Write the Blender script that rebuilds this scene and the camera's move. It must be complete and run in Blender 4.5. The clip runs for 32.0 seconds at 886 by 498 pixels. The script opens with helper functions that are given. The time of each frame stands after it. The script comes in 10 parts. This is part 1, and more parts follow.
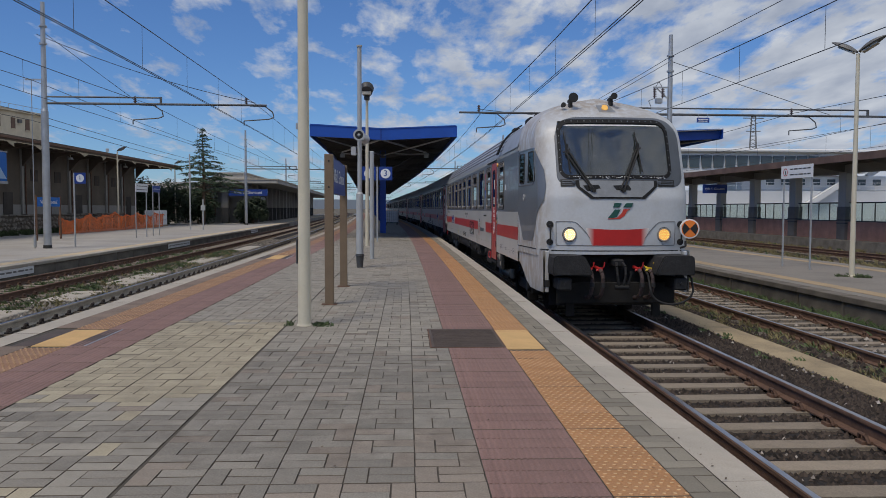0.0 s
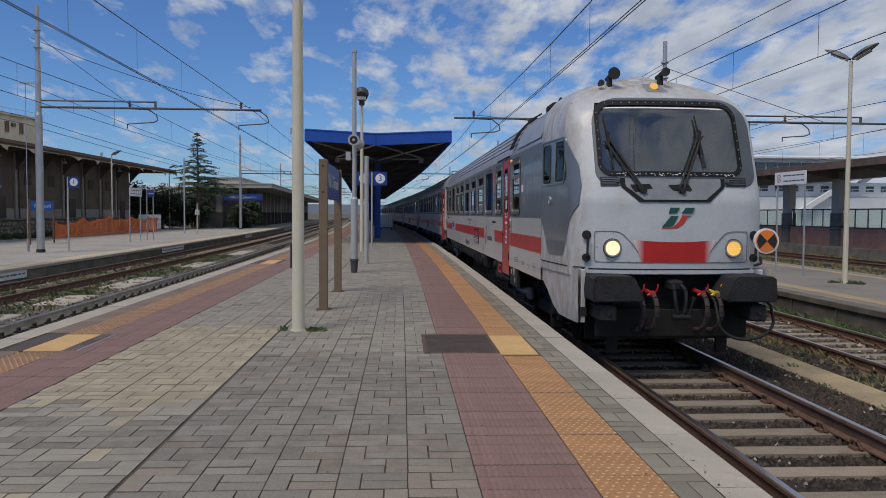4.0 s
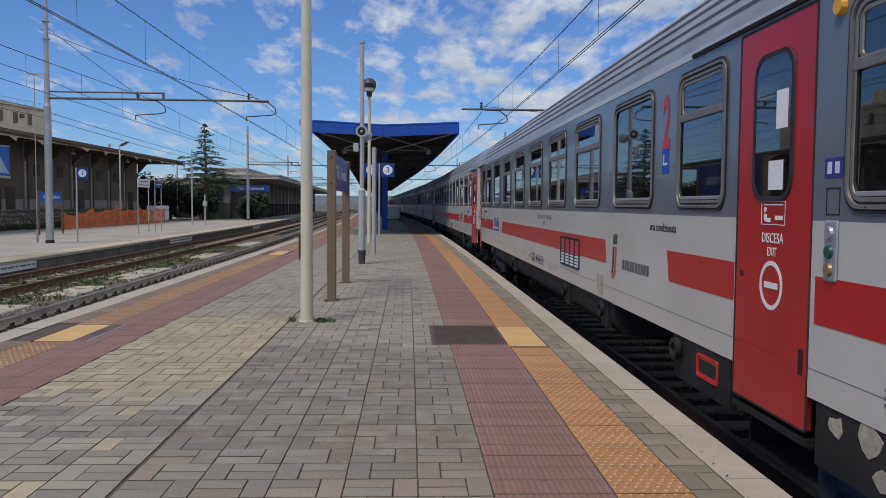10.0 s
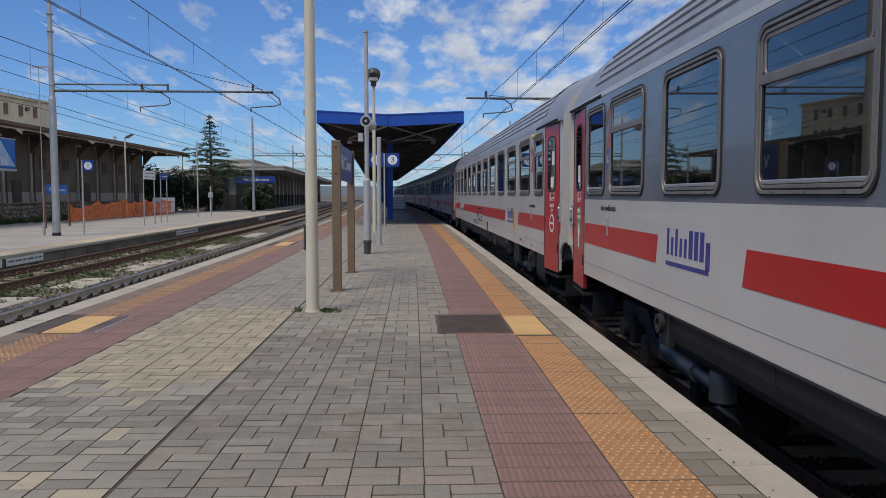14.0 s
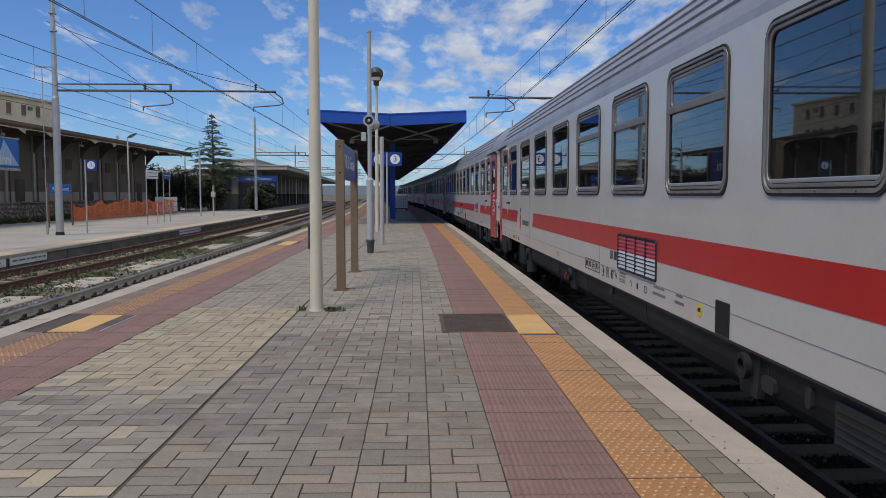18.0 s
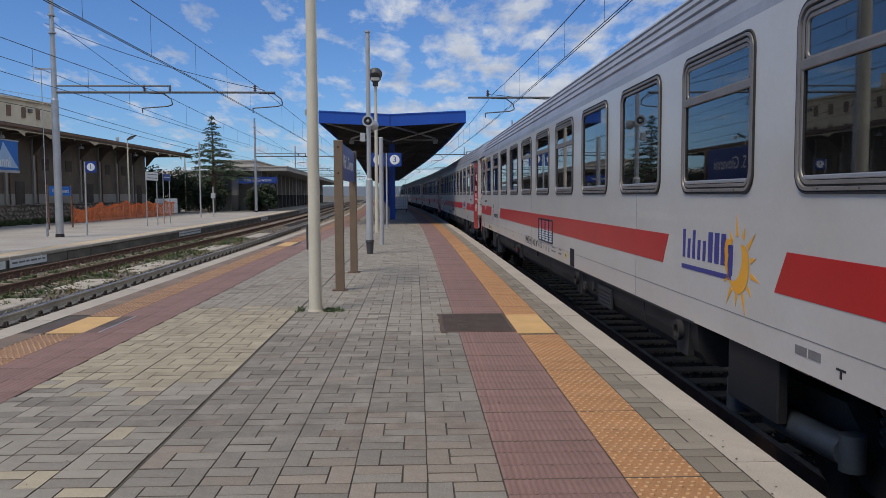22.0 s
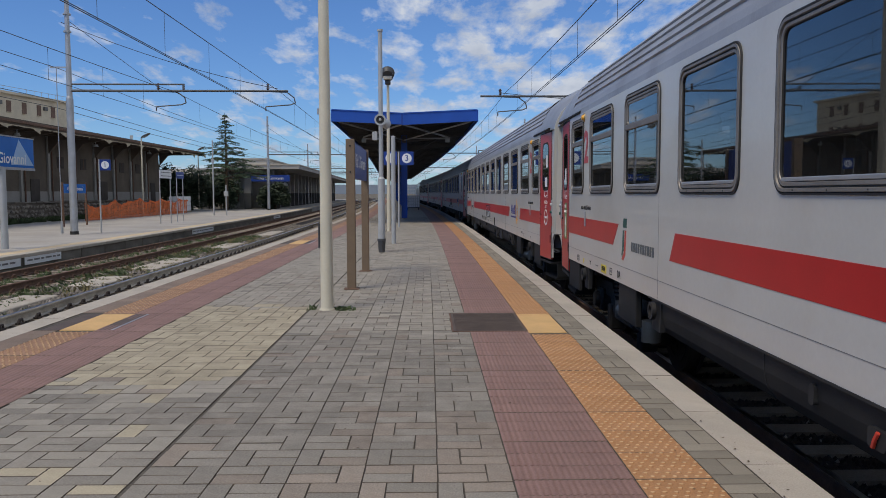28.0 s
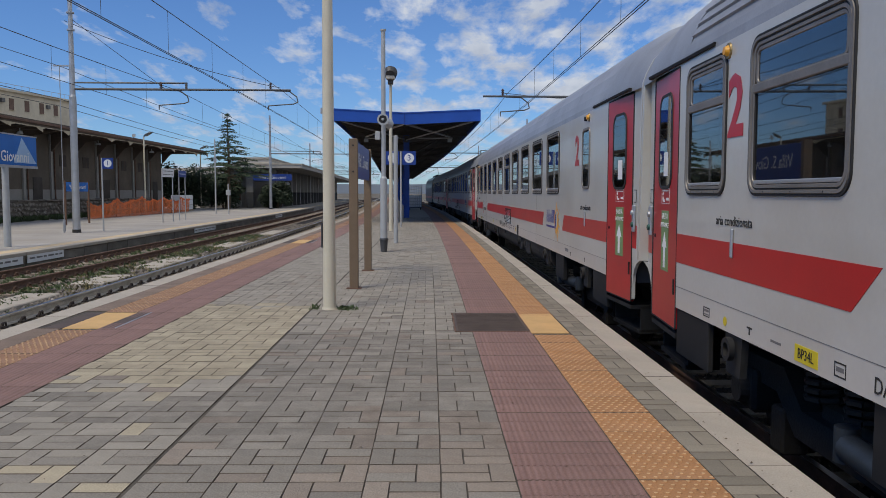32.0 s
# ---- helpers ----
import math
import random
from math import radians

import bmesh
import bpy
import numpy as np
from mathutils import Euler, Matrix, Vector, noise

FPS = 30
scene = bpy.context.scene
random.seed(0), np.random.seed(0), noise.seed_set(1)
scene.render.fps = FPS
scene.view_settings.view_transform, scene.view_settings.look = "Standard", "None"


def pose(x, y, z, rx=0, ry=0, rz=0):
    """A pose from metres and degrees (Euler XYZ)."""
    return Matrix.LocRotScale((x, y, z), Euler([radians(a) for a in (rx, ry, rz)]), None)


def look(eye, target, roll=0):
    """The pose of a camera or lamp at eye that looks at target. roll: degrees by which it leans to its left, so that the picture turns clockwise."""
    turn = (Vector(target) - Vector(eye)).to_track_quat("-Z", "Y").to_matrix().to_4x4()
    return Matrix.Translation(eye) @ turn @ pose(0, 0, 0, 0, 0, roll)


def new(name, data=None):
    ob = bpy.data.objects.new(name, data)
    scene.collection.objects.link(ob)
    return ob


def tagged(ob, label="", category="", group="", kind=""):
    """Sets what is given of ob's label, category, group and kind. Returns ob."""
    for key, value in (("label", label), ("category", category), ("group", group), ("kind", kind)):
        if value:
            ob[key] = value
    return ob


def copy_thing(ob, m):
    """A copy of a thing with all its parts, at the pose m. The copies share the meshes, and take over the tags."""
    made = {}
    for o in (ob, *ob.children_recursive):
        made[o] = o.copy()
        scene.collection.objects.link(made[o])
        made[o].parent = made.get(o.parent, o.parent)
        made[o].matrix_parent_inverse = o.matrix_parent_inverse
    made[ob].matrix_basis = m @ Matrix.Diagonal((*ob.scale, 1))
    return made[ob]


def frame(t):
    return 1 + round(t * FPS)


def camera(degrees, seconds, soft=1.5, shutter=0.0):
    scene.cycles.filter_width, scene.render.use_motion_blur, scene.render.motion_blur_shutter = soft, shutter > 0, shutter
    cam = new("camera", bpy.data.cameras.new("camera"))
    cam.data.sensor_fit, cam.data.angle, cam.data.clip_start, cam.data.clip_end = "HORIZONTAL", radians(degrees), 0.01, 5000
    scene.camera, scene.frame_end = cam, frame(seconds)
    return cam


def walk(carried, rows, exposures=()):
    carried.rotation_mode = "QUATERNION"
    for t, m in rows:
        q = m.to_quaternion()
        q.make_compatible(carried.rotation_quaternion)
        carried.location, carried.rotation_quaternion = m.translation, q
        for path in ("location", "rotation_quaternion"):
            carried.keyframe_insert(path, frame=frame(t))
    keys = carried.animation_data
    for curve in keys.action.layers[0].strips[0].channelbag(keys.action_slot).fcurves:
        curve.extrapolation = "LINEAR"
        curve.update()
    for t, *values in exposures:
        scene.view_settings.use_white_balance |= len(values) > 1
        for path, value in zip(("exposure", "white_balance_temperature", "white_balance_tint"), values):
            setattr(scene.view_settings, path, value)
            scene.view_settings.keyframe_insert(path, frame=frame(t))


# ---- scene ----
# Camera: held by hand on the island platform, eye 1.41 m above the paving.
cam = camera(58.5, 32.0, soft=0.45)
# seconds, place, turn to the right, tilt, lean
PATH = [
    (0.0, -0.003, 0.011, 1.415, 2.354, -2.939, 0.164),
    (0.5, -0.004, -0.002, 1.419, 2.332, -2.819, 0.298),
    (1.0, 0.004, -0.002, 1.419, 2.385, -2.720, 0.295),
    (1.5, 0.005, 0.003, 1.419, 2.442, -2.740, 0.325),
    (2.0, 0.002, 0.006, 1.412, 2.481, -2.699, 0.343),
    (2.5, 0.001, 0.006, 1.415, 2.543, -2.694, 0.287),
    (3.0, 0.002, 0.017, 1.413, 2.616, -2.674, 0.328),
    (3.5, 0.003, 0.014, 1.415, 2.701, -2.652, 0.311),
    (5.5, -0.004, 0.009, 1.418, 2.850, -2.141, 0.459),
    (6.0, -0.007, 0.011, 1.418, 2.836, -2.026, 0.472),
    (6.5, -0.008, 0.019, 1.418, 2.881, -1.849, 0.455),
    (7.0, -0.008, 0.020, 1.421, 2.925, -1.924, 0.490),
    (7.5, -0.008, 0.023, 1.416, 2.940, -1.963, 0.462),
    (8.0, -0.009, 0.006, 1.421, 2.902, -2.283, 0.513),
    (8.5, -0.008, 0.001, 1.414, 2.771, -2.580, 0.505),
    (9.0, -0.008, -0.002, 1.417, 2.550, -2.882, 0.439),
    (9.5, -0.013, 0.008, 1.414, 2.317, -2.983, 0.437),
    (10.0, -0.013, -0.002, 1.417, 2.245, -3.181, 0.435),
    (10.5, -0.013, 0.005, 1.413, 2.143, -3.351, 0.342),
    (11.0, -0.007, 0.004, 1.413, 1.981, -3.471, 0.233),
    (11.5, -0.009, 0.005, 1.413, 1.983, -3.554, 0.184),
    (12.0, -0.012, 0.005, 1.413, 1.969, -3.603, 0.176),
    (12.5, -0.010, -0.001, 1.418, 1.939, -3.704, 0.100),
    (13.0, -0.008, 0.002, 1.413, 1.959, -3.769, 0.019),
    (13.5, -0.009, 0.002, 1.410, 1.897, -3.889, -0.024),
    (14.0, -0.006, 0.009, 1.409, 1.827, -3.925, -0.029),
    (14.5, -0.003, 0.006, 1.406, 1.684, -4.048, -0.048),
    (16.5, -0.014, -0.003, 1.406, 1.635, -4.086, -0.274),
    (17.0, -0.014, 0.002, 1.406, 1.595, -4.085, -0.128),
    (17.5, -0.020, -0.009, 1.412, 1.640, -3.967, -0.037),
    (18.0, -0.027, -0.012, 1.409, 1.677, -3.973, -0.045),
    (18.5, -0.025, 0.000, 1.408, 1.681, -3.935, 0.040),
    (19.0, -0.030, 0.004, 1.410, 1.699, -3.947, 0.272),
    (19.5, -0.033, 0.007, 1.411, 1.715, -3.900, 0.339),
    (20.0, -0.019, -0.009, 1.414, 1.610, -3.894, 0.277),
    (20.5, -0.006, -0.008, 1.416, 1.630, -3.915, 0.319),
    (21.0, -0.002, 0.001, 1.411, 1.590, -3.945, 0.142),
    (21.5, -0.002, -0.003, 1.407, 1.685, -3.942, -0.201),
    (22.0, -0.004, -0.001, 1.402, 1.639, -3.941, -0.302),
    (22.5, -0.003, -0.008, 1.409, 1.574, -3.968, -0.239),
    (23.0, -0.006, -0.004, 1.407, 1.519, -4.000, -0.234),
    (23.5, -0.011, -0.001, 1.404, 1.484, -4.011, -0.290),
    (24.0, -0.018, -0.001, 1.405, 1.424, -4.029, -0.292),
    (24.5, -0.017, 0.004, 1.404, 1.532, -4.072, -0.221),
    (25.0, -0.019, 0.004, 1.402, 1.416, -4.107, -0.165),
    (25.5, -0.013, -0.001, 1.411, 1.332, -4.103, -0.178),
    (27.5, -0.009, -0.004, 1.412, 0.970, -4.108, -0.156),
    (28.0, -0.000, 0.000, 1.410, 0.778, -4.045, -0.150),
    (28.5, 0.003, 0.001, 1.412, 0.723, -4.061, -0.203),
    (29.0, 0.003, -0.006, 1.414, 0.689, -4.066, -0.245),
    (29.5, -0.004, -0.012, 1.412, 0.813, -4.054, -0.219),
    (30.0, -0.005, -0.015, 1.415, 0.741, -4.167, -0.230),
    (30.5, -0.013, -0.016, 1.413, 0.820, -4.126, -0.102),
    (31.0, -0.011, -0.012, 1.413, 0.762, -4.123, -0.021),
    (31.5, -0.012, -0.011, 1.416, 0.705, -4.110, 0.009),
    (32.0, -0.013, -0.005, 1.411, 0.663, -4.056, 0.103),
]


def aim(x, y, z, yaw, tilt, lean):
    a, p = radians(yaw), radians(tilt)
    way = Vector((math.sin(a) * math.cos(p), math.cos(a) * math.cos(p), math.sin(p)))
    return look((x, y, z), Vector((x, y, z)) + way, lean)


walk(cam, [(r[0], aim(*r[1:])) for r in PATH], [(0.0, -0.13), (7.0, -0.09), (10.5, 0.11), (32.0, 0.08)])

# World: blue sky with broken fair-weather clouds, soft high sun.
SUN_EL, SUN_AZ = 58.0, 222.0  # azimuth clockwise from +y


def make_world():
    w = bpy.data.worlds.new("world")
    scene.world = w
    w.use_nodes = True
    nt = w.node_tree
    nt.nodes.clear()
    N = nt.nodes.new
    L = nt.links.new
    sky = N("ShaderNodeTexSky")
    sky.sky_type = "NISHITA"
    sky.sun_disc = False
    sky.sun_elevation = radians(SUN_EL)
    sky.sun_rotation = radians(SUN_AZ)
    sky.air_density, sky.dust_density, sky.ozone_density = 1.0, 0.15, 3.0
    tc = N("ShaderNodeTexCoord")
    sep = N("ShaderNodeSeparateXYZ")
    L(tc.outputs["Generated"], sep.inputs[0])
    zz = N("ShaderNodeMath")
    zz.operation = "MAXIMUM"
    L(sep.outputs["Z"], zz.inputs[0])
    zz.inputs[1].default_value = 0.0
    za = N("ShaderNodeMath")
    za.operation = "ADD"
    L(zz.outputs[0], za.inputs[0])
    za.inputs[1].default_value = 0.16
    div = N("ShaderNodeVectorMath")
    div.operation = "DIVIDE"
    comb = N("ShaderNodeCombineXYZ")
    for i in range(3):
        L(za.outputs[0], comb.inputs[i])
    L(tc.outputs["Generated"], div.inputs[0])
    L(comb.outputs[0], div.inputs[1])
    mp = N("ShaderNodeMapping")
    mp.inputs["Location"].default_value = (0.65, 2.35, 0.0)
    mp.inputs["Scale"].default_value = (1.2, 0.6, 0.0)
    L(div.outputs[0], mp.inputs["Vector"])
    big = N("ShaderNodeTexNoise")
    big.inputs["Scale"].default_value = 4.2
    big.inputs["Detail"].default_value = 12.0
    big.inputs["Roughness"].default_value = 0.6
    big.inputs["Distortion"].default_value = 0.12
    L(mp.outputs[0], big.inputs["Vector"])
    # the cloud field thickens towards the sea side (+x)
    side = N("ShaderNodeMath")
    side.operation = "MULTIPLY_ADD"
    L(sep.outputs["X"], side.inputs[0])
    side.inputs[1].default_value = 0.25
    L(big.outputs["Fac"], side.inputs[2])
    ramp = N("ShaderNodeValToRGB")
    ramp.color_ramp.elements[0].position = 0.465
    ramp.color_ramp.elements[0].color = (0, 0, 0, 1)
    ramp.color_ramp.elements[1].position = 0.62
    ramp.color_ramp.elements[1].color = (1, 1, 1, 1)
    L(side.outputs[0], ramp.inputs["Fac"])
    fine = N("ShaderNodeTexNoise")
    fine.inputs["Scale"].default_value = 5.0
    fine.inputs["Detail"].default_value = 8.0
    L(mp.outputs[0], fine.inputs["Vector"])
    cc = N("ShaderNodeValToRGB")
    cc.color_ramp.elements[0].position = 0.3
    cc.color_ramp.elements[0].color = (4.2, 4.85, 6.2, 1)
    cc.color_ramp.elements[1].position = 0.7
    cc.color_ramp.elements[1].color = (7.5, 8.0, 8.9, 1)
    L(fine.outputs["Fac"], cc.inputs["Fac"])
    mix = N("ShaderNodeMixRGB")
    L(ramp.outputs["Color"], mix.inputs["Fac"])
    deep = N("ShaderNodeMixRGB")
    deep.blend_type = "MULTIPLY"
    deep.inputs["Fac"].default_value = 1.0
    deep.inputs["Color2"].default_value = (0.60, 0.86, 1.27, 1)
    L(sky.outputs[0], deep.inputs["Color1"])
    L(deep.outputs[0], mix.inputs["Color1"])
    L(cc.outputs["Color"], mix.inputs["Color2"])
    bg = N("ShaderNodeBackground")
    bg.inputs["Strength"].default_value = 0.082
    L(mix.outputs[0], bg.inputs["Color"])
    out = N("ShaderNodeOutputWorld")
    L(bg.outputs[0], out.inputs["Surface"])


make_world()
sun = new("sun", bpy.data.lights.new("sun", "SUN"))
sun.data.energy = 2.6
sun.data.angle = radians(26)
sun.data.color = (1.0, 0.89, 0.72)
a, e = radians(SUN_AZ), radians(SUN_EL)
sun.matrix_world = look((math.sin(a) * math.cos(e) * 60, math.cos(a) * math.cos(e) * 60, math.sin(e) * 60), (0, 0, 0))


# Materials -----------------------------------------------------------------
def mat(name, col, rough=0.6, metal=0.0, var=0.15, scale=3.0, bump=0.0, bscale=40.0, fine=0.0, fscale=60.0, per_object=0.0, spec=0.5, dirt=None, coat=0.0, island=0.0):
    """A painted, stone or metal surface: base colour varied by large stains, fine grain and from piece to piece."""
    m = bpy.data.materials.new(name)
    m.use_nodes = True
    nt = m.node_tree
    b = nt.nodes["Principled BSDF"]
    N, L = nt.nodes.new, nt.links.new
    b.inputs["Roughness"].default_value = rough
    b.inputs["Metallic"].default_value = metal
    b.inputs["Specular IOR Level"].default_value = spec
    b.inputs["Coat Weight"].default_value = coat
    geo = N("ShaderNodeTexCoord")
    src = geo.outputs["Object"]

    def noise_node(sc, det):
        n = N("ShaderNodeTexNoise")
        n.inputs["Scale"].default_value = sc
        n.inputs["Detail"].default_value = det
        n.inputs["Roughness"].default_value = 0.6
        L(src, n.inputs["Vector"])
        return n

    lo = tuple(max(0.0, c * (1 - var)) for c in col)
    hi = tuple(min(1.0, c * (1 + var)) for c in col)
    r = N("ShaderNodeValToRGB")
    r.color_ramp.elements[0].position, r.color_ramp.elements[1].position = 0.32, 0.68
    r.color_ramp.elements[0].color, r.color_ramp.elements[1].color = (*lo, 1), (*hi, 1)
    L(noise_node(scale, 6).outputs["Fac"], r.inputs["Fac"])
    cur = r.outputs["Color"]
    if fine > 0:
        mx = N("ShaderNodeMixRGB")
        mx.blend_type = "MULTIPLY"
        mx.inputs["Fac"].default_value = 1.0
        fr = N("ShaderNodeValToRGB")
        fr.color_ramp.elements[0].position, fr.color_ramp.elements[1].position = 0.3, 0.7
        v0, v1 = 1 - fine, 1 + fine * 0.6
        fr.color_ramp.elements[0].color, fr.color_ramp.elements[1].color = (v0, v0, v0, 1), (v1, v1, v1, 1)
        L(noise_node(fscale, 3).outputs["Fac"], fr.inputs["Fac"])
        L(cur, mx.inputs["Color1"])
        L(fr.outputs["Color"], mx.inputs["Color2"])
        cur = mx.outputs[0]
    if dirt:
        dcol, amount, dscale = dirt
        mx = N("ShaderNodeMixRGB")
        dr = N("ShaderNodeValToRGB")
        dr.color_ramp.elements[0].position, dr.color_ramp.elements[1].position = 0.5, 0.75
        dr.color_ramp.elements[0].color, dr.color_ramp.elements[1].color = (0, 0, 0, 1), (amount, amount, amount, 1)
        L(noise_node(dscale, 8).outputs["Fac"], dr.inputs["Fac"])
        L(dr.outputs["Color"], mx.inputs["Fac"])
        L(cur, mx.inputs["Color1"])
        mx.inputs["Color2"].default_value = (*dcol, 1)
        cur = mx.outputs[0]
    if island > 0:
        gi = N("ShaderNodeNewGeometry")
        hi_ = N("ShaderNodeHueSaturation")
        mi = N("ShaderNodeMapRange")
        mi.inputs["To Min"].default_value = 1 - island
        mi.inputs["To Max"].default_value = 1 + island
        L(gi.outputs["Random Per Island"], mi.inputs["Value"])
        L(mi.outputs[0], hi_.inputs["Value"])
        L(cur, hi_.inputs["Color"])
        cur = hi_.outputs[0]
    if per_object > 0:
        oi = N("ShaderNodeObjectInfo")
        hs = N("ShaderNodeHueSaturation")
        mr = N("ShaderNodeMapRange")
        mr.inputs["To Min"].default_value = 1 - per_object
        mr.inputs["To Max"].default_value = 1 + per_object
        L(oi.outputs["Random"], mr.inputs["Value"])
        L(mr.outputs[0], hs.inputs["Value"])
        L(cur, hs.inputs["Color"])
        gi = N("ShaderNodeNewGeometry")
        hs2 = N("ShaderNodeHueSaturation")
        mr2 = N("ShaderNodeMapRange")
        mr2.inputs["To Min"].default_value = 1 - per_object
        mr2.inputs["To Max"].default_value = 1 + per_object
        L(gi.outputs["Random Per Island"], mr2.inputs["Value"])
        L(mr2.outputs[0], hs2.inputs["Value"])
        L(hs.outputs[0], hs2.inputs["Color"])
        cur = hs2.outputs[0]
    L(cur, b.inputs["Base Color"])
    if bump > 0:
        bp = N("ShaderNodeBump")
        bp.inputs["Strength"].default_value = bump
        bp.inputs["Distance"].default_value = 0.02
        L(noise_node(bscale, 5).outputs["Fac"], bp.inputs["Height"])
        L(bp.outputs[0], b.inputs["Normal"])
    return m


def glow(name, col, strength):
    m = bpy.data.materials.new(name)
    m.use_nodes = True
    b = m.node_tree.nodes["Principled BSDF"]
    b.inputs["Base Color"].default_value = (*col, 1)
    b.inputs["Emission Color"].default_value = (*col, 1)
    b.inputs["Emission Strength"].default_value = strength
    return m


def glass(name, tint, ior=1.5, rough=0.0, diffuse_share=0.0):
    m = bpy.data.materials.new(name)
    m.use_nodes = True
    b = m.node_tree.nodes["Principled BSDF"]
    b.inputs["Base Color"].default_value = (*tint, 1)
    b.inputs["Roughness"].default_value = rough
    b.inputs["IOR"].default_value = ior
    b.inputs["Transmission Weight"].default_value = 1.0 - diffuse_share
    return m


GREY_PAVER = mat("grey_paver", (0.25, 0.23, 0.193), 0.85, var=0.16, scale=5.0, bump=0.5, bscale=70, fine=0.24, fscale=90, per_object=0.16, dirt=((0.15, 0.125, 0.10), 0.6, 6.0))
TAN_PAVER = mat("tan_paver", (0.385, 0.338, 0.24), 0.85, var=0.14, scale=3.0, bump=0.35, bscale=90, fine=0.2, fscale=110, per_object=0.10, dirt=((0.2, 0.17, 0.13), 0.5, 4.0))
JOINT = mat("joint_sand", (0.085, 0.075, 0.06), 0.95, var=0.3, scale=4, bump=0.4, bscale=120, fine=0.3)
RED_TILE = mat("red_tile", (0.24, 0.145, 0.122), 0.8, var=0.14, scale=2.0, bump=0.3, bscale=80, fine=0.2, fscale=100, per_object=0.07, dirt=((0.15, 0.105, 0.095), 0.5, 1.8))
YELLOW_TILE = mat("ochre_tile", (0.40, 0.205, 0.085), 0.75, var=0.14, scale=3.0, bump=0.25, bscale=80, fine=0.2, fscale=100, per_object=0.06, dirt=((0.25, 0.16, 0.10), 0.5, 1.6))
FADED_TILE = mat("faded_ochre_tile", (0.29, 0.165, 0.095), 0.8, var=0.2, scale=1.2, bump=0.25, bscale=80, fine=0.2, fscale=100, per_object=0.08, dirt=((0.2, 0.15, 0.11), 0.6, 1.0))
DOME_TOP = mat("worn_dome", (0.56, 0.38, 0.20), 0.75, var=0.15, scale=3)
EDGE_DIRT = mat("joint_dirt", (0.10, 0.083, 0.064), 0.95, var=0.45, scale=9)
YELLOW_PAD = mat("yellow_pad", (0.60, 0.385, 0.16), 0.75, var=0.1, scale=3.0, bump=0.2, bscale=90, fine=0.1)
COPING = mat("pale_coping", (0.41, 0.372, 0.31), 0.85, var=0.14, scale=1.5, bump=0.3, bscale=60, fine=0.12, fscale=90, dirt=((0.3, 0.25, 0.2), 0.5, 2.0), per_object=0.04)
CONCRETE = mat("concrete", (0.40, 0.38, 0.34), 0.9, var=0.2, scale=1.2, bump=0.4, bscale=30, fine=0.18, dirt=((0.16, 0.14, 0.11), 0.6, 1.5))
PLATFORM1 = mat("platform_concrete", (0.35, 0.33, 0.30), 0.9, var=0.15, scale=0.4, bump=0.2, bscale=20, fine=0.15, dirt=((0.32, 0.29, 0.24), 0.6, 0.3))
PALE_STONE = mat("pale_ballast_stone", (0.14, 0.125, 0.106), 0.95, var=0.3, scale=6, per_object=0.55)
WHITE_STONE = mat("bleached_stone", (0.30, 0.27, 0.24), 0.95, var=0.3, scale=6, island=0.4)
BALLAST = mat("ballast", (0.026, 0.021, 0.018), 0.95, var=0.35, scale=2.5, bump=1.0, bscale=28, fine=0.5, fscale=30)
STONE = mat("ballast_stone", (0.044, 0.033, 0.026), 0.95, var=0.3, scale=6, island=0.75)
GROUND = mat("dry_ground", (0.125, 0.105, 0.078), 0.95, var=0.3, scale=0.6, bump=0.6, bscale=12, fine=0.35, fscale=20, dirt=((0.09, 0.12, 0.04), 0.7, 0.4))
SLEEPER = mat("concrete_sleeper", (0.27, 0.225, 0.17), 0.9, var=0.25, scale=3, bump=0.4, bscale=50, fine=0.25, per_object=0.15, dirt=((0.1, 0.08, 0.06), 0.7, 3.0))
RAIL_TOP = mat("polished_rail", (0.42, 0.42, 0.44), 0.3, 1.0, var=0.1, scale=4)
RUST = mat("rail_rust", (0.13, 0.075, 0.05), 0.85, var=0.3, scale=6, bump=0.3, bscale=60, fine=0.2)
GALV = mat("galvanised_steel", (0.42, 0.44, 0.46), 0.5, 0.6, var=0.12, scale=2.5, fine=0.08)
CREAM = mat("cream_paint", (0.60, 0.56, 0.44), 0.5, var=0.06, scale=1.5, fine=0.06, dirt=((0.4, 0.36, 0.27), 0.35, 1.2))
BROWN = mat("brown_paint", (0.175, 0.125, 0.078), 0.5, var=0.12, scale=3, fine=0.1)
BLUE = mat("blue_paint", (0.010, 0.075, 0.40), 0.45, var=0.12, scale=0.7, fine=0.06)
SIGN_BLUE = mat("sign_blue", (0.012, 0.045, 0.25), 0.4, var=0.08, scale=2)
WHITE = mat("white_paint", (0.78, 0.78, 0.77), 0.5, var=0.05, scale=2, fine=0.04)
BLACK = mat("black_rubber", (0.018, 0.018, 0.018), 0.7, var=0.3, scale=6)
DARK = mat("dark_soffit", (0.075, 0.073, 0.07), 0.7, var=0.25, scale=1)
CAR_WHITE = mat("coach_white", (0.50, 0.497, 0.462), 0.32, var=0.045, scale=0.8, fine=0.03, fscale=25, dirt=((0.40, 0.36, 0.29), 0.4, 0.9), coat=0.25)
CAB_WHITE = mat("cab_white", (0.505, 0.53, 0.55), 0.42, var=0.05, scale=1.2, fine=0.05, fscale=25, dirt=((0.33, 0.29, 0.23), 0.35, 2.0), coat=0.1)
CAR_GREY = mat("coach_grey", (0.13, 0.147, 0.17), 0.3, var=0.12, scale=0.7, fine=0.05, dirt=((0.2, 0.21, 0.22), 0.4, 1.6), coat=0.3)
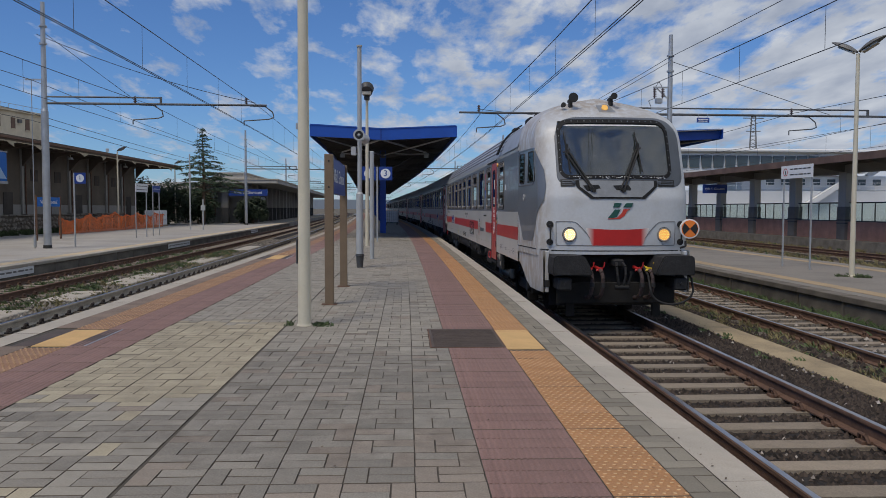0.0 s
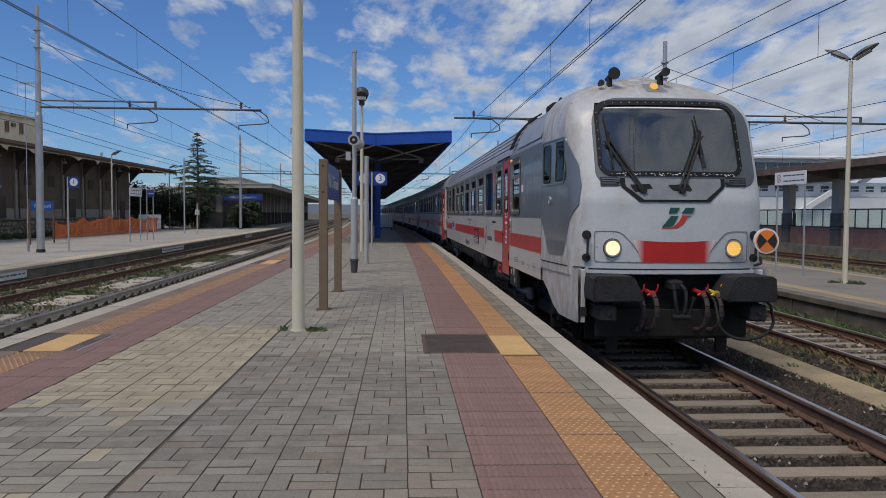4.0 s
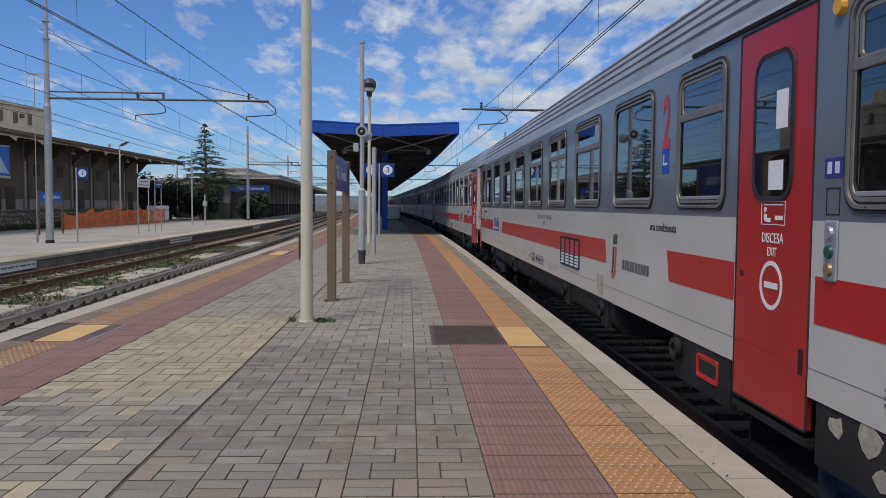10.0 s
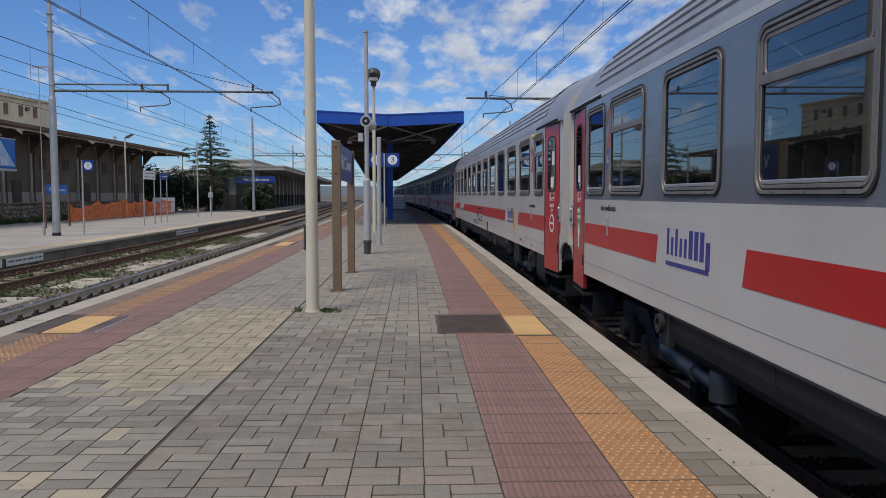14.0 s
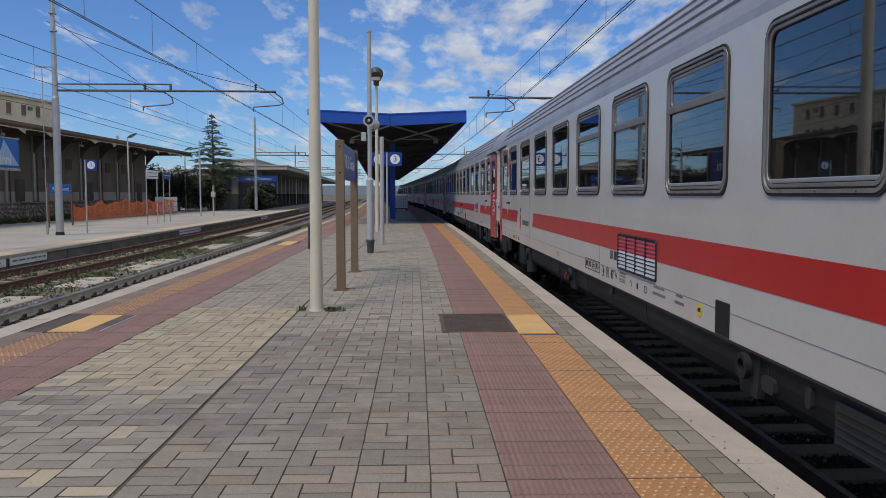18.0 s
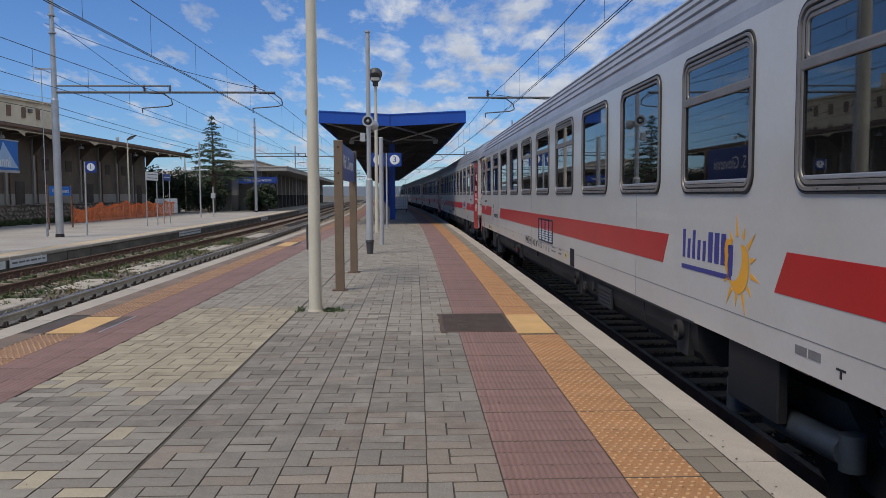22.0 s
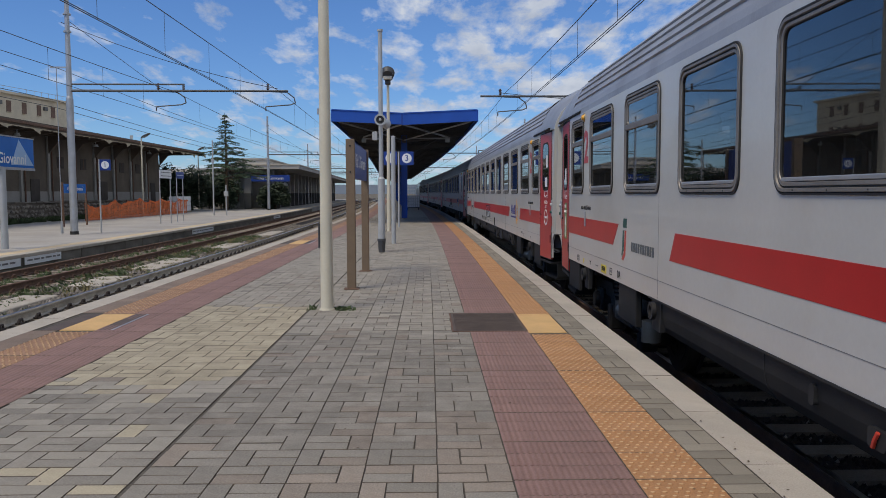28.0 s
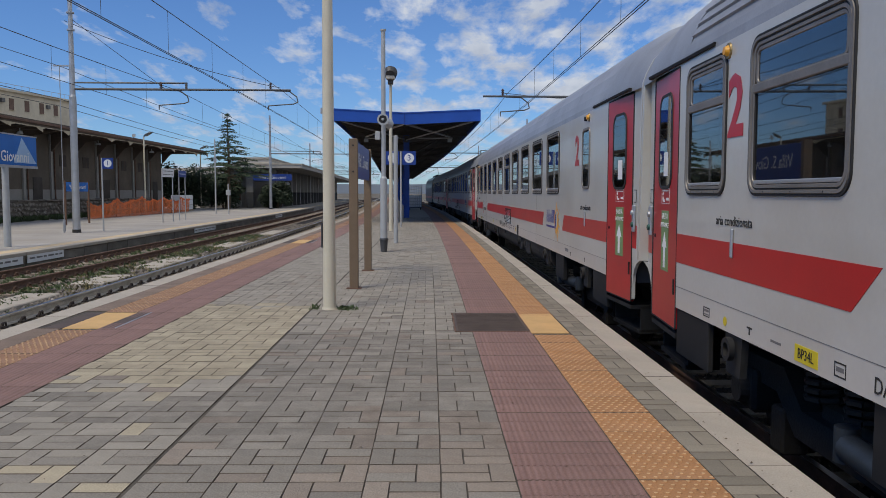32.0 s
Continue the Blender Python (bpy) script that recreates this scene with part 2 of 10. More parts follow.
ROOF_GREY = mat("roof_grey", (0.27, 0.29, 0.32), 0.42, var=0.15, scale=0.8, fine=0.08, dirt=((0.12, 0.115, 0.11), 0.5, 1.5))
CAR_RED = mat("coach_red", (0.44, 0.013, 0.015), 0.3, var=0.08, scale=1.5, fine=0.04, spec=0.35)
DOOR_RED = mat("door_red", (0.42, 0.014, 0.018), 0.3, var=0.1, scale=1.5, fine=0.05, spec=0.35, dirt=((0.25, 0.02, 0.02), 0.4, 2))
SKIRT = mat("underframe_grey", (0.0125, 0.0128, 0.0135), 0.7, var=0.25, scale=1.2, fine=0.2, spec=0.35, dirt=((0.036, 0.031, 0.027), 0.5, 1.2))
BOGIE = mat("bogie_grime", (0.012, 0.011, 0.010), 0.8, var=0.35, scale=4, bump=0.3, fine=0.3)
ALU = mat("window_alu", (0.22, 0.205, 0.185), 0.5, 0.4, var=0.15, scale=3, fine=0.1)
PANE = glass("tinted_glass", (0.15, 0.17, 0.18), 2.0, 0.015, 0.035)
# the diffuse share lightens the windscreen in place of a stronger sky reflection
SCREEN = glass("windscreen_glass", (0.62, 0.72, 0.71), 2.2, diffuse_share=0.04)
CAB_PANE = glass("cab_side_glass", (0.03, 0.034, 0.036), 1.13)
INSIDE = mat("coach_inside", (0.09, 0.09, 0.10), 0.8, var=0.2)


# Mesh helpers --------------------------------------------------------------
class Geo:
    """Gathers boxes, tubes and sheets into one mesh."""

    def __init__(self):
        self.v, self.f = [], []

    def add(self, verts, faces):
        n = len(self.v)
        self.v += [tuple(p) for p in verts]
        self.f += [tuple(i + n for i in q) for q in faces]
        return self

    def box(self, x0, x1, y0, y1, z0, z1, m=None, c=0.0):
        if c > 0:
            ps, fs = [], []
            ax = ((x0, x1), (y0, y1), (z0, z1))
            idx = {}
            for i in range(3):
                for sx in (0, 1):
                    for sy in (0, 1):
                        for sz in (0, 1):
                            s = (sx, sy, sz)
                            p = [ax[k][s[k]] + (0 if k == i else (c if s[k] == 0 else -c)) for k in range(3)]
                            idx[(i, *s)] = len(ps)
                            ps.append(p)
            for i in range(3):
                j, k = (i + 1) % 3, (i + 2) % 3
                for s in (0, 1):
                    q = []
                    for a_, b_ in ((0, 0), (1, 0), (1, 1), (0, 1)):
                        t = [0, 0, 0]
                        t[i], t[j], t[k] = s, a_, b_
                        q.append(idx[(i, *t)])
                    fs.append(q if s else q[::-1])
                    # edge strips run along axis k, between faces i and j
                    for sj in (0, 1):
                        t0, t1 = [0, 0, 0], [0, 0, 0]
                        t0[i], t0[j], t0[k] = s, sj, 0
                        t1[i], t1[j], t1[k] = s, sj, 1
                        fs.append([idx[(i, *t0)], idx[(i, *t1)], idx[(j, *t1)], idx[(j, *t0)]])
            for sx in (0, 1):
                for sy in (0, 1):
                    for sz in (0, 1):
                        fs.append([idx[(i, sx, sy, sz)] for i in range(3)])
        else:
            ps = [(x, y, z) for x in (x0, x1) for y in (y0, y1) for z in (z0, z1)]
            fs = [(0, 1, 3, 2), (4, 6, 7, 5), (0, 4, 5, 1), (2, 3, 7, 6), (0, 2, 6, 4), (1, 5, 7, 3)]
        if m is not None:
            ps = [m @ Vector(p) for p in ps]
        return self.add(ps, fs)

    def tube(self, p, q, r0, r1=None, n=12, caps=True):
        r1 = r0 if r1 is None else r1
        p, q = Vector(p), Vector(q)
        d = (q - p).normalized()
        u = d.orthogonal().normalized()
        w = d.cross(u)
        vs = []
        for c, r in ((p, r0), (q, r1)):
            for i in range(n):
                t = 2 * math.pi * i / n
                vs.append(c + u * (r * math.cos(t)) + w * (r * math.sin(t)))
        fs = [(i, (i + 1) % n, n + (i + 1) % n, n + i) for i in range(n)]
        if caps:
            fs += [tuple(range(n))[::-1], tuple(range(n, 2 * n))]
        return self.add(vs, fs)

    def pipe(self, pts, r, n=8):
        for p, q in zip(pts, pts[1:]):
            self.tube(p, q, r, r, n)
        return self

    def disc(self, c, axis, r, h, n=20, r_in=0.0):
        c, axis = Vector(c), Vector(axis).normalized()
        if r_in <= 0:
            return self.tube(c, c + axis * h, r, r, n)
        u = axis.orthogonal().normalized()
        w = axis.cross(u)
        vs = []
        for rr, hh in ((r_in, 0), (r, 0), (r, h), (r_in, h)):
            for i in range(n):
                t = 2 * math.pi * i / n
                vs.append(c + axis * hh + u * (rr * math.cos(t)) + w * (rr * math.sin(t)))
        fs = []
        for k in range(4):
            for i in range(n):
                j = (i + 1) % n
                k2 = (k + 1) % 4
                fs.append((k * n + i, k * n + j, k2 * n + j, k2 * n + i))
        return self.add(vs, fs)

    def prism(self, poly, lo, hi, plane="xz", m=None):
        """Extrudes a polygon of the plane along the remaining axis."""
        def P(a_, b_, h):
            return {"xz": (a_, h, b_), "yz": (h, a_, b_), "xy": (a_, b_, h)}[plane]
        n = len(poly)
        vs = [P(a_, b_, lo) for a_, b_ in poly] + [P(a_, b_, hi) for a_, b_ in poly]
        if m is not None:
            vs = [m @ Vector(p) for p in vs]
        fs = [tuple(range(n)), tuple(range(2 * n - 1, n - 1, -1))] + [(i, n + i, n + (i + 1) % n, (i + 1) % n) for i in range(n)]
        return self.add(vs, fs)

    def grid(self, rows, close=False):
        n = len(rows[0])
        vs = [p for r in rows for p in r]
        fs = []
        for i in range(len(rows) - 1):
            for j in range(n - 1 if not close else n):
                k = (j + 1) % n
                fs.append((i * n + j, i * n + k, (i + 1) * n + k, (i + 1) * n + j))
        return self.add(vs, fs)

    def mesh(self, name, material, smooth=False):
        me = bpy.data.meshes.new(name)
        me.from_pydata(self.v, [], self.f)
        bm = bmesh.new()
        bm.from_mesh(me)
        bmesh.ops.recalc_face_normals(bm, faces=bm.faces)
        if smooth:
            for fc in bm.faces:
                fc.smooth = True
            for ed in bm.edges:
                if len(ed.link_faces) == 2 and ed.calc_face_angle(0.0) > 0.6:
                    ed.smooth = False
        bm.to_mesh(me)
        bm.free()
        me.materials.append(material)
        return me


def part(name, g, material, parent=None, label="", smooth=False, at=None):
    """One mesh object under a thing or a part; g: a Geo or a ready mesh."""
    me = g.mesh(name, material, smooth) if isinstance(g, Geo) else g
    ob = new(name, me)
    if at is not None:
        ob.matrix_basis = at
    if parent is not None:
        ob.parent = parent
    if label:
        ob["label"] = label
    return ob


def thing(name, label, category, group="", kind="", at=None):
    ob = new(name)
    ob.empty_display_size = 0.2
    if at is not None:
        ob.matrix_basis = at
    return tagged(ob, label, category, group, kind)


def solid(name, g, material, label, category, group="", kind="", smooth=False, at=None):
    """A thing that is one mesh."""
    return tagged(part(name, g, material, None, "", smooth, at), label, category, group, kind)


def words(text, size, material, name="lettering", bold=0.0):
    cu = bpy.data.curves.new("words", "FONT")
    cu.body, cu.size, cu.extrude, cu.align_x, cu.align_y = text, size, 0.001, "CENTER", "CENTER"
    cu.resolution_u = 2
    cu.offset = bold
    ob = bpy.data.objects.new("words", cu)
    scene.collection.objects.link(ob)
    bpy.context.view_layer.update()
    me = bpy.data.meshes.new_from_object(ob.evaluated_get(bpy.context.evaluated_depsgraph_get()))
    bpy.data.objects.remove(ob)
    me.name = name
    me.materials.clear()
    me.materials.append(material)
    return me


# The tracks bear away to the left in one long curve ------------------------
RADIUS, STRAIGHT = 1640.0, 85.0


def bend(y):
    if y <= STRAIGHT:
        return -y * y / (2 * RADIUS)
    return -STRAIGHT * STRAIGHT / (2 * RADIUS) - (y - STRAIGHT) * STRAIGHT / RADIUS


def heading(y):
    """Turn to the left, in radians."""
    return min(y, STRAIGHT) / RADIUS


def along(x, y, z=0.0, turn=0.0):
    """A pose beside the tracks: x metres right of the line, y ahead."""
    return pose(x + bend(y), y, z, 0, 0, math.degrees(heading(y)) + turn)


def stations(y0, y1):
    ys, y = [], y0
    while y < y1 - 1e-6:
        ys.append(y)
        y += 3.0 if y < 60 else (6.0 if y < 120 else 20.0)
    return ys + [y1]


def sweep(g, profile, y0, y1, closed=True):
    """Runs a profile of (x, z) points along the curve."""
    rows = [[(px + bend(y), y, pz) for px, pz in profile] for y in stations(y0, y1)]
    g.grid(rows, closed)
    if closed:
        n = len(profile)
        first = len(g.v) - len(rows) * n
        g.f.append(tuple(range(first, first + n)))
        g.f.append(tuple(range(len(g.v) - n, len(g.v)))[::-1])
    return g


def strip(x0, x1, z0, z1, y0, y1):
    return sweep(Geo(), [(x0, z0), (x1, z0), (x1, z1), (x0, z1)], y0, y1)

# Ground and tracks ----------------------------------------------------------
RAIL = -0.55          # rail head of the two tracks beside the island platform
LOW = -0.80           # rail head of the seaward tracks
FAR_Y = 330.0


def make_ground():
    g = Geo()
    xs = [-2500, -300, -60, -12.5, -4.5, 2.0, 5.6, 9.7, 60, 300, 2500]
    ys = [-900, -60, -14, 20, 60, 120, 200, 340, 900, 4500]
    zs = {-12.5: -0.86, -4.5: -0.86, 2.0: -0.86, 5.6: -0.9, 9.7: -1.1, 60: -1.1}
    g.grid([[(x + (bend(y) if abs(x) < 200 and -60 < y < 340 else 0), y, zs.get(x, -1.0)) for x in xs] for y in ys])
    tagged(part("ground", g, GROUND), "dry weedy ground between the railway tracks", "ground", kind="structure")


def rail_profile(x, z):
    return [(x - 0.07, z - 0.17), (x + 0.07, z - 0.17), (x + 0.07, z - 0.155), (x + 0.012, z - 0.135), (x + 0.012, z - 0.045), (x + 0.036, z - 0.035),
            (x + 0.036, z - 0.006), (x + 0.026, z), (x - 0.026, z), (x - 0.036, z - 0.006), (x - 0.036, z - 0.035), (x - 0.012, z - 0.045), (x - 0.012, z - 0.135), (x - 0.07, z - 0.155)]


def make_track(name, xc, z, y0, y1, near, label, shiny=True, web=None, clamp=None):
    """A track: ballast bed, sleepers that show as pieces, and two rails with bright heads."""
    t = thing(name, label, "railway track", kind="structure")
    bed = Geo()
    sweep(bed, [(xc - 1.75, z - 0.42), (xc - 1.35, z - 0.21), (xc + 1.35, z - 0.21), (xc + 1.75, z - 0.42)], y0, y1, closed=False)
    part("ballast_bed", bed, BALLAST, t)
    for s in (-1, 1):
        r = part("rail", sweep(Geo(), rail_profile(xc + s * 0.7535, z), y0, y1), web or RUST, t, "rusty steel rail with a worn head")
        if shiny:
            part("rail_head", strip(xc + s * 0.7535 - 0.027, xc + s * 0.7535 + 0.027, z - 0.002, z + 0.003, y0, y1), RAIL_TOP, r, "bright running surface")
    sl = Geo()
    sl.prism([(-1.15, -0.1), (1.15, -0.1), (1.13, 0.0), (-1.13, 0.0)], -0.12, 0.12)
    sl = sl.mesh("sleeper", SLEEPER)
    clip = Geo()
    for s in (-1, 1):
        for q in (-1, 1):
            x = s * 0.7535 + q * 0.115
            clip.box(x - 0.05, x + 0.05, -0.06, 0.06, 0.0, 0.03)
            clip.tube((x, 0, 0.02), (x, 0, 0.075), 0.022, 0.018, 6)
            clip.pipe([(x, -0.085, 0.02), (x + q * 0.015, -0.05, 0.085), (x + q * 0.015, 0.05, 0.085), (x, 0.085, 0.02)], 0.017, 5)
    clip = clip.mesh("rail_fastening", clamp or RUST)
    y, n = near[0], 0
    while y < near[1]:
        m = along(xc, y, z - 0.175)
        o = part("sleeper", sl, None, t, at=m)
        part("rail_fastening", clip, None, o)
        y += 0.6
        n += 1
    if near[1] < 200:
        g = Geo()
        while y < min(y1, 200):
            m = along(xc, y, z - 0.175)
            g.box(-1.15, 1.15, -0.12, 0.12, -0.1, 0.0, m)
            y += 0.6
        rest = part("sleeper_row", g, SLEEPER, t)
        rest["kind"] = "stuff"
    return t


# centre line and first sleeper of the nearer tracks
BEDS = ((3.53, -2.0), (-6.1, 4.0), (-9.9, 10.0), (7.95, 6.0))


def make_stones(name, boxes, label, seed, material=None):
    """Loose ballast stones, many small ones in one mesh."""
    rnd = random.Random(seed)
    base = [(1, 0, -.3), (0.3, 0.9, -.2), (-0.8, 0.5, -.3), (-0.7, -0.6, -.2), (0.4, -0.9, -.3), (0.1, 0.1, 0.75)]
    fs = [(0, 1, 5), (1, 2, 5), (2, 3, 5), (3, 4, 5), (4, 0, 5)]
    g = Geo()
    for x0, x1, y0, y1, z, count, size in boxes:
        for _ in range(count):
            x, y = rnd.uniform(x0, x1), rnd.uniform(y0, y1)
            s = size * rnd.uniform(0.6, 1.4)
            if any(abs(x - xc) < 1.17 and abs((y - ph + 0.3) % 0.6 - 0.3) < 0.12 + s * 0.45 for xc, ph in BEDS):
                continue
            a_ = rnd.uniform(0, 6.28)
            ca, sa = math.cos(a_), math.sin(a_)
            jit = [rnd.uniform(0.7, 1.25) for _ in base]
            g.add([((px * ca - py * sa) * s * k + x + bend(y), (px * sa + py * ca) * s * k + y, min(0.045, pz * s * k * rnd.uniform(0.7, 1.3)) + z) for (px, py, pz), k in zip(base, jit)], fs)
    me = bpy.data.meshes.new(name)
    me.from_pydata(g.v, [], g.f)
    me.materials.append(material or STONE)
    ob = new(name, me)
    return tagged(ob, label, "ballast", kind="stuff")


DUSTY = mat("dusty_rail", (0.46, 0.41, 0.33), 0.85, var=0.25, scale=3, fine=0.2)
CLAMP = mat("rail_clamp", (0.045, 0.036, 0.032), 0.8, var=0.3, scale=6)
make_ground()
TRACK_3, TRACK_2, TRACK_1, TRACK_4 = 3.53, -6.1, -9.9, 7.95
make_track("track_3", TRACK_3, RAIL, -14, FAR_Y, (-2.0, 44.0), "railway track on concrete sleepers in dark ballast")
make_track("track_2", TRACK_2, RAIL, -14, FAR_Y, (4.0, 50.0), "railway track on sleepers below the platform edge", True, DUSTY, CLAMP)
make_track("track_1", TRACK_1, RAIL, -14, FAR_Y, (10.0, 60.0), "weedy little-used rusty railway track", shiny=False)
make_track("track_4", TRACK_4, LOW, -14, FAR_Y, (6.0, 44.0), "weedy railway track beside the seaward platform")
make_track("track_5", 17.0, LOW, -14, FAR_Y, (20.0, 60.0), "rusty railway track among weeds", shiny=False)
make_track("track_6", 23.0, LOW, -14, FAR_Y, (25.0, 70.0), "rusty railway track before a covered platform", shiny=False)


# Island platform ------------------------------------------------------------
EDGE_R, EDGE_L = 1.865, -4.43
PY0, PY1 = -8.0, 230.0


def make_island():
    t = thing("platform_island", "island platform paved in grey blocks with red and ochre tactile strips", "platform", kind="structure")
    part("platform_body", strip(EDGE_L + 0.05, EDGE_R - 0.05, -1.3, -0.02, PY0, PY1), CONCRETE, t, "stained concrete platform wall")
    part("paving_bed", strip(EDGE_L + 0.06, EDGE_R - 0.06, -0.02, -0.008, PY0, PY1), JOINT, t)
    return t


ISLAND = make_island()


# Train ----------------------------------------------------------------------
CAR = 26.4
NOSE_U, FIRST_GAP = 12.65, 37.75
HALF = 1.4125
# train's way in metres along the track, a smooth pull away from rest
WAY = (2.4379, -4.2692, -9.1723, 7.4746, 9.3738, -3.0545, 29.8687, 66.8344, 34.2617)


def way(t):
    w = drawn(t) + 0.15 * math.exp(-((t - 11.3) / 2.0) ** 2) - 0.35 * math.exp(-(t / 3.6) ** 2)
    w += 0.08 * math.exp(-((t - 13.8) / 1.8) ** 2) - 0.10 * math.exp(-((t - 25.0) / 1.5) ** 2) - 0.49 / (1.0 + math.exp(-(t - 26.6) / 0.35)) - 0.09 * math.exp(-((t - 30.0) / 1.2) ** 2)
    w -= 0.055 * math.exp(-((t - 19.0) / 2.2) ** 2)
    v = w - 31.25
    return w + 0.00769 * (v + math.sqrt(v * v + 9.0))


def drawn(t):
    s = 0.0
    for c in WAY:
        s = s * (t / 16.0 - 1.0) + c
    return s


# half cross-section from the sill to the ridge (out, up above the rail)
WALL_TOP = 3.06
ROOF = [(1.4125, 3.06), (1.405, 3.13), (1.385, 3.2), (1.36, 3.26), (1.375, 3.275), (1.335, 3.335), (1.315, 3.36), (1.33, 3.375), (1.28, 3.44), (1.255, 3.47), (1.27, 3.485), (1.20, 3.56), (1.165, 3.59), (1.18, 3.605),
        (1.08, 3.69), (0.9, 3.81), (0.6, 3.94), (0.3, 4.01), (0.0, 4.03)]
ROOF_SMOOTH = [(1.4125, 3.06), (1.405, 3.13), (1.37, 3.25), (1.3, 3.42), (1.18, 3.58), (1.02, 3.72), (0.8, 3.85), (0.5, 3.96), (0.25, 4.01), (0.0, 4.03)]


def mirror(profile):
    return [(-x, z) for x, z in profile] + [(x, z) for x, z in profile[-2::-1]]


def rounded(y0, y1, z0, z1, r, n=5):
    pts = []
    for cy, cz, a0 in ((y1 - r, z1 - r, 0), (y0 + r, z1 - r, 90), (y0 + r, z0 + r, 180), (y1 - r, z0 + r, 270)):
        for i in range(n + 1):
            t = radians(a0 + 90 * i / n)
            pts.append((cy + r * math.cos(t), cz + r * math.sin(t)))
    return pts


def arch(y0, y1, z0, z1, r_low, r_high, n=8):
    """A rounded outline with tighter corners below than above."""
    pts = []
    for cy, cz, r, a0 in ((y1 - r_high, z1 - r_high, r_high, 0), (y0 + r_high, z1 - r_high, r_high, 90), (y0 + r_low, z0 + r_low, r_low, 180), (y1 - r_low, z0 + r_low, r_low, 270)):
        for i in range(n + 1):
            t = radians(a0 + 90 * i / n)
            pts.append((cy + r * math.cos(t), cz + r * math.sin(t)))
    return pts


def ring(g, outer, inner, x_out, x_face, x_in):
    """A raised frame on the left side wall (normal towards -x)."""
    n = len(outer)
    mid = [(o[0] * 0.5 + i[0] * 0.5, o[1] * 0.5 + i[1] * 0.5) for o, i in zip(outer, inner)]
    rows = [[(x_out, y, z) for y, z in outer], [(x_face, o[0] * 0.85 + i[0] * 0.15, o[1] * 0.85 + i[1] * 0.15) for o, i in zip(outer, inner)],
            [(x_face, y, z) for y, z in mid], [(x_face + 0.008, o[0] * 0.4 + i[0] * 0.6, o[1] * 0.4 + i[1] * 0.6) for o, i in zip(outer, inner)], [(x_face + 0.008, y, z) for y, z in inner], [(x_in, y, z) for y, z in inner]]
    g.grid(rows, close=True)
    return g


WIN_Z0, WIN_Z1 = 1.955, 2.985
_win = {}


def band(g, outer, inner, x_back, x_face):
    """A flat raised ring on the left side wall, with sloping shoulders."""
    def between(f):
        return [(o[0] + (i[0] - o[0]) * f, o[1] + (i[1] - o[1]) * f) for o, i in zip(outer, inner)]
    g.grid([[(x, y, z) for y, z in between(f)] for f, x in ((0.0, x_back), (0.14, x_face), (0.86, x_face), (1.0, x_back))], close=True)
    return g


def window_outline(w, inset, r):
    return rounded(-w / 2 + inset, w / 2 - inset, WIN_Z0 + inset, WIN_Z1 - inset, r, 6)


def window_meshes(w, transom):
    """Tarnished double aluminium frame, rubber seals, pane, sill bar and sliding light."""
    key = (round(w, 3), transom)
    if key not in _win:
        x, h0 = -HALF, WIN_Z0
        o = [window_outline(w, q, r) for q, r in ((-0.012, 0.135), (0.004, 0.12), (0.03, 0.10), (0.038, 0.095), (0.064, 0.08), (0.07, 0.075))]
        frame_ = band(band(Geo(), o[1], o[2], x - 0.001, x - 0.016), o[3], o[4], x - 0.001, x - 0.009)
        seal = band(band(band(Geo(), o[0], o[1], x, x - 0.011), o[2], o[3], x, x - 0.005), o[4], o[5], x + 0.006, x - 0.004)
        pane = Geo().box(x + 0.006, x + 0.013, -w / 2 + 0.055, w / 2 - 0.055, h0 + 0.055, WIN_Z1 - 0.055)
        bar = Geo().box(x - 0.012, x + 0.006, -w / 2 + 0.036, w / 2 - 0.036, h0 + 0.665, h0 + 0.725, c=0.006)
        sill = Geo().box(x - 0.008, x + 0.006, -w / 2 + 0.085, w / 2 - 0.085, h0 + 0.066, h0 + 0.092, c=0.005)
        light = band(Geo(), rounded(-w / 2 + 0.068, w / 2 - 0.068, h0 + 0.715, WIN_Z1 - 0.066, 0.05, 6), rounded(-w / 2 + 0.098, w / 2 - 0.098, h0 + 0.735, WIN_Z1 - 0.096, 0.03, 6), x + 0.006, x - 0.003)
        rivet = Geo()
        for q in (-0.3, 0.0, 0.3):
            rivet.tube((x - 0.015, q * w, h0 + 0.017), (x - 0.019, q * w, h0 + 0.017), 0.006, 0.004, 6)
        _win[key] = [frame_.mesh("window_frame", ALU, True), pane.mesh("pane", PANE), seal.mesh("seal", BLACK, True), sill.mesh("sill_bar", WHITE_ALU), bar.mesh("transom", ALU), light.mesh("sliding_light", ALU, True), rivet.mesh("rivet", BLACK)]
    return _win[key]


WHITE_ALU = mat("bright_alu", (0.5, 0.5, 0.5), 0.35, 0.7, var=0.1, scale=4)


def coach_window(coach, y, w, transom):
    frame_, pane, seal, sill, bar, light, rivet = window_meshes(w, transom)
    o = part("window", frame_, None, coach, at=pose(0, y, 0))
    part("pane", pane, None, o)
    part("seal", seal, None, o)
    part("sill_bar", sill, None, o)
    part("rivet", rivet, None, o)["kind"] = "stuff"
    if transom:
        part("transom", bar, None, o)
        part("sliding_light", light, None, o)
    return o


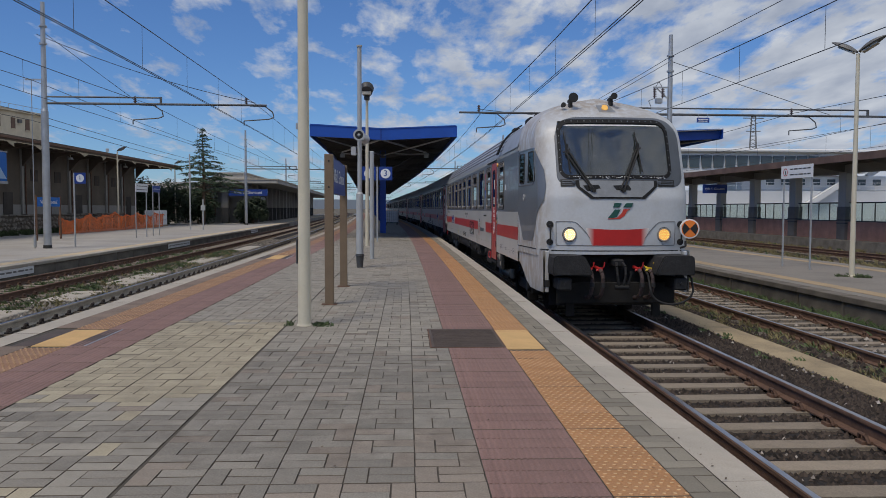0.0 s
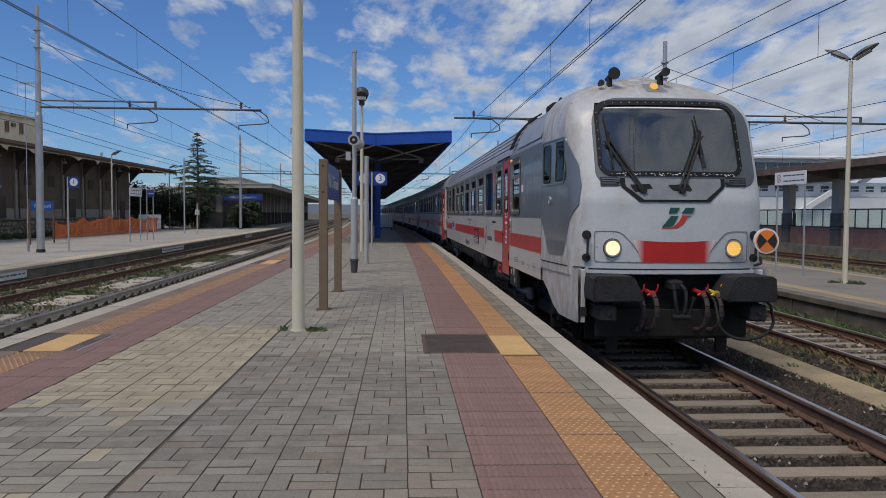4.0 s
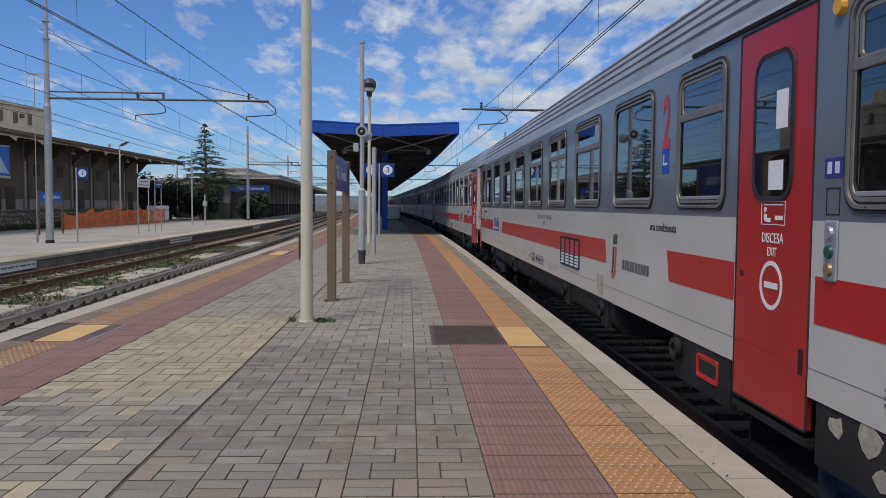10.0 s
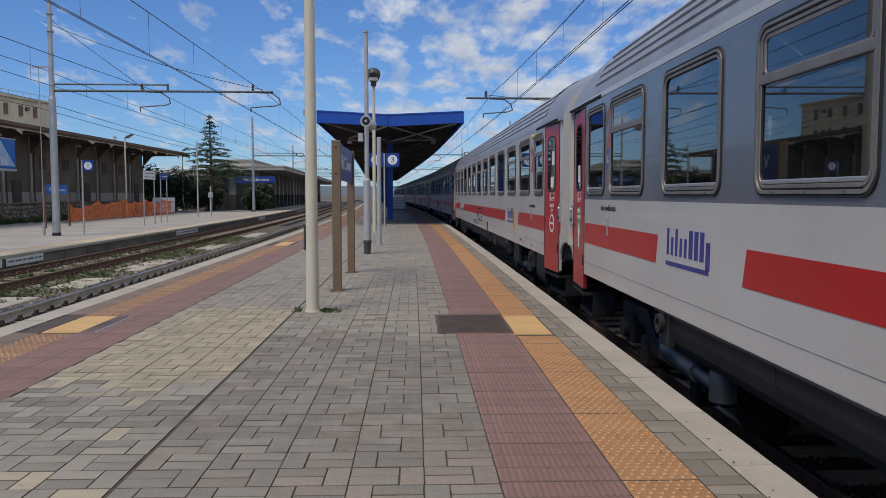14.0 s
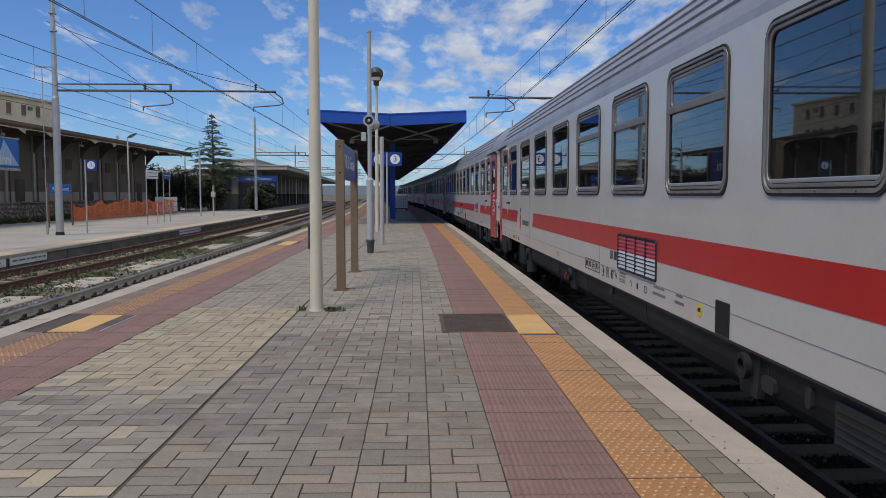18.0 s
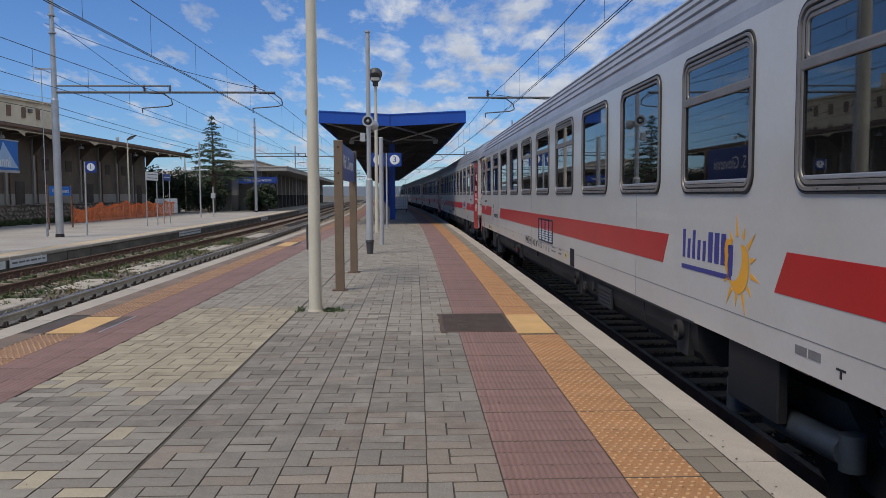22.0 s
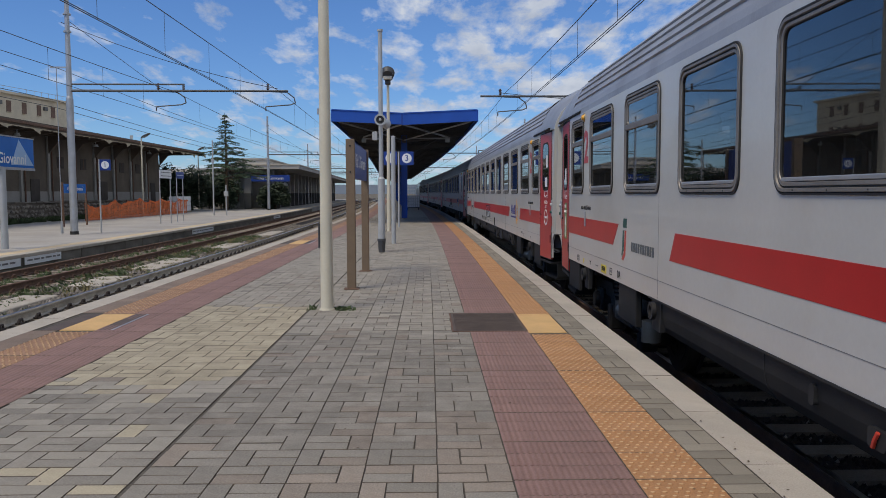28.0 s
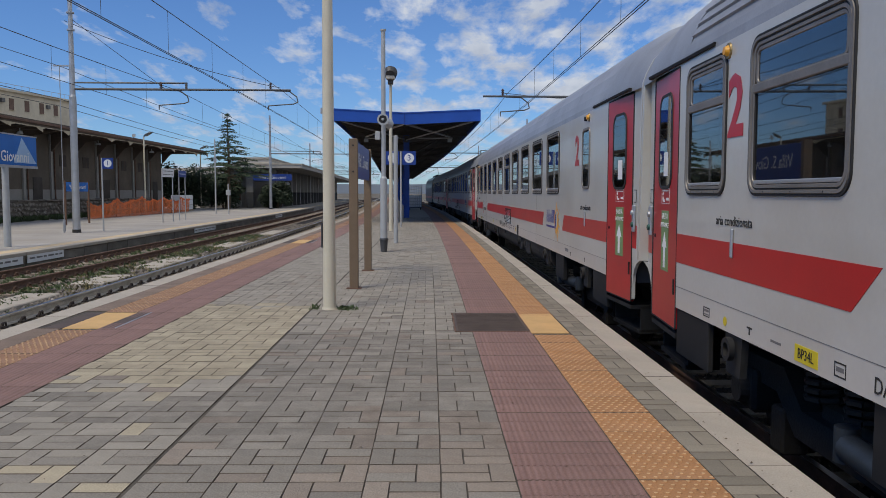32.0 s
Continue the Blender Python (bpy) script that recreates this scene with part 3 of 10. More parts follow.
def holed_wall(holes, y0, y1, z0, z1, x):
    """The left side wall with rectangular openings (y0, y1, z0, z1)."""
    g = Geo()
    ys = sorted({y0, y1, *[h[0] for h in holes], *[h[1] for h in holes]})
    ys = [y for y in ys if y0 <= y <= y1]
    for ya, yb in zip(ys, ys[1:]):
        cut = sorted([(max(z0, h[2]), min(z1, h[3])) for h in holes if h[0] <= ya + 1e-6 and h[1] >= yb - 1e-6 and h[3] > z0 and h[2] < z1])
        z = z0
        for c0, c1 in cut + [(z1, z1)]:
            if c0 > z + 1e-6:
                g.add([(x, ya, z), (x, yb, z), (x, yb, c0), (x, ya, c0)], [(0, 1, 2, 3)])
                g.add([(x + 0.03, ya, z), (x + 0.03, yb, z), (x + 0.03, yb, c0), (x + 0.03, ya, c0)], [(0, 1, 2, 3)])
            z = max(z, c1)
    return g


DOOR_TAPER = 0.055


def door_parts(coach, yc, w=0.95, entrance=False, s=0, access=False):
    """A red plug door with a tall rounded window, notices and a foot step; at a coach's end (s) it leans in with the tapering wall."""
    x = -HALF
    z0, z1 = 0.76, 3.05
    d = part("door", Geo().box(x - 0.002, x + 0.04, yc - w / 2 + 0.008, yc + w / 2 - 0.008, z0, z1, c=0.008), DOOR_RED, coach, "red plug door")
    if s:
        pivot = Vector((x, yc - s * w / 2, 0))
        d.matrix_basis = Matrix.Translation(pivot) @ Matrix.Rotation(-s * DOOR_TAPER / w, 4, "Z") @ Matrix.Translation(-pivot)
    part("door_joint", band(Geo(), rounded(yc - w / 2 - 0.006, yc + w / 2 + 0.006, z0 - 0.005, z1 + 0.006, 0.02, 2), rounded(yc - w / 2 + 0.009, yc + w / 2 - 0.009, z0 + 0.01, z1 - 0.009, 0.015, 2), x + 0.004, x - 0.005), BLACK, d)
    wy0, wy1 = yc - 0.255, yc + 0.255
    part("door_seal", band(Geo(), rounded(wy0, wy1, 2.0, 2.88, 0.14, 7), rounded(wy0 + 0.035, wy1 - 0.035, 2.035, 2.845, 0.11, 7), x - 0.001, x - 0.012), BLACK, d, smooth=True)
    part("pane", Geo().prism(rounded(wy0 + 0.03, wy1 - 0.03, 2.03, 2.85, 0.11, 7), x - 0.008, x - 0.003, "yz"), PANE, d)
    turn = Matrix.Rotation(radians(90), 4, "X")
    to_side = Matrix.Rotation(radians(-90), 4, "Z") @ turn
    yn = yc - 0.03
    if entrance:
        part("entrance_plate", Geo().box(x - 0.006, x - 0.001, yn - 0.14, yn + 0.14, 1.24, 1.80, c=0.002), PLATE_G, d, "green entrance notice")
        part("lettering", SALITA, None, d, at=Matrix.Translation((x - 0.008, yn, 1.745)) @ to_side)
        part("lettering", ENTRANCE, None, d, at=Matrix.Translation((x - 0.008, yn, 1.665)) @ to_side)
        part("arrow", Geo().box(x - 0.009, x - 0.007, yn - 0.035, yn + 0.035, 1.27, 1.46).prism([(yn - 0.09, 1.46), (yn + 0.09, 1.46), (yn, 1.60)], x - 0.009, x - 0.007, "yz"), WHITE, d, "white arrow")
        part("paper_notice", Geo().box(x - 0.011, x - 0.009, yn - 0.09, yn + 0.07, 2.12, 2.34), WHITE, d, "white paper notice on the glass")
    else:
        part("lettering", DISCESA, None, d, "white exit notice", at=Matrix.Translation((x - 0.004, yn, 1.785)) @ to_side @ Matrix.Diagonal((0.85, 1.0, 1, 1)))
        part("lettering", EXIT_W, None, d, at=Matrix.Translation((x - 0.004, yn, 1.705)) @ to_side @ Matrix.Diagonal((0.8, 1.0, 1, 1)))
        part("no_entry_ring", Geo().disc((x - 0.004, yn, 1.51), (-1, 0, 0), 0.145, 0.002, 32, 0.118), WHITE, d, "white no-entry ring")
        part("no_entry_bar", Geo().box(x - 0.006, x - 0.004, yn - 0.085, yn + 0.085, 1.492, 1.528), WHITE, d)
        if not access:
            part("paper_notice", Geo().box(x - 0.011, x - 0.009, yn - 0.16, yn - 0.02, 2.42, 2.64), WHITE, d, "white car number notice behind the glass")
            part("safety_notice", Geo().box(x - 0.011, x - 0.009, yn - 0.12, yn + 0.06, 2.07, 2.24), WHITE, d, "white safety notice with small print")
    g = Geo()
    for q in (0, 1):
        g.box(x - 0.005, x - 0.003, yn - 0.15, yn + 0.15, 1.865 + q * 0.135, 1.869 + q * 0.135).box(x - 0.005, x - 0.003, yn + (-0.15 if q else 0.146), yn + (-0.146 if q else 0.15), 1.865, 2.0)
    part("notice_frame", g, WHITE, d)
    part("seat_pictogram", Geo().disc((x - 0.003, yn + 0.1, 1.955), (-1, 0, 0), 0.016, 0.002, 10).prism([(yn + 0.115, 1.93), (yn + 0.085, 1.93), (yn + 0.075, 1.905), (yn + 0.03, 1.905), (yn + 0.03, 1.88), (yn + 0.05, 1.88), (yn + 0.1, 1.885), (yn + 0.115, 1.9)], x - 0.005, x - 0.003, "yz"), WHITE, d, "white seated figure pictogram")
    part("text_bar", Geo().box(x - 0.005, x - 0.003, yn - 0.12, yn + 0.12, 1.98, 1.988).box(x - 0.005, x - 0.003, yn - 0.12, yn - 0.03, 1.895, 1.92), WHITE, d)
    part("lock", Geo().box(x - 0.01, x - 0.001, yc - w / 2 + 0.05, yc - w / 2 + 0.09, 1.06, 1.2, c=0.003), SKIRT, d)
    part("hinge_eye", Geo().disc((x - 0.003, yc + w / 2 - 0.1, 1.55), (-1, 0, 0), 0.02, 0.006, 12), SKIRT, d)
    part("step", Geo().box(x + 0.0, x + 0.35, yc - w / 2, yc + w / 2, 0.68, 0.72).box(x + 0.1, x + 0.4, yc - w / 2, yc + w / 2, 0.40, 0.44).box(x + 0.12, x + 0.4, yc - w / 2, yc - w / 2 + 0.03, 0.42, 0.7).box(x + 0.12, x + 0.4, yc + w / 2 - 0.03, yc + w / 2, 0.42, 0.7), SKIRT, d)
    inner = -s if s else 1
    ya, yb = sorted((yc - inner * (w / 2 + 0.02), yc + inner * (w / 2 + 0.85)))
    part("gutter", Geo().prism([(x + 0.02, 3.07), (x - 0.016, 3.075), (x - 0.02, 3.095), (x - 0.01, 3.105), (x + 0.02, 3.10)], ya, yb), SKIRT, coach, "dark rain gutter over the door")
    return d


DISCESA = words("DISCESA", 0.085, WHITE)
EXIT_W = words("EXIT", 0.075, WHITE)
ARIA = words("aria condizionata", 0.1, BLACK)
TWO = words("2", 0.60, CAR_RED, bold=0.016)
SALITA = words("SALITA", 0.075, WHITE)
ENTRANCE = words("ENTRANCE", 0.062, WHITE)
SIDE_TURN = Matrix.Rotation(radians(-90), 4, "Z") @ Matrix.Rotation(radians(90), 4, "X")


def side_text(coach, me, y, z, label="", sx=1.0):
    return part("lettering", me, None, coach, label, at=Matrix.Translation((-HALF - 0.003, y, z)) @ SIDE_TURN @ Matrix.Diagonal((sx, 1, 1, 1)))


def slant_band(coach, y0, y1, s0=0.0, s1=0.0):
    """A red stripe; its ends lean by s0 and s1."""
    x = -HALF
    g = Geo().prism([(y0 - s0, 1.36), (y1 - s1, 1.36), (y1 + s1, 1.61), (y0 + s0, 1.61)], x - 0.003, x + 0.002, "yz")
    return part("stripe", g, CAR_RED, coach, "red stripe")


BAR_BLUE = mat("mark_blue", (0.03, 0.035, 0.22), 0.4, var=0.05)
BAR_GREEN = mat("mark_green", (0.014, 0.08, 0.065), 0.4, var=0.05)
BAR_RED = mat("mark_red", (0.5, 0.05, 0.03), 0.4, var=0.05)
BAR_GREY = mat("mark_grey", (0.07, 0.085, 0.095), 0.4, var=0.05)
BRASS = mat("tarnished_brass", (0.32, 0.24, 0.11), 0.45, 0.5, var=0.2, scale=6)
SUN_YEL = mat("mark_orange", (0.75, 0.36, 0.03), 0.4, var=0.08)
FAINT = mat("mark_faint", (0.16, 0.16, 0.16), 0.5, var=0.2)
LATER = mat("mark_yellow", (0.62, 0.5, 0.02), 0.4, var=0.05)
PLATE_G = mat("mark_leaf", (0.17, 0.27, 0.11), 0.5, var=0.1)


def logo_rail(coach, y, z, s=1.0, word=True):
    """The operator's mark as plain curved bars, with a plain bar for its name. Reading runs towards -y."""
    x = -HALF

    def q(poly, m, nm="mark"):
        part(nm, Geo().prism([(y - a_ * s, z + b_ * s) for a_, b_ in poly], x - 0.003, x + 0.001, "yz"), m, coach)

    q([(0.02, 0.0), (0.16, 0.0), (0.15, -0.1), (0.0, -0.1), (-0.01, -0.06)], BAR_GREEN)
    q([(-0.01, -0.13), (0.05, -0.13), (0.03, -0.35), (-0.03, -0.42), (-0.06, -0.4), (-0.03, -0.34)], BAR_GREEN)
    q([(0.08, -0.13), (0.14, -0.13), (0.11, -0.4), (0.03, -0.46), (-0.05, -0.45), (0.05, -0.37)], BAR_RED)
    if word:
        for i in range(10):
            a_ = 0.36 + i * 0.088
            q([(a_, -0.24), (a_ + 0.062, -0.24), (a_ + 0.060, -0.335), (a_ - 0.002, -0.335)], BAR_GREY, "name_bar")


def logo_ic(coach, y, z, sun_mark=True):
    """The train name as plain bars over a rule, and an orange sunburst."""
    x = -HALF
    k = 0.0
    for i in range(9):
        w, bold = 0.108, i > 4
        top = 0.22 if i in (0, 2, 5, 6, 7) else 0.15
        lo = -0.06 if i == 8 else 0.0
        wd = w * (0.75 if bold else 0.5)
        part("name_bar", Geo().prism([(y - k, z + lo), (y - k - wd, z + lo), (y - k - wd - 0.01, z + top), (y - k - 0.01, z + top)], x - 0.003, x + 0.001, "yz"), BAR_BLUE, coach)
        k += w * (1.12 if bold else 1.0)
    part("name_rule", Geo().prism([(y + 0.02, z - 0.055), (y - k + 0.07, z - 0.055), (y - k + 0.05, z - 0.09), (y + 0.02, z - 0.09)], x - 0.003, x + 0.001, "yz"), BAR_BLUE, coach)
    if sun_mark:
        cy, cz = y - k - 0.06, z + 0.02
        outer = [(cy + 0.17 * math.cos(radians(v)), cz + 0.19 * math.sin(radians(v))) for v in range(-225, 61, 15)]
        inner = [(cy + 0.09 + 0.15 * math.cos(radians(v)), cz + 0.06 + 0.17 * math.sin(radians(v))) for v in [40 - 250 * i / 19 for i in range(20)]]
        part("sunburst", Geo().grid([[(x - 0.003, p, q) for p, q in outer], [(x - 0.003, p, q) for p, q in inner[::-1]]]), SUN_YEL, coach, "orange crescent sun mark")
        g = Geo()
        for i in range(13):
            t = 2 * math.pi * i / 13
            if -0.2 < t - math.pi * 0.0 < 0.6 or t > 6.1:
                continue
            c_, s_ = math.cos(t), math.sin(t)
            r0, r1 = 0.195, 0.34 if i % 2 else 0.28
            g.prism([(cy + c_ * r0 - s_ * 0.02, cz + s_ * r0 + c_ * 0.02), (cy + c_ * r1, cz + s_ * r1), (cy + c_ * r0 + s_ * 0.02, cz + s_ * r0 - c_ * 0.02)], x - 0.003, x - 0.001, "yz")
        part("sun_rays", g, SUN_YEL, coach)


_bog = {}


def bogie_meshes():
    if _bog:
        return _bog
    _bog["frame"] = Geo().box(-1.0, 1.0, -0.35, 0.35, 0.45, 0.62, c=0.03).mesh("bogie_bolster", BOGIE)
    _bog["side"] = Geo().prism([(-1.75, 0.55), (-1.75, 0.72), (-0.75, 0.74), (-0.45, 0.5), (0.45, 0.5), (0.75, 0.74), (1.75, 0.72), (1.75, 0.55), (0.85, 0.54), (0.55, 0.3), (-0.55, 0.3), (-0.85, 0.54)], -0.07, 0.07, "yz").mesh("side_frame", BOGIE)
    _bog["box"] = Geo().box(-0.13, 0.13, -0.16, 0.16, 0.3, 0.62, c=0.03).tube((-0.13, 0, 0.46), (-0.2, 0, 0.46), 0.11, 0.1, 14).tube((0.13, 0, 0.46), (0.2, 0, 0.46), 0.11, 0.1, 14).mesh("axle_box", BOGIE)
    _bog["brake"] = Geo().box(-0.1, 0.1, -0.1, 0.1, 0.12, 0.45, c=0.02).mesh("brake_block", BOGIE)
    w = Geo()
    for s in (-1, 1):
        w.disc((s * 0.68, 0, 0), (s, 0, 0), 0.46, 0.13, 28)
        w.disc((s * 0.65, 0, 0), (s, 0, 0), 0.49, 0.03, 28)
        w.disc((s * 0.81, 0, 0), (s, 0, 0), 0.36, 0.012, 24, 0.3)
        for i in range(4):
            t = math.pi * i / 2
            w.tube((s * 0.81, 0.2 * math.cos(t), 0.2 * math.sin(t)), (s * 0.83, 0.2 * math.cos(t), 0.2 * math.sin(t)), 0.03, 0.03, 8)
    w.tube((-0.8, 0, 0), (0.8, 0, 0), 0.085, 0.085, 12)
    w.disc((-0.3, 0, 0), (1, 0, 0), 0.3, 0.08, 20)
    w.disc((0.22, 0, 0), (1, 0, 0), 0.3, 0.08, 20)
    _bog["wheel"] = w.mesh("wheelset", BOGIE, True)
    sp = Geo().pipe([(0.135 * math.cos(k * 0.785), 0.135 * math.sin(k * 0.785), 0.62 + k * 0.0068) for k in range(49)], 0.021, 5)
    _bog["spring"] = sp.mesh("coil_spring", BOGIE, True)
    d = Geo()
    d.tube((-1.22, -0.1, 0.55), (-1.24, 0.75, 0.52), 0.085, 0.085, 16).tube((-1.24, 0.75, 0.52), (-1.24, 1.25, 0.5), 0.055, 0.055, 12).disc((-1.24, 1.25, 0.42), (0, 0, 1), 0.1, 0.22, 16)
    d.disc((-1.22, -0.14, 0.46), (0, 0, 1), 0.07, 0.2, 12)
    _bog["damper"] = d.mesh("yaw_damper", DAMPER, True)
    return _bog


DAMPER = mat("damper_paint", (0.030, 0.037, 0.044), 0.5, var=0.2, scale=5, fine=0.15)
WHEELS = []


def bogie(coach, y, flip=False):
    b = bogie_meshes()
    o = part("bogie", b["frame"], None, coach, "grimy bogie", at=pose(0, y, 0))
    for q in (-1.28, 1.28):
        WHEELS.append((part("wheelset", b["wheel"], None, o, at=pose(0, q, 0.46)), q))
    for s in (-1, 1):
        part("side_frame", b["side"], None, o, at=pose(s * 1.0, 0, 0))
        for q in (-1, 1):
            part("axle_box", b["box"], None, o, at=pose(s * 1.0, q * 1.28, 0))
            part("brake_block", b["brake"], None, o, at=pose(s * 1.0, q * 0.78, 0))
        for q in (-0.25, 0.25):
            part("coil_spring", b["spring"], None, o, at=pose(s * 1.0, q, 0))
    part("yaw_damper", b["damper"], None, o, "blue-grey damper cylinder", at=pose(0, 0.55 if not flip else -0.55, 0, 0, 0, 0) @ (Matrix.Diagonal((1, -1, 1, 1)) if flip else Matrix()))
    return o


def skirt(coach, y0, y1):
    x = -HALF
    g = Geo().prism([(x + 0.03, 0.955), (x + 0.035, 0.82), (x + 0.06, 0.72), (x + 0.12, 0.635), (x + 0.22, 0.61), (-x - 0.22, 0.61), (-x - 0.12, 0.635), (-x - 0.03, 0.955)], y0, y1)
    o = part("underfloor_case", g, SKIRT, coach, "dark grey underfloor case")
    y = y0 + 1.4
    while y < y1 - 0.6:
        part("case_seam", Geo().prism([(x + 0.026, 0.95), (x + 0.03, 0.82), (x + 0.054, 0.72), (x + 0.112, 0.637), (x + 0.13, 0.65), (x + 0.05, 0.95)], y, y + 0.02), BLACK, o)
        y += 2.6
    lip = Geo().box(x - 0.006, x + 0.05, y0, y1, 0.95, 0.965)
    part("case_lip", lip, BLACK, o)
    return o


def lifting_eye(coach, y):
    x = -HALF
    o = part("eye_recess", Geo().prism([(y - 0.16, 0.95), (y + 0.16, 0.95), (y + 0.13, 0.66), (y - 0.13, 0.66)], x + 0.02, x + 0.07, "yz"), BLACK, coach)
    part("lifting_eye", Geo().disc((x - 0.01, y - 0.03, 0.855), (-1, 0, 0), 0.085, 0.04, 18, 0.05), SKIRT, o, smooth=True)


def louvre(coach, y0, y1, z0, z1):
    x = -HALF
    o = part("louvre_frame", ring(Geo(), rounded(y0, y1, z0, z1, 0.03), rounded(y0 + 0.03, y1 - 0.03, z0 + 0.03, z1 - 0.03, 0.02), x, x - 0.015, x + 0.0), BLACK, coach)
    n = 9
    for i in range(n):
        z = z0 + 0.04 + (z1 - z0 - 0.08) * i / (n - 1)
        part("slat", Geo().prism([(x - 0.012, z - 0.012), (x - 0.002, z + 0.012), (x - 0.002, z - 0.012)], y0 + 0.02, y1 - 0.02), CAR_RED if 1.36 < z < 1.61 else CAR_WHITE, o)
    for k in range(1, 4):
        y = y0 + (y1 - y0) * k / 4
        part("mullion", Geo().box(x - 0.014, x - 0.001, y - 0.012, y + 0.012, z0, z1), BLACK, o)
    part("louvre_back", Geo().box(x - 0.002, x + 0.002, y0 + 0.01, y1 - 0.01, z0 + 0.01, z1 - 0.01), BLACK, o)


def small_marks(coach, y0, y1, seed):
    """Stencilled data along the sill: plain bars and small frames, too small to read."""
    rnd = random.Random(seed)
    x = -HALF
    y = y1
    while y > y0:
        w = rnd.uniform(0.05, 0.22)
        z = rnd.uniform(1.06, 1.1)
        kind = rnd.random()
        if kind < 0.45:
            g = Geo()
            for k in range(rnd.choice((1, 2, 3))):
                g.box(x - 0.002, x + 0.001, y - w, y, z + k * 0.035, z + k * 0.035 + 0.018)
            part("stencil", g, FAINT, coach)
        elif kind < 0.8:
            part("stencil", ring(Geo(), rounded(y - w, y, z - 0.02, z + 0.09, 0.01, 1), rounded(y - w + 0.01, y - 0.01, z - 0.01, z + 0.08, 0.008, 1), x - 0.001, x - 0.002, x - 0.001).box(x - 0.002, x, y - w * 0.7, y - w * 0.3, z + 0.02, z + 0.05), FAINT, coach)
        else:
            part("stencil", Geo().disc((x - 0.001, y - 0.05, z + 0.03), (-1, 0, 0), 0.045, 0.0015, 14), LATER, coach, "yellow disc")
        y -= w + rnd.uniform(0.12, 0.5)


def coach_shell(coach, y0, y1, holes, upper, lower, split):
    x = -HALF
    gaps = sorted([(h[0], h[1]) for h in holes if h[2] < 1.2])
    ends = [y0] + [v for g_ in gaps for v in g_] + [y1]
    for ya, yb in zip(ends[::2], ends[1::2]):
        if yb - ya < 1e-4:
            continue
        part("side_wall", holed_wall(holes, ya, yb, 0.96, split, x), lower, coach)
        if split < WALL_TOP:
            part("side_wall_upper", holed_wall(holes, ya, yb, split, WALL_TOP, x), upper, coach)
    part("far_wall", Geo().box(-x - 0.03, -x, y0, y1, 0.96, WALL_TOP), CAR_WHITE, coach)
    part("floor", Geo().box(x + 0.12, -x - 0.12, y0, y1, 0.97, 1.2), INSIDE, coach)


def seats(coach, y0, y1, pitch):
    g = Geo()
    y = y0
    while y < y1:
        for s in (-1, 1):
            g.box(s * 0.95 - 0.42, s * 0.95 + 0.4, y - 0.06, y + 0.06, 1.2, 2.35)
            g.box(s * 0.95 - 0.42, s * 0.95 + 0.4, y - 0.5, y + 0.5, 1.5, 1.66)
        y += pitch
    part("seats", g, SEAT, coach)


SEAT = mat("seat_blue", (0.05, 0.07, 0.13), 0.9, var=0.2)


def coach_roof(coach, y0, y1, cap0, cap1, plain=False):
    """Ribbed roof; the last 1.1 m at an end with a cap is smooth and turns down a little."""
    ya, yb = y0 + (1.5 if cap0 else 0), y1 - (1.5 if cap1 else 0)
    prof = mirror(ROOF_SMOOTH if plain else ROOF)
    part("roof", Geo().grid([[(px, y, pz) for px, pz in prof] for y in (ya, yb)]), ROOF_GREY, coach, "ribbed grey roof")
    for cap, end, inner in ((cap0, y0, ya), (cap1, y1, yb)):
        if not cap:
            continue
        rows = []
        for k in range(7):
            f = k / 6
            drop = 0.22 * f ** 3
            y = inner + (end - inner) * f
            rows.append([(px * (1 - 0.02 * f * f), y, 3.06 + (pz - 3.06) * (1 - drop)) for px, pz in mirror(ROOF_SMOOTH)])
        part("roof_cap", Geo().grid(rows), ROOF_GREY, coach, "smooth grey roof end", smooth=True)


def coach_end(coach, y, s):
    """End bulkhead with a black rubber gangway; s is +1 where the end faces +y."""
    x = HALF
    prof = [(px * 0.98, 3.06 + (pz - 3.06) * 0.78) for px, pz in mirror(ROOF_SMOOTH)]
    poly = [(-x, 1.26), *prof, (x, 1.26)]
    o = part("end_wall", Geo().prism(poly, y - 0.04, y - 0.001), CAR_WHITE, coach)
    part("headstock", Geo().box(-1.0, 1.0, y - 0.04, y - 0.001, 0.78, 1.25), BLACK, o, "black buffer beam")
    part("gangway", Geo().box(-0.62, 0.62, y if s > 0 else y - 0.17, y + 0.17 if s > 0 else y, 0.95, 3.2, c=0.05), BLACK, o, "black rubber gangway")
    for bx in (-0.87, 0.87):
        part("buffer", Geo().tube((bx, y, 1.06), (bx, y + s * 0.17, 1.06), 0.09), BOGIE, o)
    return o

HC = CAR / 2


D200, RIC, AC, CL3 = words("200", 0.1, BLACK), words("RIC", 0.1, BLACK), words("AC", 0.085, BLACK), words("3", 0.1, BLACK)
CODE, DA = words("BP34L", 0.085, BLACK), words("DA", 0.12, BLACK)


def frame_mark(coach, y0, y1, z0, z1, name="stencil_frame"):
    x = -HALF
    return part(name, Geo().box(x - 0.002, x, y0, y1, z0, z0 + 0.008).box(x - 0.002, x, y0, y1, z1 - 0.008, z1).box(x - 0.002, x, y0, y0 + 0.008, z0, z1).box(x - 0.002, x, y1 - 0.008, y1, z0, z1), BLACK, coach)


LAT, T77, T50, T55 = words("LAT", 0.085, BLACK), words("77 t", 0.075, BLACK), words("50 t", 0.075, BLACK), words("55 t", 0.075, BLACK)


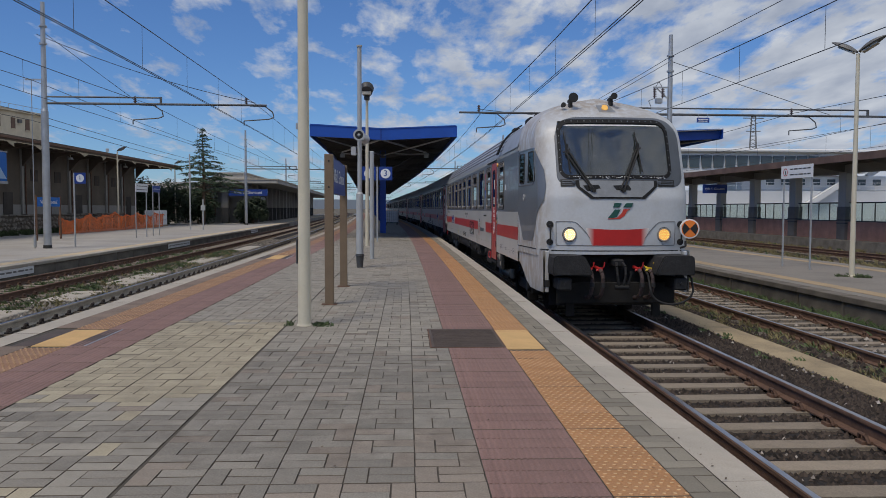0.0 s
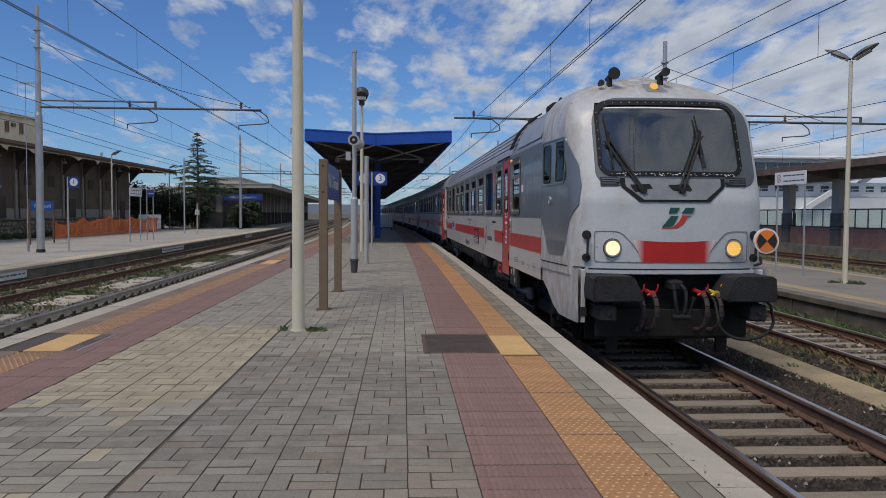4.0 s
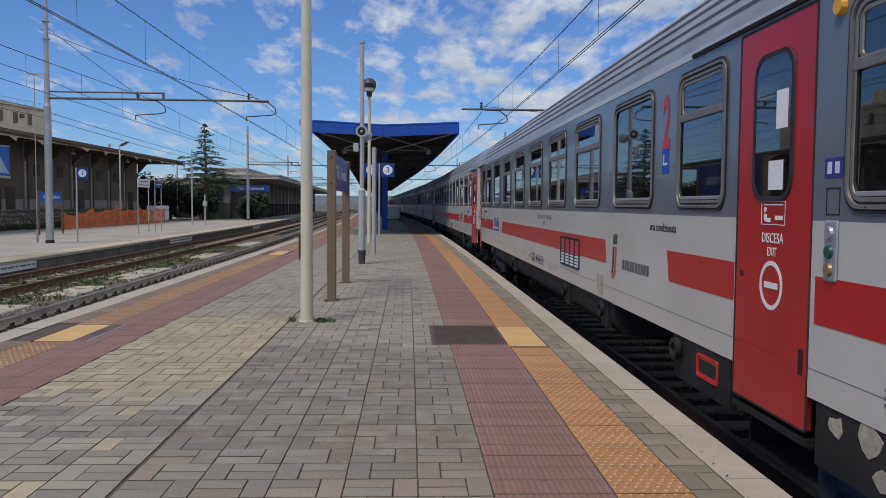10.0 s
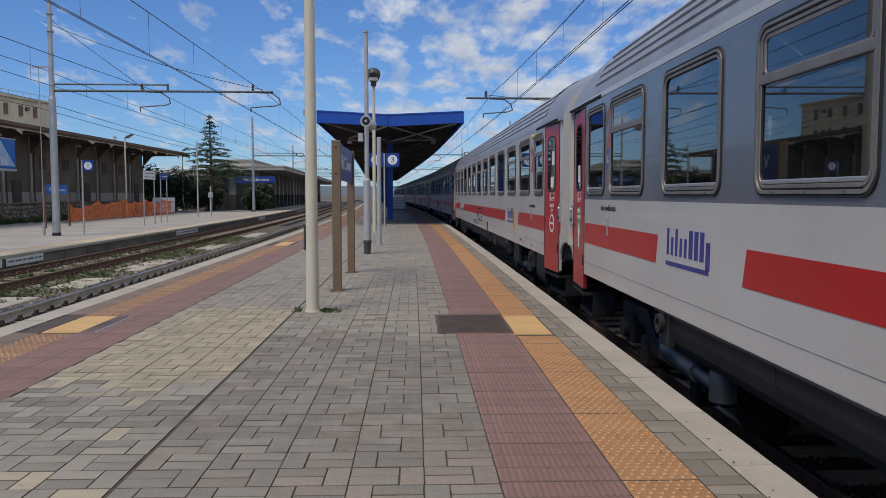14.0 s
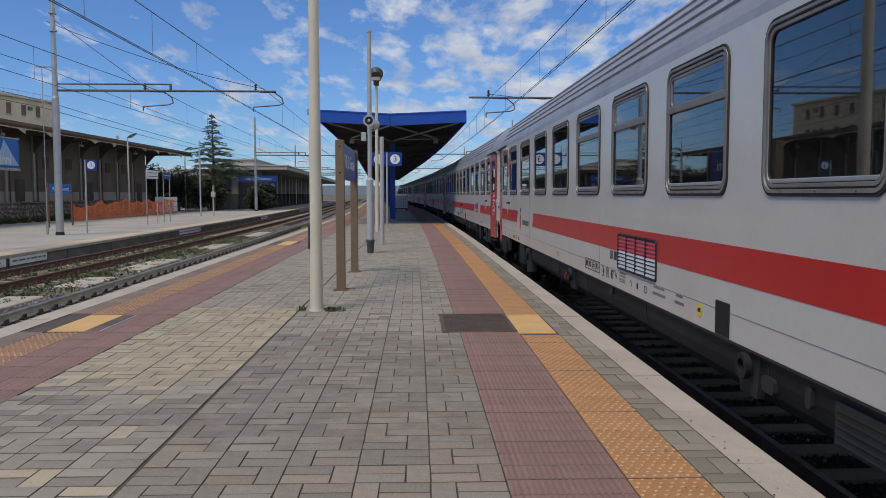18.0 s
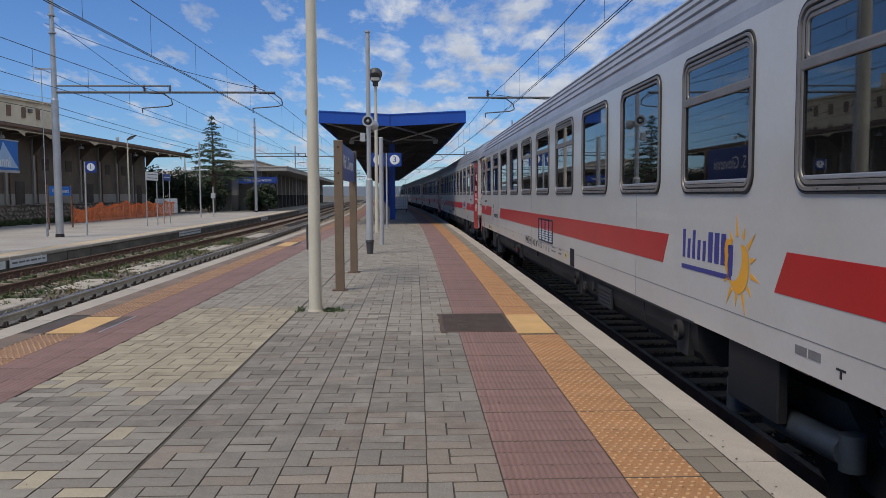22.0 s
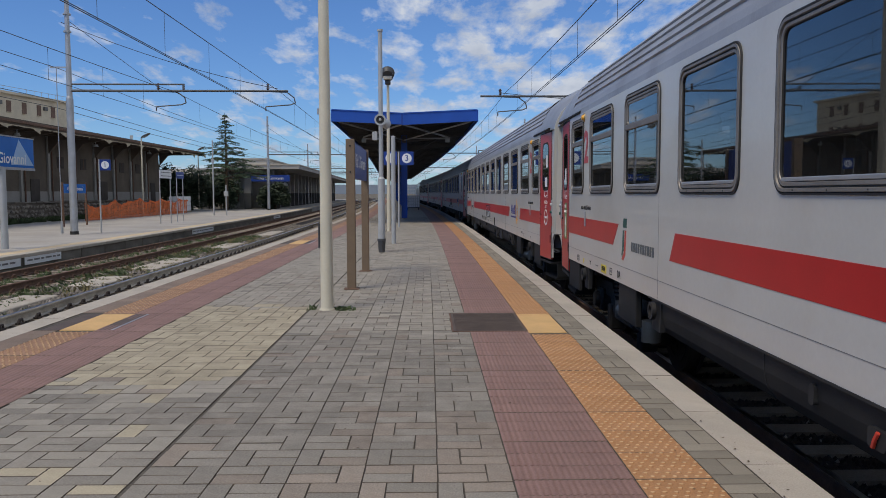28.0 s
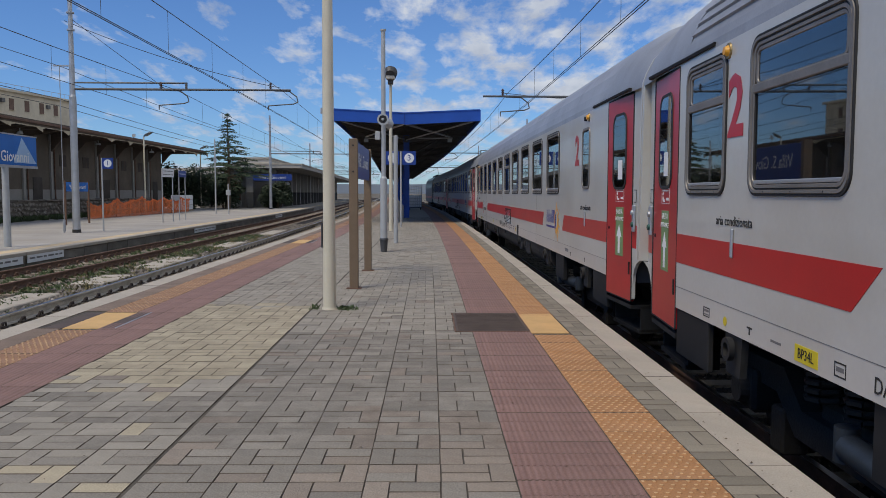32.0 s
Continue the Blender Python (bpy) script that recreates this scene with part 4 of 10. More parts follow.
def rating_panel(coach, y):
    """Framed stencil panel on the sill: speed, regime letters, anchor and supply table; y is its far end."""
    x = -HALF
    frame_mark(coach, y - 0.77, y, 1.035, 1.165)
    side_text(coach, D200, y - 0.085, 1.10, "", 0.75)
    side_text(coach, RIC, y - 0.275, 1.10, "", 0.75)
    side_text(coach, AC, y - 0.645, 1.105, "", 0.7)
    part("stencil_rule", Geo().box(x - 0.002, x, y - 0.182, y - 0.177, 1.035, 1.165).box(x - 0.002, x, y - 0.372, y - 0.367, 1.035, 1.165).box(x - 0.002, x, y - 0.435, y - 0.43, 1.035, 1.165).box(x - 0.002, x, y - 0.595, y - 0.59, 1.035, 1.165), BLACK, coach)
    part("anchor_mark", Geo().box(x - 0.002, x, y - 0.405, y - 0.399, 1.065, 1.135).prism([(y - 0.425, 1.085), (y - 0.402, 1.06), (y - 0.379, 1.085), (y - 0.402, 1.07)], x - 0.002, x, "yz"), BLACK, coach)
    frame_mark(coach, y - 0.495, y - 0.445, 1.085, 1.12, "stencil")
    g = Geo()
    for k in range(5):
        g.box(x - 0.002, x, y - 0.582, y - 0.51, 1.045 + k * 0.022, 1.054 + k * 0.022)
    part("stencil", g.box(x - 0.002, x, y - 0.75, y - 0.70, 1.09, 1.105), FAINT, coach)


def data_marks(coach, older=False, later=False):
    """Stencilled data on the sill, small signs and the coach number as bars."""
    x = -HALF
    d1, d2, d3 = (0.39, 0.18, -0.02) if later else (0.0, 0.0, 0.0)
    rating_panel(coach, 1.95 + d1)
    part("ring_mark", Geo().disc((x - 0.001, 1.01 + d2, 1.085), (-1, 0, 0), 0.062, 0.002, 24, 0.055).prism([(1.02 + d2, 1.07), (1.02 + d2, 1.10), (0.985 + d2, 1.118), (0.985 + d2, 1.052)], x - 0.003, x - 0.001, "yz"), BLACK, coach)
    frame_mark(coach, 0.75 + d3, 0.85 + d3, 1.03, 1.14)
    side_text(coach, CL3, 0.80 + d3, 1.085, "", 0.7)
    star = Geo()
    for k in range(3):
        a_ = math.pi * k / 3
        ca, sa = 0.055 * math.cos(a_), 0.055 * math.sin(a_)
        star.prism([(0.60 + ca + sa * 0.14, 1.085 + sa - ca * 0.14), (0.60 + ca - sa * 0.14, 1.085 + sa + ca * 0.14), (0.60 - ca - sa * 0.14, 1.085 - sa + ca * 0.14), (0.60 - ca + sa * 0.14, 1.085 - sa - ca * 0.14)], x - 0.003 - 0.0005 * k, x - 0.001, "yz")
    part("star_mark", star, BLACK, coach)
    part("arc_mark", Geo().grid([[(x - 0.002, 0.49 + r * math.cos(v * 0.1745), 1.075 + r * math.sin(v * 0.1745)) for v in range(2, 17, 2)] for r in (0.055, 0.068)]), BLACK, coach)
    part("small_star", Geo().box(x - 0.003, x, 0.41, 0.42, 1.05, 1.12).box(x - 0.003, x, 0.38, 0.45, 1.08, 1.09), BLACK, coach)
    number = (0.38, -0.52) if older else (0.53, -0.37) if later else (0.68, -0.22)
    k, w = number[0], 0.042
    while k > number[1]:
        part("number_bar", Geo().box(x - 0.002, x, k - w, k, 1.25, 1.345), BLACK, coach)
        k -= w + (0.05 if int(k * 40) % 4 == 0 else 0.016)
    part("number_rule", Geo().box(x - 0.002, x, -0.28, 0.1, 1.235, 1.243), FAINT, coach)
    frame_mark(coach, 0.05, 0.27, 1.045, 1.14, "stencil_table")
    part("stencil", Geo().box(x - 0.002, x, 0.08, 0.24, 1.10, 1.115).box(x - 0.002, x, 0.08, 0.24, 1.065, 1.08), FAINT, coach)
    part("diamond_mark", Geo().prism([(-0.11, 1.07), (-0.16, 1.11), (-0.21, 1.07), (-0.16, 1.03), (-0.16, 1.042), (-0.195, 1.07), (-0.16, 1.098), (-0.125, 1.07)], x - 0.002, x, "yz"), FAINT, coach)
    part("letter_bar", Geo().box(x - 0.002, x, -0.42, -0.37, 1.04, 1.1), BLACK, coach)
    frame_mark(coach, -0.70, -0.63, 1.035, 1.1, "stencil_box")
    for y, l in ((-1.25, 0.36), (-1.72, 0.22)):
        part("stencil", Geo().box(x - 0.002, x, y, y + l, 1.06, 1.085).box(x - 0.002, x, y + 0.03, y + l - 0.03, 1.12, 1.14), FAINT, coach)
    part("yellow_disc", Geo().disc((x - 0.001, -2.07, 1.085), (-1, 0, 0), 0.055, 0.0015, 22), LATER, coach, "yellow disc")
    part("disc_bar", Geo().box(x - 0.0035, x - 0.002, -2.1, -2.04, 1.07, 1.1), BLACK, coach)
    yc, yd = (8.72, 9.18) if older else (9.2, 8.42)
    dj, db = 0.40, 0.25
    part("code_plate", Geo().box(x - 0.004, x, yc - 0.14, yc + 0.14, 0.985, 1.085, c=0.001), LATER, coach, "yellow code plate")
    side_text(coach, CODE, yc, 1.035, "", 0.9).location.x -= 0.003
    side_text(coach, DA, yd, 1.04, "", 0.9)
    if not older:
        frame_mark(coach, 8.76, 8.88, 1.0, 1.08)
        part("stencil", Geo().box(x - 0.002, x, 8.78, 8.86, 1.03, 1.055), FAINT, coach)
    part("stencil", Geo().box(x - 0.002, x, 9.93 - dj, 10.08 - dj, 1.03, 1.045), FAINT, coach)
    for y in (10.42 - dj, -9.3, -10.35):
        part("jack_mark", Geo().box(x - 0.002, x, y - 0.045, y + 0.045, 1.05, 1.062).box(x - 0.002, x, y - 0.01, y + 0.01, 1.01, 1.05), BLACK, coach)
    frame_mark(coach, 11.05 - db, 11.19 - db, 1.0, 1.075, "stencil")
    part("stencil", Geo().box(x - 0.002, x, 11.07 - db, 11.17 - db, 1.04, 1.058).box(x - 0.002, x, 11.07 - db, 11.17 - db, 1.015, 1.025), FAINT, coach)
    part("yellow_mark", Geo().disc((x - 0.001, 10.72 - db, 1.03), (-1, 0, 0), 0.035, 0.002, 14), LATER, coach)
    for y in (-9.1, -8.95):
        part("sill_plate", Geo().box(x - 0.003, x, y, y + 0.13, 1.05, 1.1), FAINT, coach)
    if later:
        return
    part("triangle_mark", Geo().prism([(4.0, 1.03), (4.12, 1.03), (4.06, 1.14)], x - 0.002, x, "yz"), LATER, coach, "small yellow warning triangle")
    part("stencil", Geo().box(x - 0.002, x, 3.84, 3.94, 1.06, 1.07).box(x - 0.002, x, 3.84, 3.94, 1.085, 1.095).box(x - 0.002, x, 3.84, 3.94, 1.035, 1.045), FAINT, coach)


def end_panel(coach, yd, s):
    """White wall between a door and the coach's end (s); it goes on tapering, bends round the corner, and its foot is cut away in an arch."""
    def bent(z0, z1, out, material, name, n=4):
        ys = [(0.0, 0.055), (0.2, 0.067), (0.27, 0.082), (0.32, 0.115), (0.35, 0.17), (0.365, 0.25), (0.37, 0.5)]
        zs_ = [z0 + (z1 - z0) * i / n for i in range(n + 1)]
        return part(name, Geo().grid([[(-HALF + d - out, yd + s * y, z) for y, d in ys] for z in zs_]), material, coach, smooth=True)
    bent(1.24, WALL_TOP + 0.03, 0.0, CAR_WHITE, "end_panel")
    bent(1.36, 1.61, 0.003, CAR_RED, "end_stripe")
    foot = [(yd, 0.80), (yd, 1.25), (yd + s * 0.37, 1.25), (yd + s * 0.3, 1.235), (yd + s * 0.2, 1.2), (yd + s * 0.12, 1.14), (yd + s * 0.07, 1.06), (yd + s * 0.05, 0.96), (yd + s * 0.045, 0.80)]
    part("foot_curve", Geo().prism(foot, -HALF + 0.058, -HALF + 0.09, "yz"), CAR_WHITE, coach, "white arched foot of the coach end")
    hp = part("handle_plate", Geo().box(-HALF + 0.035, -HALF + 0.06, yd + s * 0.09 - 0.05, yd + s * 0.09 + 0.05, 1.54, 1.83, c=0.008), GALV, coach, "steel door button plate")
    for zz, m in ((1.75, GALV), (1.62, BAR_GREEN)):
        part("button", Geo().tube((-HALF + 0.035, yd + s * 0.09, zz), (-HALF + 0.015, yd + s * 0.09, zz), 0.03, 0.025, 14), m, hp)
    frame_mark(coach, yd + s * 0.09 - 0.05, yd + s * 0.09 + 0.05, 1.86, 2.0, "small_notice").location.x = 0.06
    part("edge_seal", Geo().box(-HALF + 0.05, -HALF + 0.075, min(yd, yd + s * 0.02), max(yd, yd + s * 0.02), 0.78, WALL_TOP), BLACK, coach, "black door edge seal")


def white_coach(access=False, entrance=False, older=False):
    c = thing("passenger_coach", "white railway coach with red stripe, red doors and grey ribbed roof", "railway coach", "coaches of the train")
    x = -HALF
    y0, y1 = -HC + 0.2, HC - 0.2
    wins = [(-11.05, 0.95, True)] + [(-9.44 + 1.888 * k, 1.32, k in (0, 1, 4, 5, 6, 9, 10)) for k in range(11)] + [(11.0, 0.91, True)]
    if access:
        wins = [(-9.44 + 1.888 * k, 1.32, k in (5, 6)) for k in range(1, 11)] + [(11.0, 0.91, True)]
    doors = [-12.145, 12.145]
    holes = [(y - w / 2 + 0.045, y + w / 2 - 0.045, WIN_Z0 + 0.045, WIN_Z1 - 0.045) for y, w, _ in wins] + [(d - 0.475, d + 0.475, 0.96, WALL_TOP) for d in doors]
    coach_shell(c, doors[0] - 0.475, doors[1] + 0.475, holes, CAR_WHITE, CAR_WHITE, WALL_TOP)
    coach_roof(c, y0, y1, True, True, access)
    for y, w, tr in wins:
        coach_window(c, y, w, tr)
    for d in doors:
        sd = -1 if d < 0 else 1
        door_parts(c, d, entrance=(entrance and d > 0) or (access and d < 0), s=sd, access=access)
        end_panel(c, d + sd * 0.475, sd)
        coach_end(c, sd * y1, sd)
        part("end_skirt", Geo().box(x + 0.012, x + 0.06, min(sd * 10.85, sd * 11.66), max(sd * 10.85, sd * 11.66), 0.56, 0.955, c=0.008), SKIRT, c, "dark grey skirt beside the door")
    slant_band(c, doors[0] + 0.475, -8.62, 0.0, -0.075)
    slant_band(c, -6.5, 6.47, -0.075, -0.075)
    if entrance and not older:
        slant_band(c, 8.60, doors[1] - 0.475, -0.135, 0.0)
    else:
        slant_band(c, 8.70, doors[1] - 0.475, -0.075, 0.0)
    logo_ic(c, -6.93, 1.45)
    logo_rail(c, 8.25, 1.68)
    if access:
        part("small_window", band(Geo(), rounded(-10.62, -10.12, 2.02, 2.86, 0.1), rounded(-10.58, -10.16, 2.06, 2.82, 0.07), x - 0.001, x - 0.014), ALU, c, smooth=True)
        part("pane", Geo().box(x - 0.006, x - 0.001, -10.59, -10.15, 2.05, 2.83), PANE, c)
        part("small_lamp", Geo().tube((x, -10.35, 2.98), (x - 0.03, -10.35, 2.98), 0.035, 0.03, 12), SKIRT, c)
    louvre(c, -1.0, 0.34, 1.17, 1.55)
    part("battery_flap", Geo().box(x - 0.008, x, -2.65, -2.40, 0.97, 1.21, c=0.004), SKIRT, c, "dark grey battery flap")
    for y in (-8.55, 7.8):
        part("bogie_guard", Geo().box(x + 0.03, x + 0.1, y, y + 0.75, 0.55, 0.955, c=0.01), SKIRT, c, "grey underfloor guard")
    skirt(c, -7.2, 7.2)
    for k in (-10.35, -6.9, -2.93, 2.86, 7.0, 10.35):
        lifting_eye(c, k)
    for y, w, z in ((0.61, 0.15, 0.86), (3.2, 0.16, 0.74), (-3.3, 0.16, 0.74), (3.9, 0.06, 0.78), (-3.75, 0.06, 0.78)):
        part("skirt_hole", Geo().prism(rounded(y, y + w, z, z + 0.1 if w > 0.1 else z + 0.12, 0.025, 3), x + 0.01, x + 0.07, "yz"), BLACK, c)
    part("red_hose", Geo().pipe([(x + 0.0, 3.25, 0.83), (x - 0.004, 3.27, 0.79), (x + 0.0, 3.29, 0.75)], 0.012, 6), BAR_RED, c)
    o = part("vent_panel", Geo().box(x + 0.014, x + 0.035, -4.6, -4.0, 0.67, 0.9), BLACK, c)
    for q in range(5):
        part("vent_slat", Geo().prism([(x + 0.005, 0.69 + q * 0.042), (x + 0.03, 0.71 + q * 0.042), (x + 0.03, 0.685 + q * 0.042)], -4.57, -4.03), SKIRT, o)
    data_marks(c, older, entrance and not older)
    side_text(c, TWO, -9.72 if access else -10.38, 2.555, "large red figure two", 1.0)
    side_text(c, TWO, 10.37, 2.555, "large red figure two", 1.0)
    for s in (-1, 1):
        side_text(c, ARIA, s * 10.36, 1.76)
        part("hook", Geo().box(x - 0.02, x, s * 10.36 - 0.018, s * 10.36 + 0.018, 1.5, 1.71, c=0.008), GALV, c, "small grey grab bracket")
        lamp = part("side_lamp", Geo().tube((x, s * 10.53, 2.985), (x - 0.012, s * 10.53, 2.985), 0.06, 0.055, 16), BRASS, c, "round brass marker lamp")
        part("lens", Geo().tube((x - 0.012, s * 10.53, 2.985), (x - 0.04, s * 10.53, 2.985), 0.04, 0.028, 14), SUN_YEL, lamp)
    part("seam", Geo().box(x - 0.002, x + 0.001, doors[0] + 0.49, doors[1] - 0.49, 1.145, 1.149), FAINT, c)
    for y in (-5.6, 1.2, 6.9):
        part("panel_joint", Geo().box(x - 0.0015, x + 0.001, y, y + 0.004, 0.97, 1.94), FAINT, c)
    bogie(c, -9.5)
    bogie(c, 9.5, True)
    seats(c, -10.0, 10.2, 1.9)
    part("underframe", Geo().box(-0.9, 0.9, y0 + 0.1, y1 - 0.1, 0.8, 0.95), BOGIE, c)
    return c


# Control car: cab at the front, grey window band ------------------------------
def nose_front(z):
    """How far the cab's front lies behind its tip at height z above the rail."""
    if z < 2.15:
        return 0.02 + 0.03 * abs(z - 1.6)
    if z < 3.35:
        return 0.037 + (z - 2.15) * 0.30 + 0.05 * (z - 2.15) ** 2
    return 0.47 + (z - 3.35) * 0.75 + 1.7 * max(0.0, z - 3.5) ** 1.5


CAB_CROWN = [(1.4125, 3.06), (1.41, 3.2), (1.39, 3.34), (1.345, 3.48), (1.265, 3.6), (1.13, 3.72), (0.95, 3.82), (0.72, 3.91), (0.42, 3.98), (0.2, 4.015), (0.0, 4.03)]


def nose_half(z):
    if z < 3.06:
        return HALF
    for (x0, z0), (x1, z1) in zip(CAB_CROWN, CAB_CROWN[1:]):
        if z0 <= z <= z1:
            return x0 + (x1 - x0) * (z - z0) / (z1 - z0)
    return 0.0


CAB_LEN = 14.55 - NOSE_U
CORNER, POWER, TAPER = 0.40, 2.5, 0.93


def nose_y(x, z):
    """How far behind the tip the cab's front lies, x metres off its middle."""
    w = max(nose_half(z) * TAPER, 0.02)
    k = min(1.0, abs(x) / w)
    return nose_front(z) + 0.05 * k * k + CORNER * (1 - max(0.0, 1 - k ** POWER) ** (1 / POWER))


def nose_x(y, z):
    """Half width of the cab y metres behind its tip at height z."""
    w0, w1, y0 = nose_half(z) * TAPER, nose_half(z), nose_front(z) + CORNER + 0.05
    if y >= y0:
        return w0 + (w1 - w0) * min(1.0, (y - y0) / max(0.05, CAB_LEN - y0))
    k = 1 - max(0.0, (y - nose_front(z)) / (CORNER + 0.05))
    return w0 * max(0.0, 1 - min(1.0, k) ** POWER) ** (1 / POWER)


def front_patch(z0, z1, left, right, out=0.006, nz=8, nx=10):
    """A sheet that lies on the cab's front; left and right: functions of the height."""
    rows = []
    for i in range(nz + 1):
        z = z0 + (z1 - z0) * i / nz
        a_, b_ = left(z), right(z)
        rows.append([(a_ + (b_ - a_) * j / nx, nose_y(a_ + (b_ - a_) * j / nx, z) - out, z) for j in range(nx + 1)])
    return Geo().grid(rows)


def side_patch(y0, y1, lo, hi, out=0.006, ny=8, nz=8, side=-1):
    rows = []
    for i in range(ny + 1):
        y = y0 + (y1 - y0) * i / ny
        a_, b_ = lo(y), hi(y)
        rows.append([(side * (nose_x(y, a_ + (b_ - a_) * j / nz) + out), y, a_ + (b_ - a_) * j / nz) for j in range(nz + 1)])
    return Geo().grid(rows)


def rect_round(z, z0, z1, w, r):
    """Half width of a rounded rectangle at height z."""
    d = max(0.0, r - min(z - z0, z1 - z))
    return w - (r - math.sqrt(max(0.0, r * r - d * d)))


LEN1 = FIRST_GAP - NOSE_U
SCREEN_MASK = mat("mask_grey", (0.088, 0.102, 0.122), 0.5, var=0.12, scale=3, fine=0.1)
PANEL_GREY = mat("wiper_panel_grey", (0.225, 0.24, 0.255), 0.4, var=0.15, scale=4, fine=0.1)
SEALANT = mat("screen_seal", (0.012, 0.0125, 0.0135), 0.7, var=0.3, scale=8, spec=0.25)


def weather_crown(m):
    """Rusty brown grime on the cab's crown and round its front corner."""
    nt = m.node_tree
    N, L = nt.nodes.new, nt.links.new
    b = nt.nodes["Principled BSDF"]
    col = b.inputs["Base Color"].links[0].from_socket
    tc, sep = N("ShaderNodeTexCoord"), N("ShaderNodeSeparateXYZ")
    L(tc.outputs["Object"], sep.inputs[0])
    mp = N("ShaderNodeMapping")
    mp.inputs["Scale"].default_value = (3.0, 3.0, 1.1)
    L(tc.outputs["Object"], mp.inputs["Vector"])
    nz = N("ShaderNodeTexNoise")
    nz.inputs["Scale"].default_value = 2.2
    nz.inputs["Detail"].default_value = 9.0
    nz.inputs["Roughness"].default_value = 0.68
    L(mp.outputs[0], nz.inputs["Vector"])
    up, left, most, amount = N("ShaderNodeMapRange"), N("ShaderNodeMapRange"), N("ShaderNodeMath"), N("ShaderNodeMath")
    for k, v in (("From Min", 3.45), ("From Max", 3.9)):
        up.inputs[k].default_value = v
    for k, v in (("From Min", -1.02), ("From Max", -1.3)):
        left.inputs[k].default_value = v
    left.inputs["To Max"].default_value = 0.75
    L(sep.outputs["Z"], up.inputs["Value"])
    L(sep.outputs["X"], left.inputs["Value"])
    most.operation = "MAXIMUM"
    L(up.outputs[0], most.inputs[0])
    L(left.outputs[0], most.inputs[1])
    spot = N("ShaderNodeMapRange")
    for k, v in (("From Min", 0.36), ("From Max", 0.58), ("To Max", 0.85)):
        spot.inputs[k].default_value = v
    L(nz.outputs["Fac"], spot.inputs["Value"])
    amount.operation = "MULTIPLY"
    L(most.outputs[0], amount.inputs[0])
    L(spot.outputs[0], amount.inputs[1])
    mix = N("ShaderNodeMixRGB")
    L(amount.outputs[0], mix.inputs["Fac"])
    L(col, mix.inputs["Color1"])
    mix.inputs["Color2"].default_value = (0.27, 0.20, 0.12, 1)
    L(mix.outputs[0], b.inputs["Base Color"])


weather_crown(CAB_WHITE)
LAMP_LENS = glow("headlamp_lens", (1.0, 0.66, 0.26), 0.6)
LAMP_DIM = glow("headlamp_dim", (0.8, 0.44, 0.10), 0.32)
BEZEL = mat("lamp_bezel", (0.30, 0.29, 0.27), 0.45, 0.4, var=0.2, scale=8)
WASHED = mat("washed_paint", (0.165, 0.18, 0.2), 0.35, var=0.3, scale=2.5, fine=0.1, coat=0.2)
CAB_IN = mat("cab_inside", (0.15, 0.17, 0.168), 0.8, var=0.2)
RED_PIPE = mat("red_cock", (0.45, 0.02, 0.02), 0.5, var=0.15)
YEL_PIPE = mat("yellow_cock", (0.6, 0.42, 0.03), 0.5, var=0.15)
RUBBER = mat("scuffed_rubber", (0.016, 0.016, 0.017), 0.75, var=0.4, scale=5, bump=0.5, bscale=30, fine=0.3, fscale=25)
HOSE = mat("brake_hose", (0.06, 0.04, 0.038), 0.8, var=0.3, scale=8)


def fade_red():
    """Red paint that thins out into the white towards the panel's two ends."""
    m = mat("faded_red", (0.46, 0.018, 0.016), 0.35, var=0.08, scale=3, fine=0.05)
    nt = m.node_tree
    N, L = nt.nodes.new, nt.links.new
    b = nt.nodes["Principled BSDF"]
    src = b.inputs["Base Color"].links[0].from_socket
    sep = N("ShaderNodeSeparateXYZ")
    L(N("ShaderNodeTexCoord").outputs["Object"], sep.inputs[0])
    ab = N("ShaderNodeMath")
    ab.operation = "ABSOLUTE"
    L(sep.outputs["X"], ab.inputs[0])
    mr = N("ShaderNodeMapRange")
    mr.inputs["From Min"].default_value, mr.inputs["From Max"].default_value = 0.40, 0.53
    L(ab.outputs[0], mr.inputs["Value"])
    mx = N("ShaderNodeMixRGB")
    L(mr.outputs[0], mx.inputs["Fac"])
    L(src, mx.inputs["Color1"])
    mx.inputs["Color2"].default_value = (0.66, 0.64, 0.6, 1)
    L(mx.outputs[0], b.inputs["Base Color"])
    return m


FADE_RED = fade_red()


